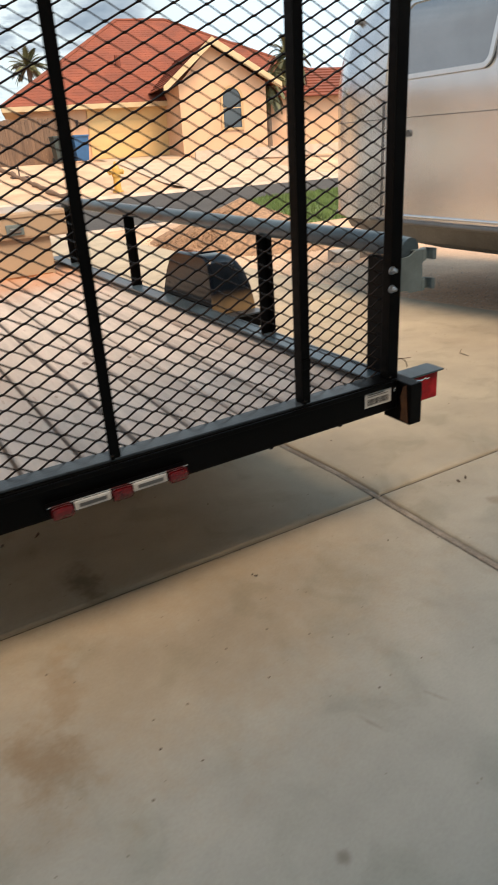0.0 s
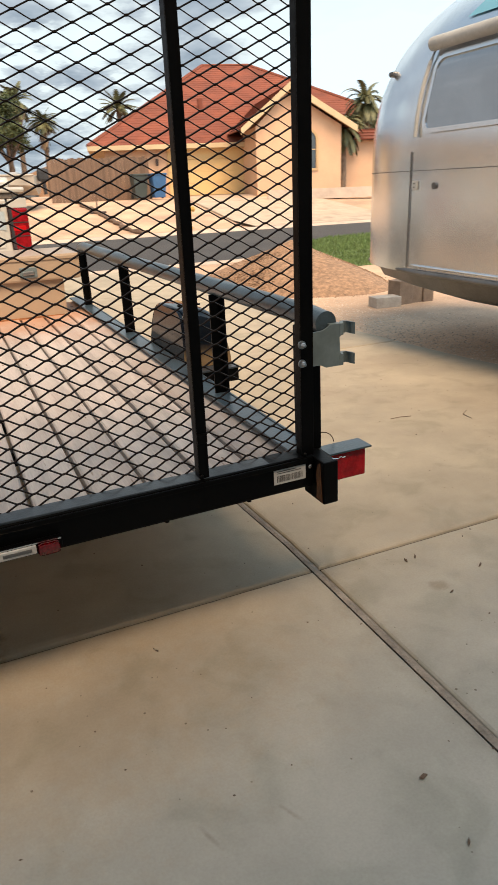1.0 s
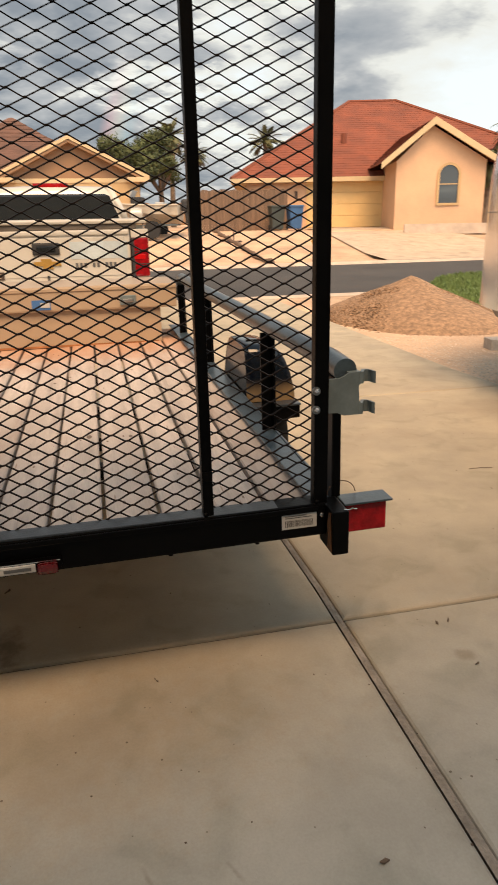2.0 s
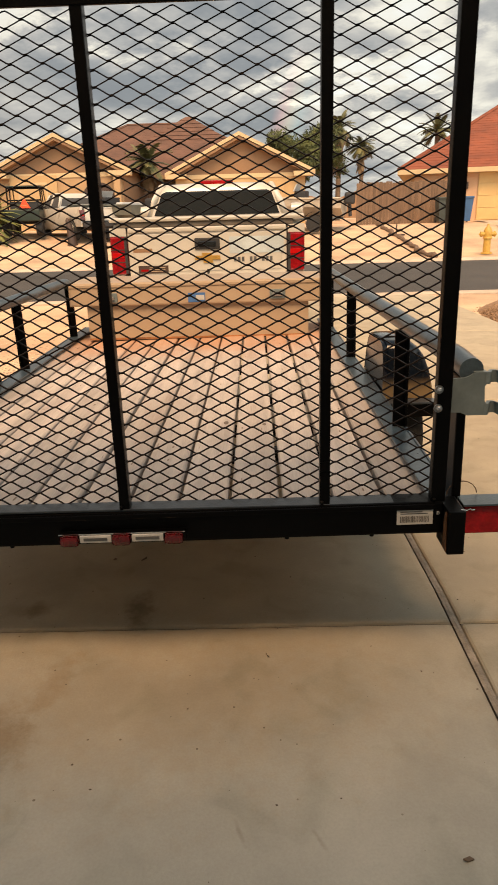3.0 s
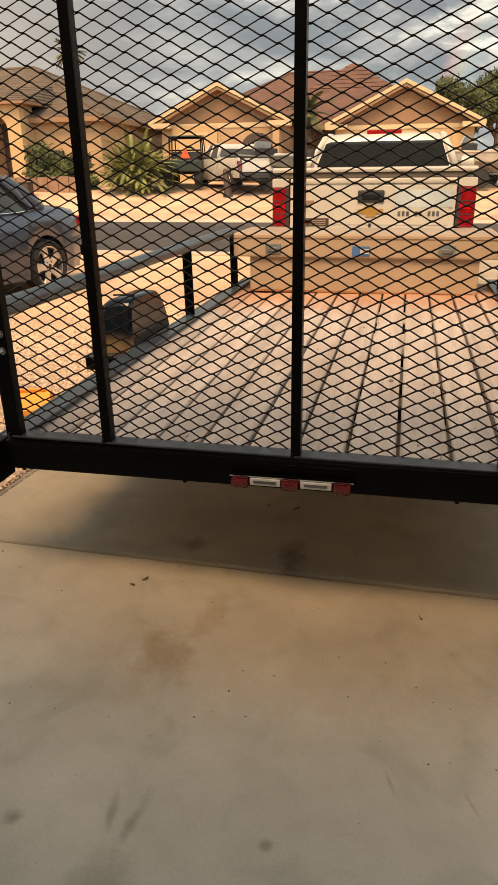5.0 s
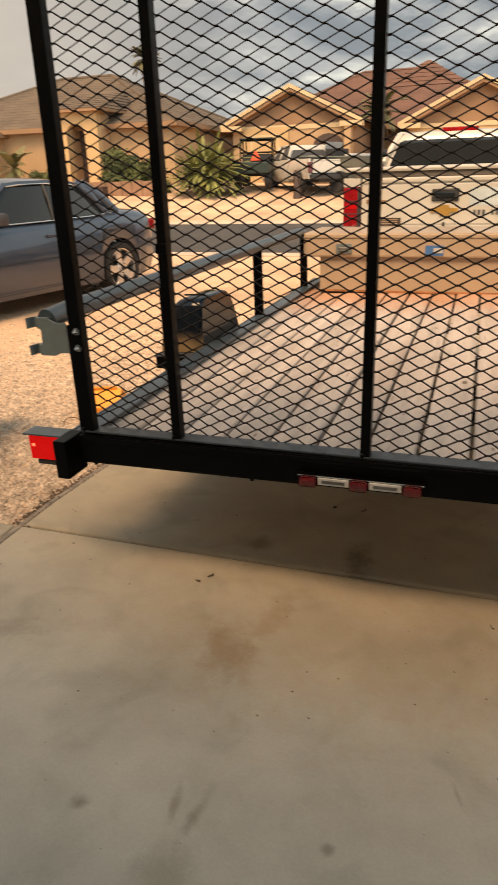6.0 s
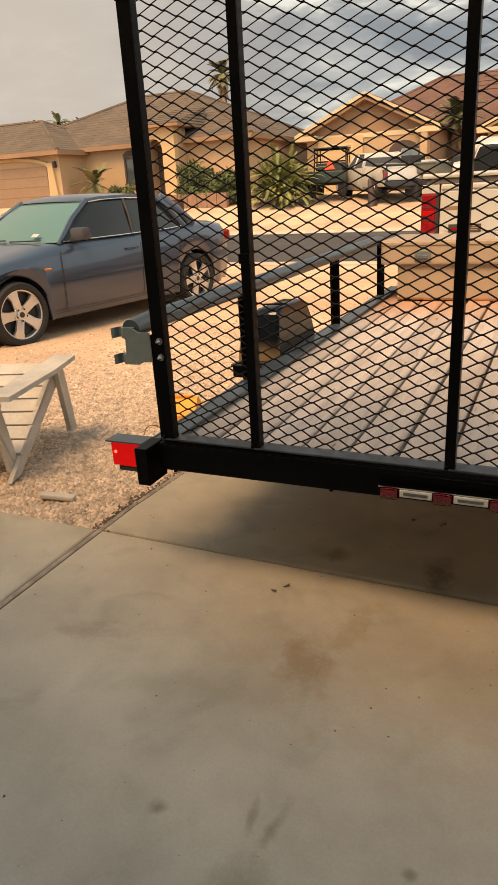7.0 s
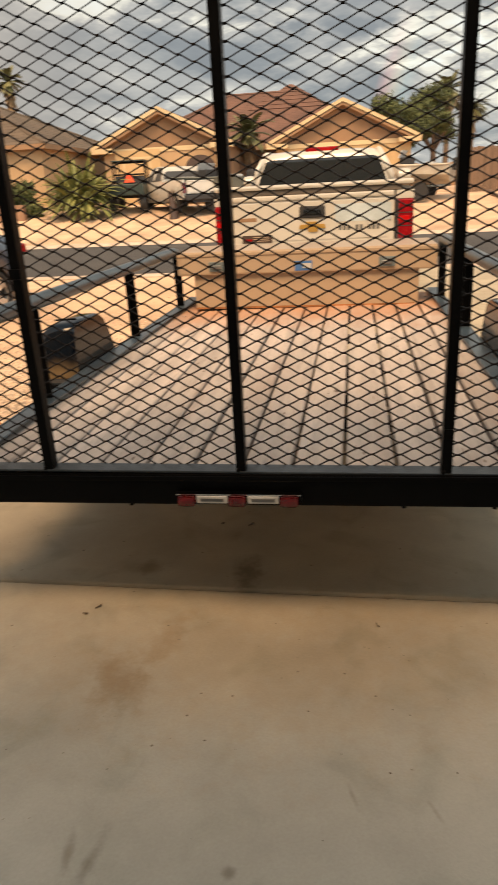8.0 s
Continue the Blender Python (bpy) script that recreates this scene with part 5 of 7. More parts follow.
def build_pickup(name, at, turn, label, mat_, detail=True, drop=0.0):
    """A full-size pickup seen from behind: the bed and tailgate towards -y."""
    t = thing(name, at, label, "pickup truck", turn=turn)
    r, ax = 0.37, (0.98, 4.15)
    glazing = M_GLASS_DARK if detail else M_INK
    hw = 0.955
    # bed sides with wheel arches
    for s in (-1, 1):
        bm = B()
        secs = []
        for y in sorted(set(list(np.linspace(0.05, 2.02, 24)) + [ax[0] + d for d in np.linspace(-0.46, 0.46, 21)])):
            zb = arch_z(y, ax, 0.45, r, 0.50)
            secs.append([(s * x, y, z) for x, z in ((hw - 0.16, zb), (hw - 0.02, zb), (hw + 0.005, zb + 0.03), (hw + 0.02, 0.90), (hw - 0.005, 1.12), (hw - 0.03, 1.195), (hw - 0.09, 1.205), (hw - 0.10, 1.18), (hw - 0.11, 0.70))])
        loft(bm, secs)
        bm.faces.new([bm.verts.new(Vector(p)) for p in secs[0]])
        part("bed_side", bm, mat_, t, smooth=True, autosmooth=40)
        # tail lamp: tall, in three cells
        bm = B()
        a, b = sorted((s * (hw - 0.155), s * (hw + 0.012)))
        box(bm, a, b, -0.012, 0.10, 0.72, 1.085, 0.018)
        tl = part("tail_lamp", bm, M_REDGLOW if detail else M_DARKRED, t, "tall red tail lamp")
        for z0, z1, mt in ((0.885, 0.93, M_REDLIT),):
            bm = B()
            box(bm, a + 0.02, b - 0.035, -0.017, -0.008, z0, z1, 0.006)
            part("reverse_lens", bm, mt, tl)
        if detail:
            bm = B()
            box(bm, a, b, -0.006, 0.06, 1.084, 1.165, 0.008)
            part("bed_corner", bm, mat_, t)
            bm = B()
            box(bm, *sorted((s * (hw - 0.158), s * (hw - 0.128))), -0.0165, -0.010, 0.725, 1.08, 0.003)
            part("lamp_edge", bm, M_BLACKPL, tl)
        for z in (0.835, 0.955):
            bm = B()
            box(bm, a + 0.004, b - 0.004, -0.015, -0.010, z, z + 0.008)
            part("lens_rib", bm, M_BLACKPL, tl)
        for y in ax:
            wheel(t, s * (hw - 0.11), y, r, 0.25, 6, M_ALLOY, s, drop)
    bm = B()
    box(bm, -hw + 0.165, hw - 0.165, -0.005, 0.06, 0.70, 1.15, 0.015)
    box(bm, -hw + 0.17, hw - 0.17, -0.020, 0.03, 1.115, 1.165, 0.015)
    tg = part("tailgate", bm, mat_, t)
    bm = B()
    # soft crease panel on the tailgate
    box(bm, -hw + 0.22, hw - 0.22, -0.012, -0.003, 0.74, 1.10, 0.006)
    part("tailgate_panel", bm, mat_, tg)
    if detail:
        bm = B()
        box(bm, -hw + 0.10, hw - 0.10, -0.010, 2.03, 1.166, 1.216, 0.008)
        part("bed_rail_seal", bm, M_SEAL, t, "dark seal under the bed cover")
        bm = B()
        box(bm, -hw - 0.005, hw + 0.005, -0.035, 2.04, 1.217, 1.262, 0.018)
        part("bed_cover", bm, mat_, t, "white flat bed cover")
    if detail:
        bm = B()
        box(bm, -0.125, 0.125, -0.026, -0.012, 0.945, 1.055, 0.012)
        h = part("gate_handle", bm, M_BLACKPL, tg, "black tailgate handle")
        bm = B()
        box(bm, -0.085, 0.085, -0.033, -0.026, 0.975, 1.025, 0.008)
        part("handle_pull", bm, glazing, h)
        bm = B()
        prism(bm, [(-0.13, 0.845), (-0.04, 0.845), (-0.045, 0.815), (0.055, 0.815), (0.05, 0.845), (0.13, 0.845), (0.12, 0.885), (0.045, 0.885), (0.04, 0.91), (-0.06, 0.91), (-0.05, 0.885), (-0.12, 0.885)], "y", -0.022, -0.012)
        part("badge", bm, M_GOLD, tg, "gold badge shape")
        bm = B()
        box(bm, 0.22, 0.76, -0.0145, -0.0122, 0.90, 1.06)
        part("sign", bm, M_PALEBLUE, tg, "faded pale blue sign")
        rng = random.Random(2)
        x = 0.26
        for k in range(10):
            w = 0.026
            if k not in (3, 6):
                bm = B()
                box(bm, x, x + w, -0.0145, -0.0122, 0.820, 0.865)
                part("bar", bm, M_ALU_DARK, tg)
            x += 0.040
        bm = B()
        box(bm, -0.70, -0.40, -0.0145, -0.0122, 0.725, 0.80)
        ns = part("badge_strip", bm, M_DARKWOOD, tg, "dark nameplate strip")
        bm = B()
        box(bm, -0.675, -0.60, -0.0165, -0.0146, 0.745, 0.765)
        part("badge_letters", bm, M_REDLENS, ns)
        for z in (0.742, 0.760, 0.778):
            bm = B()
            box(bm, -0.59, -0.43, -0.0165, -0.0146, z, z + 0.006)
            part("badge_line", bm, M_BOXTAN, ns)
        bm = B()
        box(bm, -0.74, -0.55, -0.0145, -0.0122, 0.93, 0.965)
        part("faded_mark", bm, M_STUCCO_BROWN, tg)
        bm = B()
        box(bm, -0.012, 0.012, -0.02, -0.012, 0.705, 0.755, 0.004)
        part("lock", bm, M_BLACKPL, tg)
    bm = B()
    box(bm, -hw + 0.03, hw - 0.03, -0.16, 0.0, 0.48, 0.66, 0.03)
    part("rear_bumper", bm, M_TRIM if detail else M_BLACKPL, t, "chrome rear bumper" if detail else "black rear bumper")
    bm = B()
    box(bm, -hw + 0.11, hw - 0.11, 0.03, 2.0, 0.60, 0.70)
    box(bm, -0.55, 0.55, 0.0, 5.0, 0.38, 0.55)
    part("chassis", bm, M_BLACKPL, t)
    # cab lower body and nose
    top = [(2.04, 1.24), (3.65, 1.22), (3.75, 1.17), (5.05, 1.08), (5.18, 0.95), (5.22, 0.62)]
    half = [(2.04, hw - 0.01), (4.6, hw), (5.0, hw - 0.06), (5.22, hw - 0.22)]
    for s in (-1, 1):
        bm = B()
        secs = []
        for y in sorted(set(list(np.linspace(2.05, 5.22, 30)) + [ax[1] + d for d in np.linspace(-0.46, 0.46, 21)])):
            zb = arch_z(y, ax, 0.45, r, 0.42)
            zt, h = interp(y, top), interp(y, half)
            zb = min(zb, zt - 0.1)
            secs.append([(s * x, y, z) for x, z in ((h - 0.16, zb), (h - 0.02, zb), (h + 0.01, zb + 0.04), (h + 0.02, (zb + zt) / 2 + 0.05), (h - 0.02, zt - 0.03), (h - 0.08, zt), (0.0, zt + (0.02 if y > 3.7 else 0)))])
        loft(bm, secs)
        loft(bm, [secs[0], [(0.0, 2.05, p[2]) for p in secs[0]]])
        loft(bm, [secs[-1], [(0.0, 5.225, p[2]) for p in secs[-1]]])
        part("cab_side", bm, mat_, t, smooth=True, autosmooth=40)
    # cab top: rear wall with its window, roof, glass
    zb, zr = 1.24, 1.66 if detail else 1.74
    bm = B()
    rows = []
    for y, h, z in ((2.10, 0.86, zb), (2.135, 0.80, zb + 0.20), (2.16, 0.735, zr - 0.09), (2.20, 0.70, zr - 0.03), (2.38, 0.68, zr), (3.0, 0.68, zr + 0.012), (3.30, 0.66, zr - 0.02), (3.36, 0.64, zr - 0.05)):
        rows.append([(-h, y, z - 0.03), (-h * 0.93, y, z), (-h * 0.5, y, z + 0.012), (0, y, z + 0.016), (h * 0.5, y, z + 0.012), (h * 0.93, y, z), (h, y, z - 0.03)])
    loft(bm, rows)
    part("cab_shell", bm, mat_, t, smooth=True, autosmooth=50)
    bm = B()
    prism(bm, [(-0.80, 0.02), (0.80, 0.02), (0.70, 0.285), (0.64, 0.31), (-0.64, 0.31), (-0.70, 0.285)], "y", -0.006, 0.0, Matrix.Translation((0, 2.082, zb + 0.02)) @ Matrix.Rotation(radians(-10), 4, "X"))
    part("rear_window", bm, glazing, t, "dark tinted rear window")
    for s in (-1, 1):
        bm = B()
        loft(bm, [[(s * 0.90, y, 1.235) for y in (2.12, 2.7, 3.2, 3.72)], [(s * 0.80, y, 1.45) for y in (2.18, 2.7, 3.15, 3.5)], [(s * 0.695, y, zr - 0.04) for y in (2.30, 2.7, 3.1, 3.32)]])
        part("side_window", bm, glazing, t, smooth=True)
        for pts in ([(s * 0.88, 2.12, 1.24), (s * 0.80, 2.15, 1.45), (s * 0.70, 2.22, zr - 0.03)], [(s * 0.905, 2.9, 1.24), (s * 0.81, 2.88, 1.45), (s * 0.70, 2.86, zr - 0.03)], [(s * 0.89, 3.74, 1.2), (s * 0.80, 3.52, 1.45), (s * 0.68, 3.33, zr - 0.03)]):
            bm = B()
            tube(bm, pts, 0.045, 8)
            part("pillar", bm, mat_, t, smooth=True)
        bm = B()
        tube(bm, [(s * 0.70, 2.25, zr - 0.02), (s * 0.70, 2.8, zr), (s * 0.68, 3.33, zr - 0.03)], 0.03, 8)
        part("roof_gutter", bm, mat_, t, smooth=True)
        bm = B()
        lathe(bm, [(0.03, -0.10), (0.09, -0.08), (0.10, 0.0), (0.09, 0.08), (0.03, 0.10)], 12, Matrix.Translation((s * 1.10, 3.45, 1.33)), "x")
        box(bm, *sorted((s * 0.9, s * 1.02)), 3.42, 3.47, 1.25, 1.29, 0.005)
        part("door_mirror", bm, mat_ if detail else M_BLACKPL, t, smooth=True, autosmooth=50)
    bm = B()
    loft(bm, [[(x * 0.86, 3.80, 1.20) for x in (-1, 0, 1)], [(x * 0.64, 3.35, zr - 0.04) for x in (-1, 0, 1)]])
    part("windscreen", bm, glazing, t)
    bm = B()
    box(bm, -0.78, 0.78, 2.2, 3.6, 0.9, 1.30, 0.05)
    for x in (-0.4, 0.4):
        box(bm, x - 0.24, x + 0.24, 2.45, 2.6, 1.2, 1.52, 0.05)
    part("cabin", bm, M_BLACKPL, t)
    if detail:
        bm = B()
        box(bm, -0.21, 0.21, 2.235, 2.32, zr - 0.035, zr + 0.038, 0.012)
        hl = part("roof_lamp", bm, M_REDLENS, t, "red third brake lamp on the cab roof")
    return t


def build_caravan():
    """The polished aluminium travel trailer: a rounded loft, nose end towards +y."""
    c = thing("travel_trailer", (CVX, CVY, 0.033), "polished aluminium travel trailer with riveted panels on blocks", "caravan")
    W, z0, z1 = 1.2, 0.46, 2.50
    # cross-section: straight wall, rolled roof
    def section(k, zlo, y, shrink):
        pts = []
        hw = W * k
        for a in range(0, 25):
            f = a / 24
            if f < 0.38:
                u = f / 0.38
                pts.append((-hw, y, zlo + (1.28 - zlo) * u))
            else:
                u = (f - 0.38) / 0.62 * (math.pi / 2)
                ztop = z1 - (1 - shrink) * (1.0)
                pts.append((-hw * math.cos(u) ** 0.95, y, 1.28 + (ztop - 1.28) * math.sin(u) ** 0.9))
        right = [(-x, yy, z) for x, yy, z in pts[:-1]][::-1]
        return pts + right
    def girth(d):
        e = d / 1.15
        return 1.0 if e >= 1 else 0.60 + 0.40 * math.sqrt(max(0.0, 1 - (1 - e) ** 2.4))
    bm = B()
    secs = []
    L = 5.6
    for d in [0, 0.05, 0.12, 0.22, 0.35, 0.5, 0.7, 0.9, 1.15, 1.5, 2.5, 3.5, 4.2, 4.6, 4.9, 5.15, 5.35, 5.48, 5.56, 5.6]:
        e = min(d, L - d) / 1.15
        k = girth(min(d, L - d))
        sh = 1.0 if e >= 1 else 0.46 + 0.54 * math.sqrt(max(0.0, 1 - (1 - e) ** 2))
        secs.append(section(k, z0, -d, sh))
    loft(bm, secs)
    for s in (secs[0], secs[-1]):
        bm.faces.new([bm.verts.new(Vector(p)) for p in s])
    bmesh.ops.remove_doubles(bm, verts=bm.verts[:], dist=0.001)
    part("shell", bm, M_ALU, c, smooth=True, autosmooth=60)
    xw = -W - 0.004
    # belt seam, panel seams with rivets
    bm = B()
    tube(bm, [(xw + 0.003, -y, 1.155) for y in np.linspace(4.5, 1.15, 12)] + [(-W * girth(d) - 0.001, -d, 1.155) for d in (0.9, 0.7, 0.5, 0.35, 0.22, 0.12, 0.05, 0.01)], 0.003, 6)
    tube(bm, [(xw + 0.003, -0.95, z) for z in np.linspace(0.5, 1.28, 6)], 0.0042, 6)
    tube(bm, [(xw + 0.003, -3.1, z) for z in np.linspace(0.5, 1.28, 6)], 0.005, 6)
    part("panel_seam", bm, M_ALU_DARK, c)
    bm = B()
    for y in np.arange(1.1, 4.5, 0.06):
        box(bm, xw - 0.001, xw + 0.004, -y - 0.003, -y + 0.003, 1.137, 1.142)
    for z in np.arange(0.5, 1.28, 0.05):
        box(bm, xw - 0.001, xw + 0.004, -0.974, -0.968, z, z + 0.005)
    part("rivets", bm, M_ALU, c)
    # bumper rail round the base
    bm = B()
    rail = [(xw - 0.02, -y, 0.47) for y in np.linspace(4.5, 1.1, 10)] + [(-1.10, -0.45, 0.47), (-0.95, -0.12, 0.47), (-0.72, 0.02, 0.47), (0, 0.04, 0.47)]
    tube(bm, rail, 0.018, 10)
    part("bumper_rail", bm, M_ALU_DARK, c, "dull aluminium rub rail", smooth=True)
    bm = B()
    tube(bm, [(p[0] + 0.012, p[1] - 0.01, 0.515) for p in rail], 0.008, 8)
    part("trim_bead", bm, M_ALU, c, smooth=True)
    bm = B()
    secs2 = []
    for d in (0.12, 0.35, 0.8, 1.3, 2.5, 4.4):
        h = min(1.0, 0.72 + d * 0.25) * W
        secs2.append([(-h, -d, 0.47), (-h + 0.10, -d, 0.33), (-h + 0.32, -d, 0.26), (h - 0.32, -d, 0.26), (h - 0.10, -d, 0.33), (h, -d, 0.47)])
    loft(bm, secs2, cap=True)
    part("belly_pan", bm, M_ALU_DARK, c, "weathered belly pan")
    # window with rounded frame
    def rounded(y0, y1, za, zb_, r_, n=5):
        pts = []
        for cy, cz, a0 in ((y1 - r_, zb_ - r_, 0), (y0 + r_, zb_ - r_, 90), (y0 + r_, za + r_, 180), (y1 - r_, za + r_, 270)):
            for k in range(n + 1):
                t = radians(a0 + 90 * k / n)
                pts.append((cy + r_ * math.cos(t), cz + r_ * math.sin(t)))
        return pts
    def lean(p, o):
        y, z = p
        u = math.asin(min(1.0, max(0.0, (z - 1.28) / (z1 - 1.28)) ** (1 / 0.9)))
        return (-W * math.cos(u) ** 0.95 - o, y, z)
    for wy0, wy1 in ((-1.90, -1.065), (-4.1, -2.5)):
        bm = B()
        o_, i_ = rounded(wy0, wy1, 1.385, 1.86, 0.075), rounded(wy0 + 0.028, wy1 - 0.028, 1.413, 1.832, 0.055)
        n = len(o_)
        A = [bm.verts.new(lean(p, 0.006)) for p in o_]
        Bv = [bm.verts.new(lean(p, 0.022)) for p in o_]
        C = [bm.verts.new(lean(p, 0.022)) for p in i_]
        D = [bm.verts.new(lean(p, 0.004)) for p in i_]
        for q in range(n):
            for X, Y in ((A, Bv), (Bv, C), (C, D)):
                bm.faces.new((X[q], X[(q + 1) % n], Y[(q + 1) % n], Y[q]))
        wf = part("window_frame", bm, M_ALU, c, "rounded aluminium window frame")
        bm = B()
        # the pane follows the curve of the wall, with rounded corners
        rows = []
        a0, a1, rr = wy0 + 0.028, wy1 - 0.028, 0.055
        for z in [1.413 + rr * (1 - math.cos(t)) for t in np.linspace(0, math.pi / 2, 5)] + list(np.linspace(1.53, 1.72, 6)) + [1.832 - rr * (1 - math.cos(t)) for t in np.linspace(math.pi / 2, 0, 5)]:
            e = max(0.0, 1.413 + rr - z, z - 1.832 + rr)
            ins = rr - math.sqrt(max(0.0, rr * rr - e * e))
            rows.append([lean((y, z), 0.012) for y in np.linspace(a0 + ins, a1 - ins, 4)])
        loft(bm, rows)
        part("pane", bm, M_RVGLASS, wf, "greyish window pane", smooth=True)
    # awning: rolled tube and arm
    bm = B()
    tube(bm, [(xw + 0.10, -1.0, 1.93), (xw + 0.10, -4.4, 1.93)], 0.043, 14)
    part("awning_roll", bm, M_AWNING, c, "rolled off-white awning", smooth=True, autosmooth=50)
    bm = B()
    tube(bm, [lean((-1.0, z), 0.016) for z in np.linspace(1.93, 1.37, 6)], 0.014, 6)
    part("awning_arm", bm, M_AWNING, c)
    # corner glass high on the end, sky reflection painted blue; marker lamp, outlet, vent
    bm = B()
    loft(bm, [[lean((y, z), 0.010) for y in np.linspace(-1.17 - (z - 2.05) * 0.8, -2.6, 5)] for z in (2.055, 2.10, 2.15, 2.20)])
    part("roof_window", bm, M_SKYGLASS, c, "roof window with the sky's reflection painted blue")
    bm = B()
    box(bm, -1.055, -0.98, -0.50, -0.44, 1.81, 1.845, 0.012)
    part("marker_lamp", bm, M_ALU_DARK, c, "small dull grey marker lamp")
    bm = B()
    box(bm, xw - 0.010, xw + 0.003, -1.04, -0.985, 1.03, 1.09, 0.004)
    ou = part("outlet", bm, M_WHITE_STICKER, c, "small white outlet plate")
    for dz in (1.045, 1.068):
        bm = B()
        box(bm, xw - 0.013, xw - 0.009, -1.02, -1.008, dz, dz + 0.008)
        part("socket", bm, M_INK, ou)
    bm = B()
    lathe(bm, [(0.022, -0.008), (0.022, 0.004)], 14, Matrix.Translation((xw, -1.22, 1.055)), "x")
    part("vent_cap", bm, M_ALU_DARK, c, smooth=True, autosmooth=40)
    bm = B()
    box(bm, xw - 0.015, xw + 0.003, -2.46, -2.16, 0.58, 0.79, 0.02)
    hp = part("hatch", bm, M_ALU_DARK, c, "grey access hatch")
    bm = B()
    box(bm, xw - 0.020, xw - 0.012, -2.425, -2.195, 0.615, 0.755, 0.006)
    part("hatch_door", bm, M_ALU, hp)
    bm = B()
    prism(bm, [(-2.07, 1.225), (-1.98, 1.225), (-2.0, 1.20), (-2.025, 1.185), (-2.05, 1.20)], "x", xw - 0.012, xw + 0.002)
    part("bracket", bm, M_ALU_DARK, c)
    return c


def build_blocks():
    for x, y, w, d, h, turn, mat_, label in ((4.52, 4.88, 0.31, 0.20, 0.12, -8, M_BLOCK, "pale concrete block lying flat beside the travel trailer"),
                                             (4.78, 4.95, 0.20, 0.20, 0.27, 6, M_BLOCKDARK, "dark brown concrete block standing under the travel trailer"),
                                             (4.965, 4.98, 0.15, 0.20, 0.20, 2, M_BLOCKDARK, "brown concrete block under the travel trailer"),
                                             (5.12, 4.96, 0.14, 0.20, 0.18, -3, M_BLOCKDARK, "brown concrete block under the travel trailer")):
        bm = B()
        box(bm, -w / 2, w / 2, -d / 2, d / 2, 0.0, h, 0.008)
        ob = part("concrete_block", bm, mat_)
        ob.matrix_basis = pose(x, y, ground_z(x, y) - 0.035, 0, 0, turn)
        tagged(ob, label, "block", "blocks under the travel trailer")


CAR_AT, CAR_TURN = (-5.165, 5.01, -0.205), -11.3
CVX, CVY = 4.364, 3.695


# ---- houses ----
def course_face(bm, a, b, c, d, n, lift):
    """A roof face a-b (eave) to d-c (ridge), laid in n overlapping courses."""
    a, b, c, d = (Vector(p) for p in (a, b, c, d))
    nor = (b - a).cross(d - a).normalized()
    if nor.z < 0:
        nor = -nor
    for i in range(n):
        v0, v1 = i / n, (i + 1) / n
        p0, p1 = a.lerp(d, v0), b.lerp(c, v0)
        q0, q1 = a.lerp(d, v1), b.lerp(c, v1)
        r0, r1, s0, s1 = (bm.verts.new(x) for x in (p0 + nor * lift, p1 + nor * lift, q0 + nor * 0.004, q1 + nor * 0.004))
        bm.faces.new((r0, r1, s1, s0))
        t0, t1 = bm.verts.new(p0 - nor * 0.002), bm.verts.new(p1 - nor * 0.002)
        bm.faces.new((t0, t1, r1, r0))


def hip_roof(parent, x0, x1, y0, y1, ze, zr, mat_, fascia, n=18, lift=0.012, ridge=None):
    run = min((y1 - y0) / 2, (x1 - x0) / 2)
    ym = (y0 + y1) / 2
    xa, xb = (x0 + run, x1 - run)
    if xb < xa:
        xa = xb = (x0 + x1) / 2
    if ridge:
        xa, xb = ridge
    A, Bp, C, D = (x0, y0, ze), (x1, y0, ze), (x1, y1, ze), (x0, y1, ze)
    L, R = (xa, ym, zr), (xb, ym, zr)
    bm = B()
    course_face(bm, A, Bp, R, L, n, lift)
    course_face(bm, C, D, L, R, n, lift)
    course_face(bm, Bp, C, R, R, n, lift)
    course_face(bm, D, A, L, L, n, lift)
    rf = tagged(part("roof", bm, mat_, parent), kind="stuff")
    bm = B()
    for p, q in ((A, L), (Bp, R), (C, R), (D, L), (L, R)):
        if (Vector(p) - Vector(q)).length > 0.1:
            tube(bm, [Vector(p) + Vector((0, 0, lift)), Vector(q) + Vector((0, 0, lift))], 0.09, 6)
    part("ridge_cap", bm, mat_, rf)
    bm = B()
    for (p, q) in ((A, Bp), (Bp, C), (C, D), (D, A)):
        p, q = Vector(p), Vector(q)
        d = (q - p).normalized()
        nrm = Vector((d.y, -d.x, 0))
        vs = [p, q, q + nrm * 0.03, p + nrm * 0.03]
        lo = [bm.verts.new(v - Vector((0, 0, 0.20))) for v in vs]
        hi = [bm.verts.new(v + Vector((0, 0, 0.0))) for v in vs]
        bm.faces.new(lo[::-1]); bm.faces.new(hi)
        for k in range(4):
            bm.faces.new((lo[k], lo[(k + 1) % 4], hi[(k + 1) % 4], hi[k]))
    part("fascia", bm, fascia, parent)
    bm = B()
    box(bm, x0 + 0.02, x1 - 0.02, y0 + 0.02, y1 - 0.02, ze - 0.20, ze - 0.16)
    part("soffit", bm, fascia, parent)
    return rf


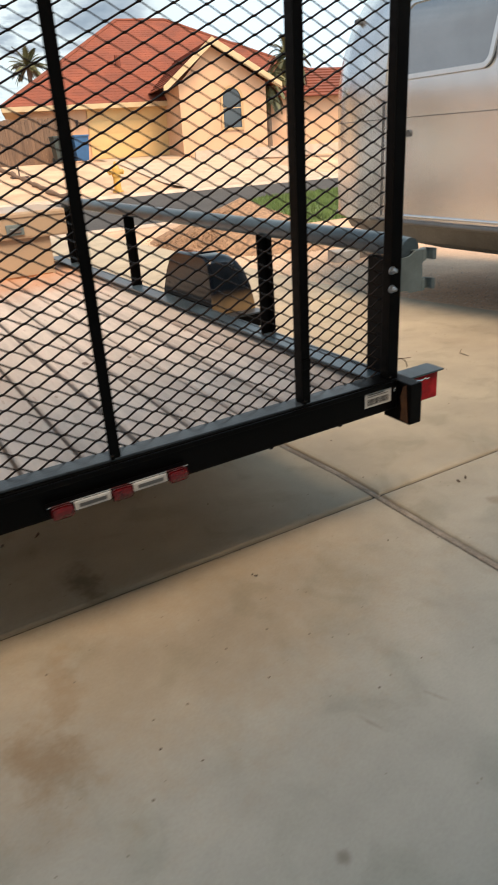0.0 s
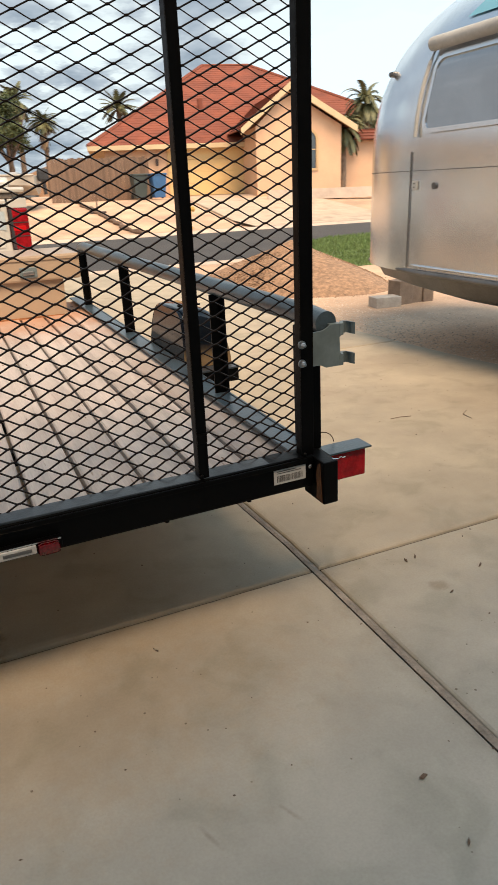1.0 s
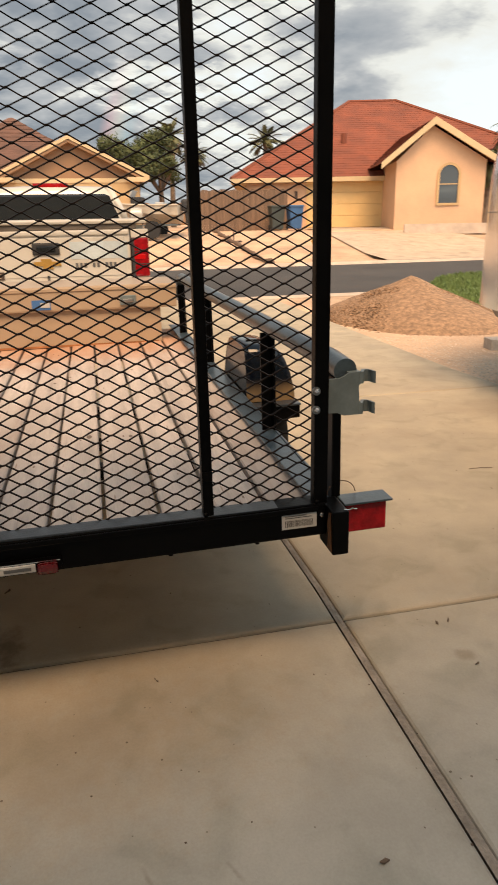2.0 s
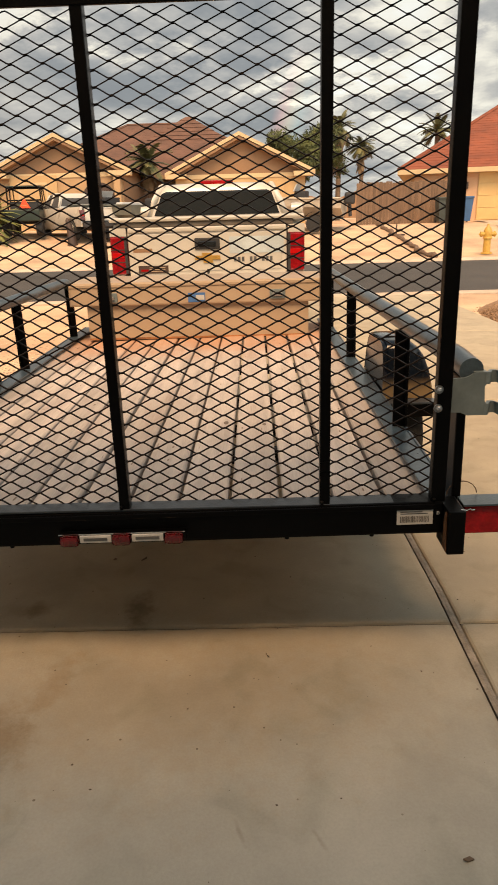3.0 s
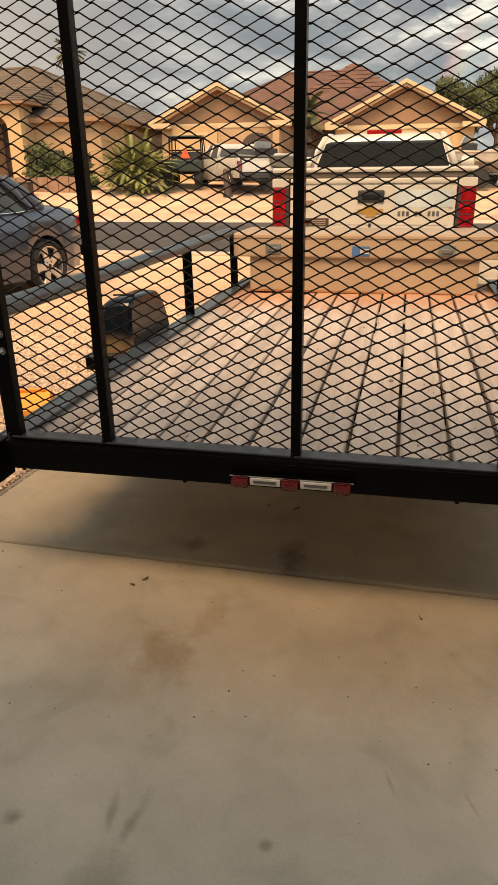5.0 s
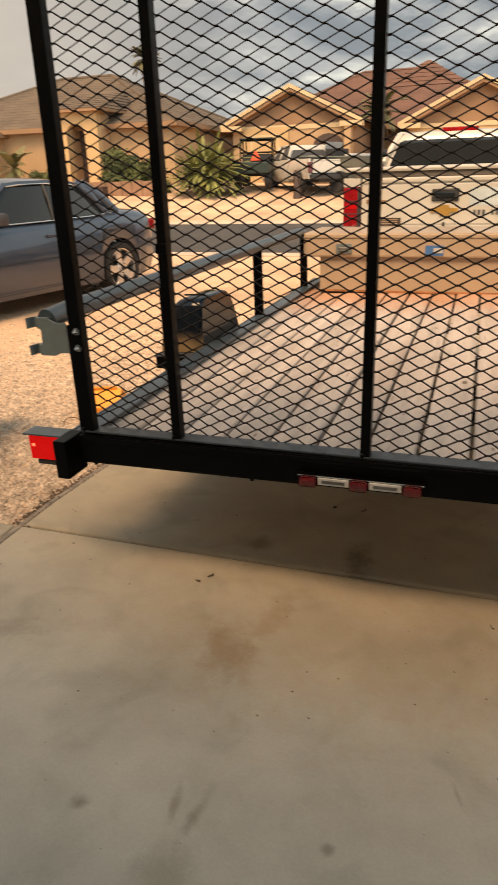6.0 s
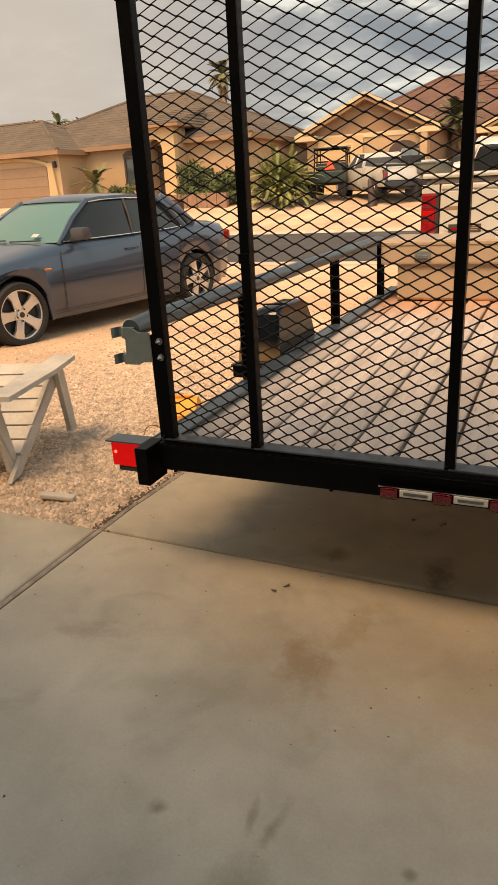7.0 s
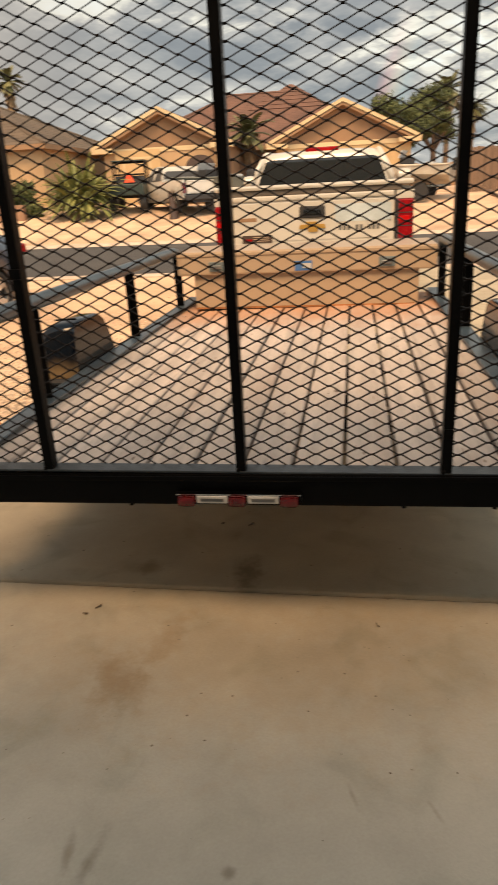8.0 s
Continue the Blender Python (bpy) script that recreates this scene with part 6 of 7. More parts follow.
def garage_door(parent, x0, x1, y, z0, z1, mat_, rows=4, cols=8):
    bm = B()
    box(bm, x0, x1, y - 0.02, y + 0.05, z0, z1)
    gd = part("garage_door", bm, mat_, parent)
    hh = (z1 - z0) / rows
    for j in range(rows):
        bm = B()
        box(bm, x0 + 0.02, x1 - 0.02, y - 0.045, y - 0.018, z0 + j * hh + 0.005, z0 + (j + 1) * hh - 0.005, 0.008)
        part("panel", bm, mat_, gd)
    return gd


def window(parent, x0, x1, y, z0, z1, arch=False, frame_mat=None):
    fm = frame_mat or M_TRIM_CREAM
    bm = B()
    w = 0.10
    if arch:
        cx, r = (x0 + x1) / 2, (x1 - x0) / 2
        outer = [(x0 - w, z0 - w), (x1 + w, z0 - w), (x1 + w, z1 - r)] + [(cx + (r + w) * math.cos(t), z1 - r + (r + w) * math.sin(t)) for t in np.linspace(0.1, math.pi - 0.1, 11)] + [(x0 - w, z1 - r)]
        inner = [(x0, z0), (x1, z0), (x1, z1 - r)] + [(cx + r * math.cos(t), z1 - r + r * math.sin(t)) for t in np.linspace(0.1, math.pi - 0.1, 11)] + [(x0, z1 - r)]
    else:
        outer = [(x0 - w, z0 - w), (x1 + w, z0 - w), (x1 + w, z1 + w), (x0 - w, z1 + w)]
        inner = [(x0, z0), (x1, z0), (x1, z1), (x0, z1)]
    n = len(outer)
    rings = []
    for poly, yy in ((outer, y), (outer, y - 0.06), (inner, y - 0.06), (inner, y + 0.02)):
        rings.append([bm.verts.new((p[0], yy, p[1])) for p in poly])
    for a, b in zip(rings, rings[1:]):
        for k in range(n):
            bm.faces.new((a[k], a[(k + 1) % n], b[(k + 1) % n], b[k]))
    wf = part("window", bm, fm, parent)
    bm = B()
    bm.faces.new([bm.verts.new((p[0], y - 0.01, p[1])) for p in inner])
    part("pane", bm, M_WINDOW, wf)
    bm = B()
    cx = (x0 + x1) / 2
    box(bm, x0, x1, y - 0.03, y - 0.012, (z0 + z1) / 2 - 0.02, (z0 + z1) / 2 + 0.02)
    part("glazing_bar", bm, fm, wf)


def wall_block(parent, x0, x1, y0, y1, z0, z1, mat_, name="wall"):
    bm = B()
    box(bm, x0, x1, y0, y1, z0, z1)
    return part(name, bm, mat_, parent)


def gable_house(name, label, x0, x1, y0, y1, zb, ze, zp, wall_mat, low_mat):
    """A house with its gable to the street, x0..x1 across the eaves."""
    h = thing(name, ((x0 + x1) / 2, y0, zb), label, "house")
    ox, oz = (x0 + x1) / 2, zb
    hw = (x1 - x0) / 2
    E, P = ze - zb, zp - zb
    D = y1 - y0
    over = 0.45
    wall = hw - over
    # wall: pentagon with the gable
    ew = E + (P - E) * (over / hw) - 0.12
    bm = B()
    prism(bm, [(-wall, -0.3), (wall, -0.3), (wall, ew), (0, P - 0.18), (-wall, ew)], "y", 0.5, D)
    part("wall", bm, wall_mat, h)
    bm = B()
    box(bm, -wall + 0.02, wall - 0.02, 0.44, 0.52, -0.3, E - 0.25)
    part("lower_wall", bm, low_mat, h)
    bm = B()
    box(bm, -wall - 0.02, wall + 0.02, 0.40, 0.52, E - 0.25, E - 0.05, 0.01)
    part("band_trim", bm, M_TRIM_CREAM, h)
    bm = B()
    course_face(bm, (-hw, 0, E), (-hw, D, E), (0, D, P), (0, 0, P), 12, 0.035)
    course_face(bm, (hw, D, E), (hw, 0, E), (0, 0, P), (0, D, P), 12, 0.035)
    tagged(part("roof", bm, M_ROOF_BROWN, h), kind="stuff")
    for s in (-1, 1):
        bm = B()
        prism(bm, [(s * hw, E - 0.13), (s * hw, E + 0.03), (0, P + 0.03), (0, P - 0.14)], "y", -0.03, 0.06)
        part("rake_board", bm, M_TRIM_CREAM, h, "cream rake board")
        bm = B()
        prism(bm, [(s * hw * 0.97, E - 0.26), (s * hw * 0.97, E - 0.14), (0, P - 0.16), (0, P - 0.28)], "y", 0.02, 0.5)
        part("soffit", bm, wall_mat, h)
        bm = B()
        box(bm, *sorted((s * (hw - 0.02), s * (wall - 0.6))), -0.02, 0.5, E - 0.24, E - 0.02, 0.01)
        part("eave_return", bm, M_TRIM_CREAM, h)
    return h, hw, E, P


def build_houses():
    # brown-tan gabled house opposite the trailer
    h, hw, E, P = gable_house("gabled_house", "tan stucco house with a cream-trimmed front gable and brown roof", -3.95, 3.42, 33.4, 46, 0.72, 3.28, 5.07, M_STUCCO_BROWN, M_STUCCO_CREAM)
    garage_door(h, -2.4, 2.2, 0.40, 0.0, 2.1, M_STUCCO_CREAM)
    bm = B()
    box(bm, 2.72, 2.84, 0.30, 0.40, 1.45, 1.75, 0.02)
    part("wall_lamp", bm, M_CLEARLENS, h, "wall lamp beside the garage")
    h, hw, E, P = gable_house("gabled_house", "tan stucco house with cream front gable and dark arched porch", -11.95, -5.2, 31.0, 42, 0.80, 3.38, 4.97, M_STUCCO_BROWN, M_STUCCO_TAN)
    window(h, -1.9, -0.7, 0.40, 0.75, 2.05)
    bm = B()
    box(bm, -2.35, -0.15, 0.36, 0.44, -0.2, 2.45)
    part("bay_surround", bm, M_STUCCO_CREAM, h)
    # the porch's shaded depth is only a flat dark panel on the wall
    bm = B()
    cx, r = 1.75, 0.72
    prism(bm, [(cx - r, 0.0), (cx + r, 0.0), (cx + r, 1.55)] + [(cx + r * math.cos(t), 1.55 + 0.55 * math.sin(t)) for t in np.linspace(0.1, math.pi - 0.1, 9)] + [(cx - r, 1.55)], "y", 0.38, 0.45)
    part("arched_porch", bm, M_DARKWOOD, h, "flat dark panel painting the shade of a porch arch")
    bm = B()
    box(bm, 2.55, 2.85, 0.0, 0.35, -0.2, 2.4, 0.02)
    part("porch_post", bm, M_STUCCO_TAN, h)
    # dark-roofed house standing behind between the two
    h = thing("house", (-5.8, 45, 0.8), "house with a large dark red-brown hip roof behind the gables", "house")
    wall_block(h, -7.5, 7.5, -5.5, 6, -0.2, 2.7, M_STUCCO_BROWN)
    hip_roof(h, -8.2, 8.8, -6.2, 6.6, 2.75, 6.15, M_ROOF_DARK, M_STUCCO_BROWN, 30, 0.007)
    bm = B()
    course_face(bm, (-0.3, -2.0, 5.0), (4.6, -2.0, 5.0), (2.2, 0.2, 6.55), (2.0, 0.2, 6.55), 6, 0.035)
    course_face(bm, (4.6, -2.0, 5.0), (4.6, 2.4, 5.0), (2.2, 0.2, 6.55), (2.2, 0.2, 6.55), 6, 0.035)
    course_face(bm, (-0.3, 2.4, 5.0), (-0.3, -2.0, 5.0), (2.0, 0.2, 6.55), (2.0, 0.2, 6.55), 6, 0.035)
    tagged(part("upper_roof", bm, M_ROOF_DARK, h), kind="stuff")

    # low tan hip-roofed house with garage and arched portico
    h = thing("hip_roof_house", (-21.35, 26, 1.0), "tan stucco house with brown hip roof, arched portico and garage", "house")
    wall_block(h, -14.5, -0.7, 0.0, 8.0, -0.3, 2.3, M_STUCCO_TAN)
    wall_block(h, -0.7, 8.3, 2.0, 14, -0.3, 2.48, M_STUCCO_TAN)
    hip_roof(h, -15, -0.35, -0.45, 7.6, 2.37, 4.1, M_ROOF_BROWN, M_STUCCO_BROWN, 14)
    hip_roof(h, -7.25, 8.65, 1.6, 14.4, 2.5, 5.3, M_ROOF_BROWN, M_STUCCO_BROWN, 18)
    garage_door(h, -6.2, -1.45, -0.02, -0.1, 1.72, M_GARAGE_TAN, 4)
    bm = B()
    # shallow arched head over the garage
    arc = [(-3.82 + 2.75 * math.cos(t), 1.62 + 0.55 * math.sin(t)) for t in np.linspace(0.0, math.pi, 15)]
    inn = [(-3.82 + 2.45 * math.cos(t), 1.62 + 0.40 * math.sin(t)) for t in np.linspace(math.pi, 0.0, 15)]
    prism(bm, arc + inn, "y", -0.12, 0.0)
    part("garage_arch", bm, M_STUCCO_CREAM, h, "cream arch over the garage door")
    for x in (-6.45, -1.20):
        bm = B()
        prism(bm, [(x - 0.24, -0.1), (x + 0.34, -0.1), (x + 0.14, 1.85), (x - 0.14, 1.85)], "y", -0.14, 0.0)
        part("pilaster", bm, M_STUCCO_CREAM, h)
    bm = B()
    box(bm, -0.98, -0.86, -0.16, 0.0, 1.62, 1.90, 0.02)
    part("wall_lamp", bm, M_BLACKPL, h)
    window(h, 1.75, 2.45, 2.0, 0.75, 1.85, False, M_DARKWOOD)
    bm = B()
    prism(bm, [(1.62, 1.98)] + [(2.1 + 0.48 * math.cos(t), 1.98 + 0.24 * math.sin(t)) for t in np.linspace(math.pi, 0, 9)], "y", 1.93, 2.0)
    part("fanlight", bm, M_DARKWOOD, h, "dark half-round fanlight")
    # arched entry portico under its own small tiled roof
    bm = B()
    pw0, pw1, cx, r = 3.3, 5.15, 4.03, 0.46
    outer = [(pw0, -0.3), (pw0, 3.05)] + [(pw0 + (pw1 - pw0) * f, 3.05 + 0.12 * math.sin(math.pi * f)) for f in np.linspace(0.1, 0.9, 7)] + [(pw1, 3.05), (pw1, -0.3)]
    hole = [(cx + r, -0.3), (cx + r, 2.08)] + [(cx + r * math.cos(t), 2.08 + r * math.sin(t)) for t in np.linspace(0.1, math.pi - 0.1, 9)] + [(cx - r, 2.08), (cx - r, -0.3)]
    prism(bm, outer + hole, "y", 0.9, 1.25)
    part("portico", bm, M_STUCCO_CREAM, h, "cream arched entry portico")
    bm = B()
    box(bm, pw0, pw0 + 0.3, 1.25, 2.0, -0.3, 3.0)
    box(bm, pw1 - 0.3, pw1, 1.25, 2.0, -0.3, 3.0)
    part("portico_side", bm, M_STUCCO_TAN, h)
    bm = B()
    course_face(bm, (pw0 - 0.35, 0.55, 3.10), (pw1 + 0.45, 0.55, 3.10), (pw1 - 0.1, 4.3, 4.05), (pw0 + 0.3, 4.3, 4.05), 7, 0.03)
    course_face(bm, (pw1 + 0.45, 0.55, 3.10), (pw1 + 0.45, 3.2, 3.10), (pw1 - 0.1, 4.3, 4.05), (pw1 - 0.1, 4.3, 4.05), 7, 0.03)
    course_face(bm, (pw0 - 0.35, 3.2, 3.10), (pw0 - 0.35, 0.55, 3.10), (pw0 + 0.3, 4.3, 4.05), (pw0 + 0.3, 4.3, 4.05), 7, 0.03)
    tagged(part("portico_roof", bm, M_ROOF_BROWN, h), kind="stuff")
    bm = B()
    box(bm, pw0 - 0.35, pw1 + 0.45, 0.56, 3.2, 2.98, 3.095)
    part("portico_eave", bm, M_STUCCO_BROWN, h)
    bm = B()
    box(bm, cx - 0.75, cx + 0.75, 1.95, 2.02, -0.1, 2.5)
    part("front_door", bm, M_DARKWOOD, h, "dark front door")
    # low retaining wall in front of the oleanders, and a dark service box
    bm = B()
    for k in range(7):
        box(bm, -15.7 + k * 0.46, -15.7 + k * 0.46 + 0.44, 24.35, 24.6, 0.30, 1.10 + 0.015 * (k % 3), 0.02)
    tagged(part("garden_wall", bm, M_RETAIN), "low reddish brown retaining wall below the oleander", "garden wall", kind="structure")
    t = thing("service_box", (-14.55, 23.5, ground_z(-14.55, 23.5) - 0.03), "dark brown utility box standing on the sandy yard", "utility box")
    bm = B()
    box(bm, -0.40, 0.40, -0.22, 0.22, 0.0, 0.46, 0.02)
    part("casing", bm, M_DARKWOOD, t)
    bm = B()
    box(bm, -0.42, 0.42, -0.24, 0.24, 0.46, 0.50, 0.015)
    part("lid", bm, M_DARKWOOD, t)

    # red-roofed house with a yellow double garage and a gabled wing
    h = thing("red_roof_house", (12.75, 29.77, 0.78), "peach stucco house with red tile roof and wide garage door", "house", turn=-14)
    wall_block(h, -5.2, 10.8, 0.45, 16.6, -0.3, 2.2, M_STUCCO_PEACH)
    hip_roof(h, -5.9, 11.5, -0.1, 17.3, 2.24, 6.66, M_ROOF_RED, M_TRIM_CREAM, 34, 0.012, (0.55, 3.2))
    garage_door(h, -2.35, 2.5, 0.42, 0.0, 2.1, M_GARAGE, 4)
    for x0, x1, nm in ((-3.3, -2.4, "wall_pier"), (2.55, 3.3, "wall_pier")):
        wall_block(h, x0, x1, 0.38, 0.5, -0.2, 2.15, M_STUCCO_PEACH, nm)
    bm = B()
    box(bm, -2.9, -2.78, 0.26, 0.38, 1.35, 1.65, 0.02)
    part("wall_lamp", bm, M_DARKWOOD, h)
    bm = B()
    box(bm, 2.85, 2.97, 0.26, 0.38, 1.35, 1.65, 0.02)
    part("wall_lamp", bm, M_DARKWOOD, h)
    bm = B()
    tube(bm, [(-0.3, 3.4, 3.9), (-0.3, 3.4, 4.45)], 0.14, 8)
    part("roof_vent", bm, M_ROOF_RED, h)
    # gabled wing
    gx0, gx1, gp, ge, gz = 0.75, 5.45, 2.7, 2.75, 4.26
    bm = B()
    prism(bm, [(gx0 + 0.5, -0.3), (gx1 - 0.4, -0.3), (gx1 - 0.4, ge - 0.1), (gp, gz - 0.25), (gx0 + 0.5, ge - 0.1)], "y", -2.8, 3.5)
    part("wing_wall", bm, M_STUCCO_PEACH, h)
    bm = B()
    course_face(bm, (gx0 - 0.2, -3.2, ge - 0.2), (gx0 - 0.2, 6, ge - 0.2), (gp, 6, gz), (gp, -3.2, gz), 12, 0.05)
    course_face(bm, (gx1 + 0.2, 6, ge - 0.2), (gx1 + 0.2, -3.2, ge - 0.2), (gp, -3.2, gz), (gp, 6, gz), 14, 0.05)
    tagged(part("wing_roof", bm, M_ROOF_RED, h), kind="stuff")
    for xe in (gx0 - 0.2, gx1 + 0.2):
        bm = B()
        prism(bm, [(xe, ge - 0.42), (xe, ge - 0.16), (gp, gz + 0.04), (gp, gz - 0.24)], "y", -3.24, -3.12)
        part("rake_board", bm, M_TRIM_CREAM, h)
    window(h, 3.1, 3.9, -2.8, 0.95, 2.47, True, M_STUCCO_CREAM)
    # small second gable behind, and a low garden wall
    wall_block(h, 5.5, 11.0, -1.2, 4, -0.3, 2.1, M_STUCCO_PEACH, "side_wall")
    bm = B()
    course_face(bm, (5.0, -1.7, 2.1), (11.5, -1.7, 2.1), (11.5, 2.5, 3.6), (5.0, 2.5, 3.6), 10, 0.05)
    tagged(part("side_roof", bm, M_ROOF_RED, h), kind="stuff")
    bm = B()
    box(bm, 1.5, 11.0, -3.9, -3.75, -0.3, 0.12)
    part("garden_kerb", bm, M_KERB, h)
    # its driveway
    bm = B()
    rows = []
    for f in np.linspace(0, 1, 6):
        y = 19.05 + (30.3 - 19.05) * f
        rows.append([(x, y, ground_z(x, y) + 0.012) for x in (9.6 + 0.6 * f, 12.5, 15.9 - 0.6 * f)])
    loft(bm, rows)
    tagged(part("driveway_opposite", bm, M_DRIVE_FAR), "tan concrete driveway to the red-roofed house", "driveway", kind="structure")

    # board fence between the houses
    bw = thing("board_fence", (4.9, 29.6, 0.85), "brown weathered wooden board fence between the houses", "fence")
    rng = random.Random(21)
    bm = B()
    for z in (0.35, 1.25):
        box(bm, 0.0, 4.4, 0.02, 0.06, z, z + 0.09)
    part("fence_rail", bm, M_FENCE, bw)
    for k in range(31):
        bm = B()
        x, top = k * 0.142, 1.62 + rng.uniform(-0.03, 0.03)
        box(bm, x + 0.004, x + 0.137, -0.012 + rng.uniform(-0.006, 0.006), 0.018, -0.2, top)
        part("board", bm, M_FENCE, bw)
    # the next street's houses and walls, far behind
    bm = B()
    rng = random.Random(31)
    x = -95.0
    while x < 95:
        w, hgt = rng.uniform(7, 16), rng.uniform(2.0, 3.4)
        prism(bm, [(x, 0.5), (x + w, 0.5), (x + w, 0.9 + hgt * 0.6), (x + w * 0.62, 0.9 + hgt), (x + w * 0.3, 0.9 + hgt), (x, 0.9 + hgt * 0.6)], "y", 74 + rng.uniform(0, 4), 82)
        x += w
    tagged(part("backdrop", bm, M_STUCCO_BROWN), "low brown roofs and walls of the next street", "backdrop", kind="structure")


# ---- plants ----
def leaf_cloud(rng, centre, radii, count, size, droop=0.3):
    """Small folded leaves through an uneven ellipsoid."""
    vs, fs = [], []
    for i in range(count):
        d = rng.normal(size=3)
        d /= np.linalg.norm(d)
        bump = 0.75 + 0.45 * noise.noise(Vector(d * 2.2) + Vector(centre))
        rr = bump * (rng.uniform(0.35, 1.0) ** 0.5)
        p = np.array(centre) + d * np.array(radii) * rr
        a = rng.normal(size=3)
        a /= np.linalg.norm(a)
        b = np.cross(a, d)
        b /= (np.linalg.norm(b) + 1e-6)
        s = size * rng.uniform(0.6, 1.5)
        k = len(vs)
        vs += [tuple(p - a * s), tuple(p + b * s * 0.35), tuple(p + a * s), tuple(p - b * s * 0.35)]
        fs.append((k, k + 1, k + 2, k + 3))
    return vs, fs


def mesh_from(name, vs, fs, mat_, parent=None):
    me = bpy.data.meshes.new(name)
    me.from_pydata(vs, [], fs)
    me.materials.append(mat_)
    ob = new(name, me)
    if parent:
        ob.parent = parent
    return ob


def build_bush(at, radii, count, size, label, seed, mat_=None):
    t = thing("shrub", at, label, "shrub")
    rng = np.random.default_rng(seed)
    vs, fs = [], []
    for k in range(11):
        c = (rng.uniform(-0.6, 0.6) * radii[0], rng.uniform(-0.5, 0.5) * radii[1], radii[2] * (0.3 + 0.95 * (k % 4) / 3) * rng.uniform(0.85, 1.1))
        v, f = leaf_cloud(rng, c, [r * rng.uniform(0.42, 0.62) for r in radii], count // 11, size)
        fs += [tuple(i + len(vs) for i in q) for q in f]
        vs += v
    mesh_from("crown", vs, fs, mat_ or M_LEAF, t)
    bm = B()
    for k in range(6):
        a = k * 1.05
        tube(bm, [(0.15 * math.cos(a), 0.15 * math.sin(a), 0), (radii[0] * 0.4 * math.cos(a), radii[1] * 0.4 * math.sin(a), radii[2] * 1.0)], [0.04, 0.015], 5)
    part("stem", bm, M_BARK, t)
    return t


def build_tree(at, height, crown_r, label, seed):
    t = thing("tree", at, label, "tree")
    rng = np.random.default_rng(seed)
    bm = B()
    tube(bm, [(0, 0, -0.1), (0.1, 0.05, height * 0.3), (0.0, 0.1, height * 0.6)], [0.25, 0.18, 0.08], 8)
    for k in range(7):
        a = k * 0.9 + rng.uniform(0, 0.4)
        tube(bm, [(0.05, 0.03, height * 0.35), (crown_r * 0.7 * math.cos(a), crown_r * 0.7 * math.sin(a), height * rng.uniform(0.6, 0.9))], [0.10, 0.03], 6)
    part("trunk", bm, M_BARK, t)
    vs, fs = [], []
    for k in range(9):
        a = rng.uniform(0, 6.28)
        rr = crown_r * rng.uniform(0.2, 0.75)
        c = (rr * math.cos(a), rr * math.sin(a), height * rng.uniform(0.55, 0.92))
        v, f = leaf_cloud(rng, c, [crown_r * 0.5, crown_r * 0.5, height * 0.16], 900, 0.11)
        fs += [tuple(i + len(vs) for i in q) for q in f]
        vs += v
    mesh_from("crown", vs, fs, M_LEAF, t)
    return t


def frond(vs, fs, base, az, elev, length, width, droop, n=9):
    """A feather leaf: pairs of narrow leaflets along a drooping rib."""
    p = np.array(base, float)
    d = np.array((math.cos(az) * math.cos(elev), math.sin(az) * math.cos(elev), math.sin(elev)))
    side = np.array((-math.sin(az), math.cos(az), 0.0))
    step = length / n
    for i in range(n):
        d = d + np.array((0, 0, -droop / n))
        d = d / np.linalg.norm(d)
        q = p + d * step
        w = width * math.sin(math.pi * (i + 0.6) / (n + 0.6)) ** 0.6
        for s in (-1, 1):
            tip = q + side * s * w + d * w * 0.5 - np.array((0, 0, w * 0.35))
            k = len(vs)
            vs += [tuple(p), tuple(q), tuple(tip)]
            fs.append((k, k + 1, k + 2))
            k = len(vs)
            m = (p + q) / 2
            vs += [tuple(m), tuple(q + d * step * 0.3), tuple(tip + d * w * 0.4 + side * s * w * 0.08)]
            fs.append((k, k + 1, k + 2))
        p = q


def build_palm(at, height, leaf, count, label, seed, skirt=True, trunk=0.16, hang=0.5, shag=0.0):
    t = thing("palm_tree", at, label, "palm")
    rng = np.random.default_rng(seed)
    bm = B()
    tube(bm, [(0, 0, -0.2), (0.06, 0.03, height * 0.5), (0.03, 0.0, height)], [trunk * 1.3, trunk, trunk * 0.85], 9)
    part("trunk", bm, M_BARK, t)
    vs, fs = [], []
    for i in range(count):
        frond(vs, fs, (0.03, 0, height), rng.uniform(0, 6.28), rng.uniform(-0.35 - 0.5 * shag, 1.35), leaf * rng.uniform(0.75, 1.15), leaf * (0.22 - 0.07 * shag), rng.uniform(0.8, 1.7) + shag, 9 + int(6 * shag))
    mesh_from("crown", vs, fs, M_PALMLEAF, t)
    if skirt:
        vs, fs = [], []
        for i in range(int(count * (0.4 + 0.9 * hang))):
            frond(vs, fs, (0.03, 0, height - rng.uniform(0.05, hang)), rng.uniform(0, 6.28), rng.uniform(-1.2, -0.5), leaf * rng.uniform(0.5, 0.8), leaf * 0.13, 1.4)
        mesh_from("dry_skirt", vs, fs, M_PALMDRY, t)
    return t


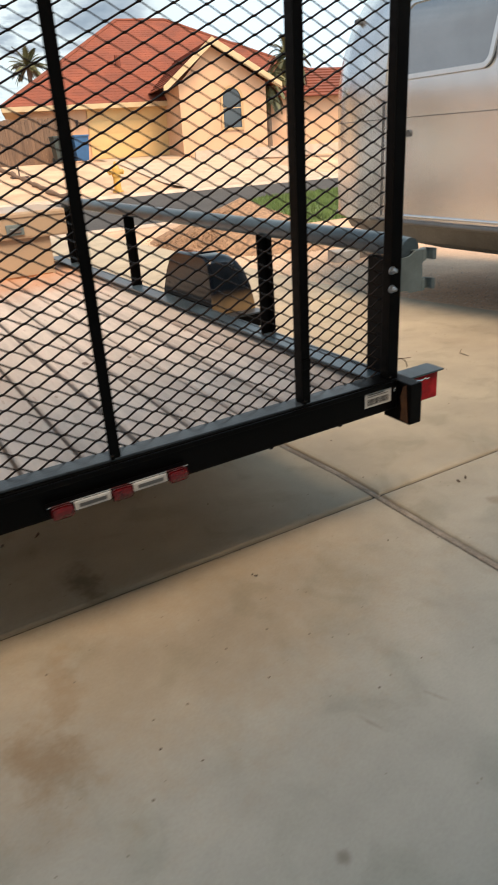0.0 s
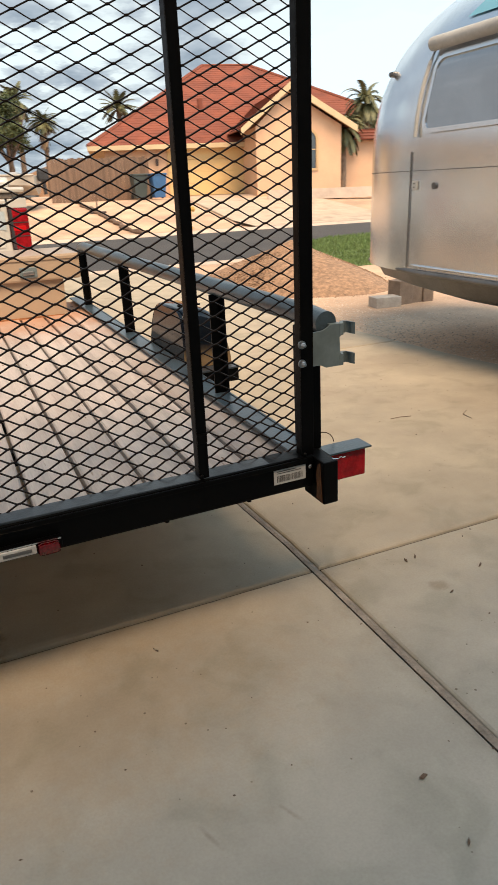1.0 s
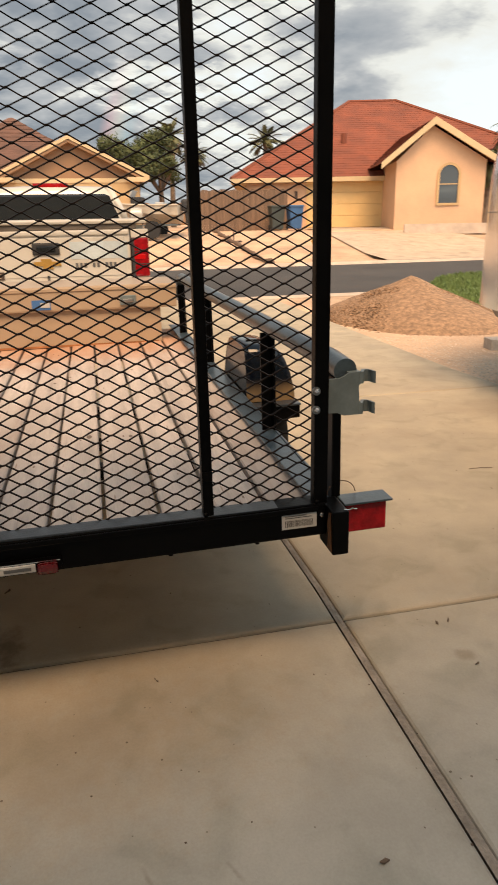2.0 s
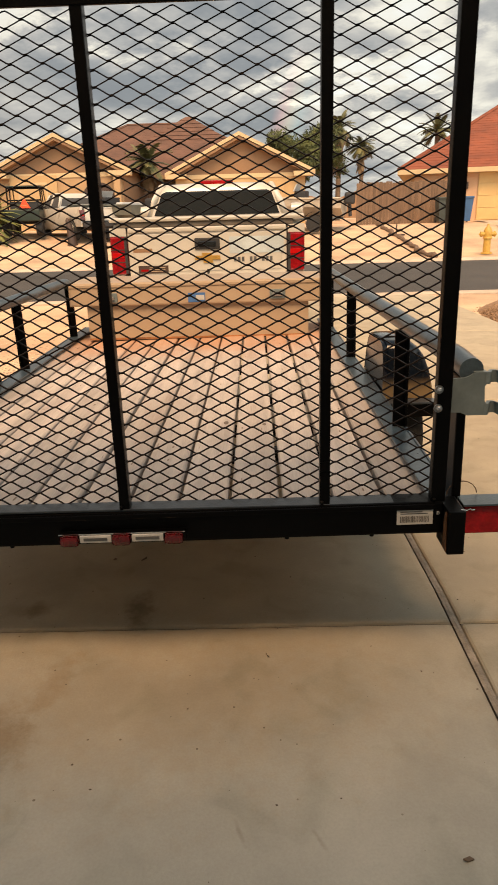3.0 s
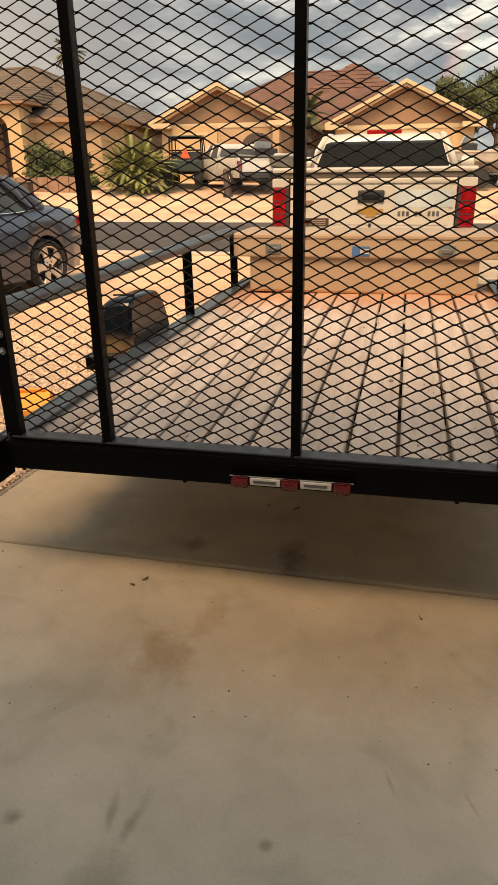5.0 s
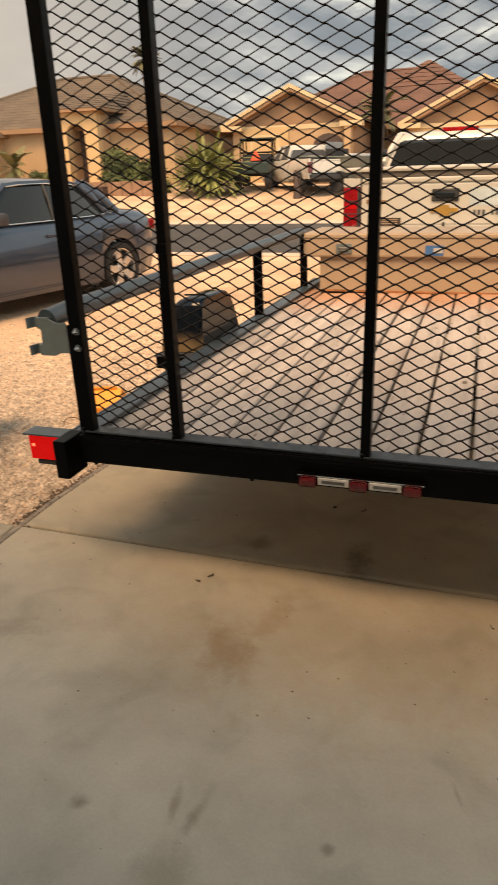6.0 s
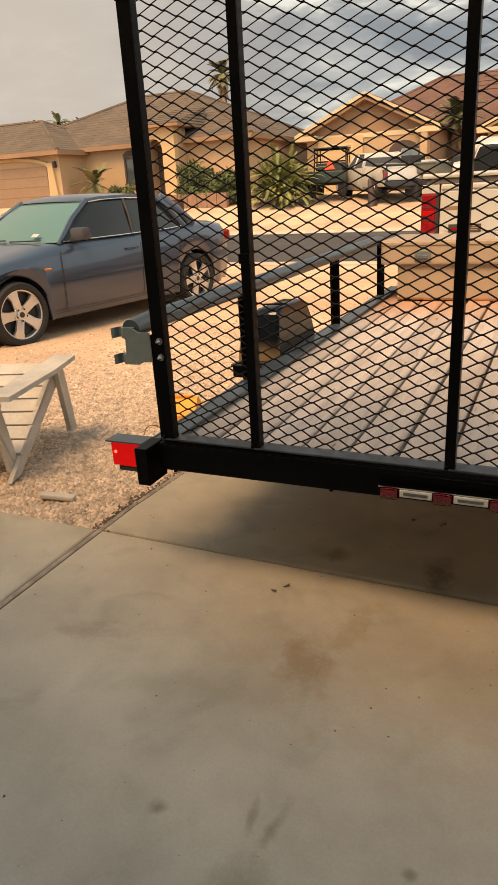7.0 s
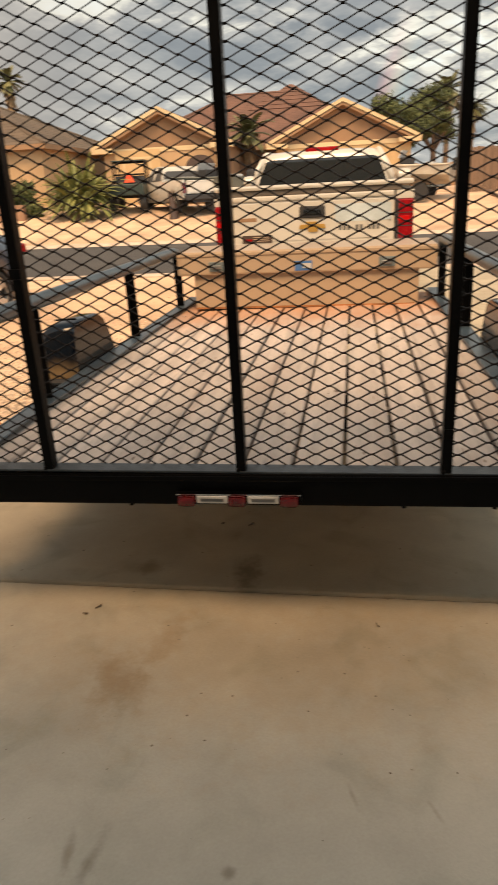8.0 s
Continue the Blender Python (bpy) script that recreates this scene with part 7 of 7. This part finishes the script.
def build_plants():
    build_palm((-22.4, 45, 0.9), 7.75, 1.15, 44, "tall fan palm with a thick dry brown skirt behind the roof", 1, True, 0.17, 1.9)
    for i, (x, z) in enumerate(((-41.8, 6.2), (-38.5, 6.6), (-36.1, 7.0), (-33.9, 6.5))):
        build_palm((x, 44, 0.9), z - 1.25, 0.98, 40, "distant palm top rising behind the brown roof", 20 + i, False)
    build_palm((6.5, 50, 0.9), 6.0, 1.3, 46, "fan palm with dry skirt behind the yard", 2, True, 0.17, 1.3)
    build_palm((8.15, 50, 0.9), 4.8, 1.15, 40, "fan palm beside the block wall", 3, True, 0.15, 1.2)
    build_palm((12.44, 46, 0.9), 5.2, 1.2, 40, "palm rising behind the red roof", 4, False)
    build_palm((19.75, 28.2, 0.8), 3.75, 1.35, 70, "young shaggy palm by the peach house", 5, shag=1.0)
    build_palm((17.75, 27.0, 0.78), 2.55, 1.2, 70, "small drooping palm by the arched window", 6, False, shag=1.0)
    build_tree((3.2, 44, 0.9), 5.2, 2.3, "broad green tree behind the gabled house", 7)
    build_tree((5.2, 46, 0.9), 5.9, 2.2, "green tree behind the boats", 8)
    build_palm((-5.25, 36.5, 0.8), 3.2, 1.35, 40, "dark green palm between the two gabled houses", 9)
    build_bush((-14.5, 25.1, 0.62), (1.1, 0.8, 1.02), 6000, 0.095, "dense dark green oleander shrub above the low wall", 10)
    build_bush((-13.0, 25.1, 0.62), (1.0, 0.8, 0.92), 5500, 0.095, "dense green oleander shrub above the low wall", 14)
    build_bush((-18.95, 26.4, 1.0), (0.85, 0.5, 0.42), 2200, 0.07, "low green shrub beside the house wall", 13)
    t = thing("palm_shrub", (-10.3, 25.0, 0.62), "low yellow-green spiky palm shrub on the sandy yard", "palm")
    rng = np.random.default_rng(11)
    vs, fs = [], []
    for i in range(260):
        a = rng.uniform(0, 6.28)
        rr = rng.uniform(0.0, 0.75)
        frond(vs, fs, (rr * math.cos(a), rr * 0.7 * math.sin(a), 0.15 + rng.uniform(0, 0.9)), a + rng.uniform(-0.5, 0.5), rng.uniform(-0.1, 1.4), rng.uniform(0.8, 1.45), 0.11, rng.uniform(0.4, 1.5), 14)
    v, f = leaf_cloud(rng, (0.0, 0.0, 0.75), (1.2, 0.9, 0.9), 4200, 0.075)
    fs += [tuple(i + len(vs) for i in q) for q in f]
    vs += v
    mesh_from("crown", vs, fs, M_SHRUBLEAF, t)
    bm = B()
    tube(bm, [(0, 0, -0.2), (0, 0, 0.6)], [0.22, 0.14], 9)
    part("trunk", bm, M_BARK, t)
    build_palm((-20.55, 26.5, 1.0), 0.75, 1.15, 20, "small young palm by the house window", 12, False, 0.08)


# ---- far vehicles and street things ----
def build_utv():
    t = thing("utility_cart", (-8.78, 26.6, 0.70), "dark green utility cart with roll cage and orange triangle", "utility cart", turn=8)
    bm = B()
    box(bm, -0.72, 0.72, -1.3, -0.1, 0.55, 0.98, 0.04)
    part("cargo_bed", bm, M_UTV, t)
    bm = B()
    box(bm, -0.68, 0.68, -0.1, 1.3, 0.45, 0.85, 0.05)
    box(bm, -0.6, 0.6, -0.05, 0.15, 0.85, 1.3, 0.05)
    part("body", bm, M_BLACKPL, t)
    bm = B()
    for s in (-1, 1):
        tube(bm, [(s * 0.66, -0.1, 0.85), (s * 0.64, -0.05, 1.82), (s * 0.60, 1.0, 1.84), (s * 0.64, 1.3, 0.9)], 0.03, 8)
        tube(bm, [(s * 0.66, 0.45, 0.85), (s * 0.62, 0.45, 1.83)], 0.025, 6)
    for y, z in ((-0.05, 1.82), (-0.08, 1.35), (1.0, 1.84)):
        tube(bm, [(-0.64, y, z), (0.64, y, z)], 0.03, 8)
    part("roll_cage", bm, M_BLACK, t)
    bm = B()
    box(bm, -0.68, 0.68, -0.12, 1.08, 1.84, 1.89, 0.02)
    part("canopy", bm, M_UTV, t)
    bm = B()
    prism(bm, [(-0.22, 1.05), (0.22, 1.05), (0.0, 1.45)], "y", -0.16, -0.14)
    part("triangle", bm, M_SAFETY, t, "bright orange safety triangle")
    for s in (-1, 1):
        for y in (-0.85, 0.95):
            bm = B()
            lathe(bm, [(0.15, -0.12), (0.28, -0.13), (0.31, -0.08), (0.31, 0.08), (0.28, 0.13), (0.15, 0.12)], 20, Matrix.Translation((s * 0.62, y, 0.31)), "x")
            part("tyre", bm, M_RUBBER, t, smooth=True, autosmooth=40)


def build_boat(at, turn, label, length, hull=None):
    hull = hull or M_HULL
    t = thing("boat_on_trailer", at, label, "boat", turn=turn)
    bm = B()
    secs = []
    for f in np.linspace(0, 1, 12):
        y = f * length
        hw = 0.95 * (1 - max(0, (f - 0.45) / 0.55) ** 2.2) + 0.02
        keel = 0.55 + 0.45 * max(0, f - 0.6) ** 1.5 * 2
        top = 1.22 + 0.22 * f * f
        secs.append([(-hw, y, top), (-hw * 0.95, y, 0.86 + 0.25 * f), (-hw * 0.5, y, keel + 0.08), (0, y, keel), (hw * 0.5, y, keel + 0.08), (hw * 0.95, y, 0.86 + 0.25 * f), (hw, y, top)])
    loft(bm, secs)
    bm.faces.new([bm.verts.new(Vector(p)) for p in secs[0]])
    part("hull", bm, hull, t, "weathered hull", smooth=True, autosmooth=40)
    bm = B()
    tube(bm, [secs[i][0] for i in range(12)] + [secs[i][6] for i in range(11, -1, -1)], 0.035, 8)
    part("gunwale", bm, hull, t)
    bm = B()
    loft(bm, [[(s[0][0] * 0.95, s[0][1], s[0][2] - 0.12), (s[6][0] * 0.95, s[6][1], s[6][2] - 0.12)] for s in secs])
    part("boat_deck", bm, M_ALU_DARK, t)
    bm = B()
    box(bm, -0.45, 0.45, length * 0.35, length * 0.45, 1.15, 1.55, 0.04)
    part("console", bm, M_BLACKPL, t)
    bm = B()
    prism(bm, [(length * 0.45, 1.53), (length * 0.46, 1.53), (length * 0.43, 1.80), (length * 0.42, 1.80)], "x", -0.5, 0.5)
    part("windscreen", bm, M_AWNING, t, "pale plastic windscreen")
    for y in (0.18, 0.62):
        bm = B()
        box(bm, -0.62, 0.62, length * y - 0.16, length * y + 0.16, 1.10, 1.34, 0.05)
        part("seat", bm, M_AWNING, t, "off-white boat seat")
    if length > 4:
        bm = B()
        box(bm, -0.17, 0.17, -0.42, -0.02, 1.0, 1.45, 0.09)
        tube(bm, [(0, -0.2, 1.2), (0, -0.25, 0.55)], 0.07, 8)
        part("outboard_motor", bm, M_BLACKPL, t, "black outboard motor")
    bm = B()
    for s in (-1, 1):
        tube(bm, [(s * 0.6, 0.1, 0.5), (s * 0.5, length * 0.6, 0.5), (0, length * 1.15, 0.5)], 0.04, 6)
        tube(bm, [(s * 0.6, 0.9, 0.5), (s * 0.3, 0.9, 0.66)], 0.03, 6)
    tube(bm, [(-1.0, 1.0, 0.36), (1.0, 1.0, 0.36)], 0.04, 6)
    part("trailer_frame", bm, M_GALV, t)
    for s in (-1, 1):
        bm = B()
        lathe(bm, [(0.15, -0.09), (0.31, -0.09), (0.33, 0.0), (0.31, 0.09), (0.15, 0.09)], 20, Matrix.Translation((s * 0.98, 1.0, 0.33)), "x")
        part("tyre", bm, M_RUBBER, t, smooth=True, autosmooth=40)
        bm = B()
        loft(bm, [[(s * 0.86, 1.0 + 0.42 * math.cos(a), 0.36 + 0.40 * math.sin(a)), (s * 1.1, 1.0 + 0.42 * math.cos(a), 0.36 + 0.40 * math.sin(a))] for a in np.linspace(0.2, math.pi - 0.2, 8)])
        part("mudguard", bm, M_BLACKPL, t)


def build_street_things():
    t = thing("fire_hydrant", (7.65, 20.2, -0.12), "yellow fire hydrant beside the kerb", "fire hydrant")
    bm = B()
    lathe(bm, [(0.17, 0.0), (0.17, 0.05), (0.115, 0.06), (0.11, 0.45), (0.14, 0.47), (0.14, 0.51), (0.12, 0.53), (0.13, 0.60), (0.125, 0.70), (0.09, 0.79), (0.04, 0.84), (0.035, 0.90), (0.0001, 0.91)], 18)
    part("barrel", bm, M_HYDRANT, t, smooth=True, autosmooth=45)
    for s in (-1, 1):
        bm = B()
        lathe(bm, [(0.07, 0.08), (0.07, 0.19), (0.085, 0.19), (0.085, 0.23), (0.03, 0.24), (0.03, 0.27)] if s > 0 else [(0.03, -0.27), (0.03, -0.24), (0.085, -0.23), (0.085, -0.19), (0.07, -0.19), (0.07, -0.08)], 12, Matrix.Translation((0, 0, 0.60)), "x")
        part("hose_cap", bm, M_HYDRANT, t)
    for nm, x, y, mt, lab in (("wheelie_bin", 9.25, 28.3, M_BINBLUE, "blue wheeled recycling bin beside the house"), ("wheelie_bin", 8.5, 28.6, M_BINDARK, "dark wheeled rubbish bin beside the house")):
        t = thing(nm, (x, y, ground_z(x, y)), lab, "bin", "bins by the red-roofed house")
        bm = B()
        loft(bm, [[(-0.24, -0.26, 0.05), (0.24, -0.26, 0.05), (0.24, 0.26, 0.05), (-0.24, 0.26, 0.05)], [(-0.31, -0.34, 0.95), (0.31, -0.34, 0.95), (0.31, 0.34, 0.95), (-0.31, 0.34, 0.95)]], closed=True, cap=True)
        part("tub", bm, mt, t)
        bm = B()
        box(bm, -0.33, 0.33, -0.38, 0.36, 0.95, 1.03, 0.03)
        part("lid", bm, mt, t)
        for s in (-1, 1):
            bm = B()
            lathe(bm, [(0.11, -0.03), (0.11, 0.03)], 14, Matrix.Translation((s * 0.26, 0.28, 0.11)), "x")
            part("bin_wheel", bm, M_RUBBER, t)
    # sprinkler stake and edging log in the far yard
    bm = B()
    tube(bm, [(0, 0, 0), (0, 0, 0.42)], 0.025, 6)
    box(bm, -0.3, 0.3, -0.15, 0.15, 0.0, 0.05, 0.01)
    ob = part("ground_stake", bm, M_DARKWOOD)
    ob.matrix_basis = pose(5.7, 24.6, ground_z(5.7, 24.6) - 0.03)
    tagged(ob, "dark metal stake on a small base in the yard", "stake")
    bm = B()
    rl = random.Random(17)
    run = [(0.44 * f + rl.uniform(-0.07, 0.07), -8.1 * f, 0.03 + rl.uniform(0, 0.05)) for f in np.linspace(0, 1, 26)]
    tube(bm, run, [rl.uniform(0.04, 0.11) for _ in run], 7)
    for v in bm.verts:
        v.co.z += ground_z(5.45 + v.co.x, 27.5 + v.co.y) - ground_z(5.45, 27.5)
    ob = part("edging_log", bm, M_BLOCKWALL)
    ob.matrix_basis = pose(5.45, 27.5, ground_z(5.45, 27.5) - 0.03)
    tagged(ob, "weathered edging row across the sandy yard", "edging")
    for i, (x, y) in enumerate(((16.4, 25.2), (18.4, 25.0), (19.6, 25.3), (14.9, 25.6))):
        bm = B()
        lathe(bm, [(0.16, 0.0), (0.24, 0.12), (0.25, 0.26), (0.2, 0.32), (0.17, 0.34)], 14)
        ob = part("clay_pot", bm, M_ROOF_RED, smooth=True, autosmooth=45)
        ob.matrix_basis = pose(x, y, ground_z(x, y) - 0.03)
        tagged(ob, "reddish clay garden pot in front of the peach house", "pot", "pots by the peach house")


# ---- near things ----
def build_stump():
    bm = B()
    rings = []
    for z, r, lean in ((-0.1, 0.25, 0.0), (0.1, 0.20, 0.0), (0.4, 0.155, -0.02), (0.62, 0.12, -0.06), (0.80, 0.085, -0.10), (0.88, 0.035, -0.11)):
        rings.append([(lean + r * math.cos(a) * (1 + 0.18 * math.sin(3 * a + z * 4)), r * math.sin(a), z) for a in np.linspace(0, 2 * math.pi, 13)])
    loft(bm, rings)
    bmesh.ops.remove_doubles(bm, verts=bm.verts[:], dist=0.0005)
    bm.faces.new([v for v in bm.verts if v.co.z > 0.879][::-1])
    ob = part("tree_stump", bm, M_DARKWOOD, smooth=True)
    ob.matrix_basis = pose(STUMP[0], STUMP[1], ground_z(*STUMP) - 0.03, 0, 0, 0) @ Matrix.Diagonal((0.85, 0.85, 1.12, 1.0))
    tagged(ob, "dark brown pointed tree stump on the sandy yard", "stump")


STUMP = (-6.45, 24.3)


def build_adirondack():
    c = thing("adirondack_chair", (-1.943, 0.495, -0.02), "weathered white wooden low slatted chair on the gravel", "chair", turn=18)
    W, T = 0.62, 0.022
    for x in (0.0, -W):
        # sloping stringer from the front leg down to the rear foot
        bm = B()
        prism(bm, [(-0.04, 0.0), (0.06, 0.0), (0.66, 0.30), (0.66, 0.36), (0.58, 0.36)], "x", x - T, x)
        part("stringer", bm, M_CHAIRWOOD, c)
        bm = B()
        xx = x + 0.002 if x == 0 else x - T - 0.028
        prism(bm, [(0.64, 0.0), (0.72, 0.0), (0.645, 0.385), (0.565, 0.385)], "x", xx, xx + 0.026)
        part("front_leg", bm, M_CHAIRWOOD, c)
        bm = B()
        cx = x + 0.03 if x == 0 else x - 0.05
        prism(bm, [(cx - 0.055, -0.06), (cx + 0.045, -0.06), (cx + 0.07, 0.40), (cx + 0.06, 0.68), (cx + 0.02, 0.71), (cx - 0.055, 0.70)], "z", 0.387, 0.410)
        part("armrest", bm, M_CHAIRWOOD, c)
        bm = B()
        cx2 = x - T - 0.002 if x == 0 else x + 0.002
        prism(bm, [(0.02, 0.03), (0.10, 0.06), (0.02, 0.386), (-0.05, 0.386)], "x", cx2 - 0.02, cx2)
        part("back_support", bm, M_CHAIRWOOD, c)
    # seat slats following the stringers
    for k in range(7):
        y = 0.10 + k * 0.082
        z = 0.055 + (y - 0.06) * 0.5 + 0.024
        bm = B()
        box(bm, -W - 0.01, 0.0, -0.041, 0.041, -0.009, 0.009, 0.003, Matrix.Translation((0, y + 0.03, z + 0.008)) @ Matrix.Rotation(radians(26), 4, "X"))
        part("seat_slat", bm, M_CHAIRWOOD, c)
    for k in range(6):
        x = -0.06 - k * 0.1
        bm = B()
        top = 0.80 - 0.02 * abs(k - 2.5) ** 1.5
        box(bm, x - 0.042, x + 0.042, -0.009, 0.009, 0.0, top, 0.003, Matrix.Translation((0, 0.06, 0.07)) @ Matrix.Rotation(radians(24), 4, "X"))
        part("back_slat", bm, M_CHAIRWOOD, c)
    bm = B()
    box(bm, -W, 0, -0.02, 0.0, 0.345, 0.385, 0.003)
    part("back_rail", bm, M_CHAIRWOOD, c)


def build_near_clutter():
    # orange plastic ramp lying on the gravel beyond the trailer's side
    t = thing("wheel_chock", (-1.72, 1.62, -0.05), "orange plastic wheel chock on the gravel", "wheel chock", turn=20)
    bm = B()
    prism(bm, [(-0.13, 0.0), (0.13, 0.0), (0.12, 0.03), (0.02, 0.10), (-0.03, 0.10), (-0.13, 0.03)], "x", -0.10, 0.10)
    part("wedge", bm, M_ORANGE, t)
    bm = B()
    box(bm, -0.07, 0.07, -0.02, 0.01, 0.10, 0.115, 0.004)
    part("grip", bm, M_ORANGE, t)
    bm = B()
    box(bm, -0.075, 0.075, -0.018, 0.018, 0.0, 0.020, 0.006)
    ob = part("wood_chip", bm, M_CHAIRWOOD)
    ob.matrix_basis = pose(-1.62, 0.395, -0.018, 0, 4, 14)
    tagged(ob, "flat weathered wood chip lying on the gravel", "wood chip")
    # dead leaves and twigs on the concrete
    rng = random.Random(12)
    for (x, y, s) in ((-0.494, 0.041, 0.008), (-0.466, 0.078, 0.009), (-0.085, 0.653, 0.011), (-0.193, 0.654, 0.007), (0.729, -0.581, 0.009), (0.36, 0.049, 0.004), (0.355, 0.06, 0.003), (1.205, 0.108, 0.006), (1.245, 0.113, 0.007), (1.391, -0.021, 0.008), (1.218, -0.094, 0.006), (0.712, -0.733, 0.006), (1.466, 0.144, 0.004)):
        bm = B()
        a = rng.uniform(0, 6)
        pts = [(s * 1.3, 0, 0.002), (s * 0.4, s * 0.45, 0.005), (-s * 0.9, s * 0.25, 0.003), (-s * 1.2, -s * 0.1, 0.006), (-s * 0.2, -s * 0.4, 0.002)]
        lo = [bm.verts.new((px, py, pz)) for px, py, pz in pts]
        hi = [bm.verts.new((px, py, pz + 0.0035)) for px, py, pz in pts]
        bm.faces.new(lo[::-1]); bm.faces.new(hi)
        for k in range(5):
            bm.faces.new((lo[k], lo[(k + 1) % 5], hi[(k + 1) % 5], hi[k]))
        ob = part("dead_leaf", bm, M_TWIG)
        ob.matrix_basis = pose(x, y, ground_z(x, y), 0, 0, math.degrees(a))
        tagged(ob, "small dry dark leaf lying on the concrete", "leaf", "dry leaves on the driveway")
    for x, y, L, a, bend in ((2.12, 1.36, 0.12, -8, 0.006), (2.44, 1.20, 0.13, 60, 0.03)):
        bm = B()
        tube(bm, [(-L / 2, 0, 0.003), (0, bend, 0.004), (L / 2, 0, 0.003)], 0.0017, 6)
        ob = part("twig", bm, M_TWIG)
        ob.matrix_basis = pose(x, y, ground_z(x, y), 0, 0, a)
        tagged(ob, "thin dry twig lying on the driveway", "twig", "twigs on the driveway")
    def left_bed(rng_):
        x, y = -1.29 - abs(rng_.normal(0, 1.0)) * 1.35, 0.22 + abs(rng_.normal(0, 1.0)) * 2.3
        return x, y, ground_z(x, y) - 0.035
    stone_field("gravel_bed", M_STONE, "pale tan gravel bed beside the driveway", 68000, left_bed, 0.0125, 1, smooth=True)
    def right_bed(rng_):
        x, y = 3.42 + abs(rng_.normal(0, 0.6)), rng_.uniform(0.5, 6.0)
        return x, y, ground_z(x, y) - 0.035
    stone_field("gravel_strip", M_PALESTONE, "scattered pale gravel under the travel trailer", 16000, right_bed, 0.009, 2, smooth=True)
    def edge_dirt(rng_):
        x, y = -1.265 + rng_.normal(0, 0.02), 0.19 + abs(rng_.normal(0, 0.45))
        return x, y, ground_z(x, y) - 0.012
    stone_field("edge_dirt", M_TWIG, "dark dirt crumbs along the slab edge", 900, edge_dirt, 0.006, 6, "dirt")
    def crumbs(rng_):
        x, y = rng_.uniform(-1.2, 3.2), rng_.uniform(-1.2, 3.0)
        return x, y, ground_z(x, y)
    stone_field("grit", M_TWIG, "specks of grit on the concrete driveway", 260, crumbs, 0.0028, 3, "grit")


# ---- assembly ----
build_ground()
build_shade_wall()
build_houses()
trailer = build_trailer()
build_gate()
build_job_box()
build_sedan()
build_pickup("pickup_truck", (-0.118, 5.35, -0.06), 0, "white work pickup hitched ahead of the trailer, dusty tailgate", M_TRUCK, drop=0.115)
build_caravan()
build_blocks()
build_pickup("pickup_truck", (-5.2, 24.6, 0.50), 38, "white pickup parked across the street beside a boat", M_TRUCK, False)
build_utv()
build_boat((-3.7, 25.2, 0.50), 62, "grey-green open boat on a trailer behind the parked pickup", 4.6)
build_boat((3.9, 26.0, 0.55), 75, "weathered boat with outboard on a trailer in the sandy yard", 4.2, M_PALEHULL)
build_street_things()
build_plants()
build_stump()
build_adirondack()
build_gravel_pile()
build_grass()
build_near_clutter()
build_deck(trailer)
build_driveway()
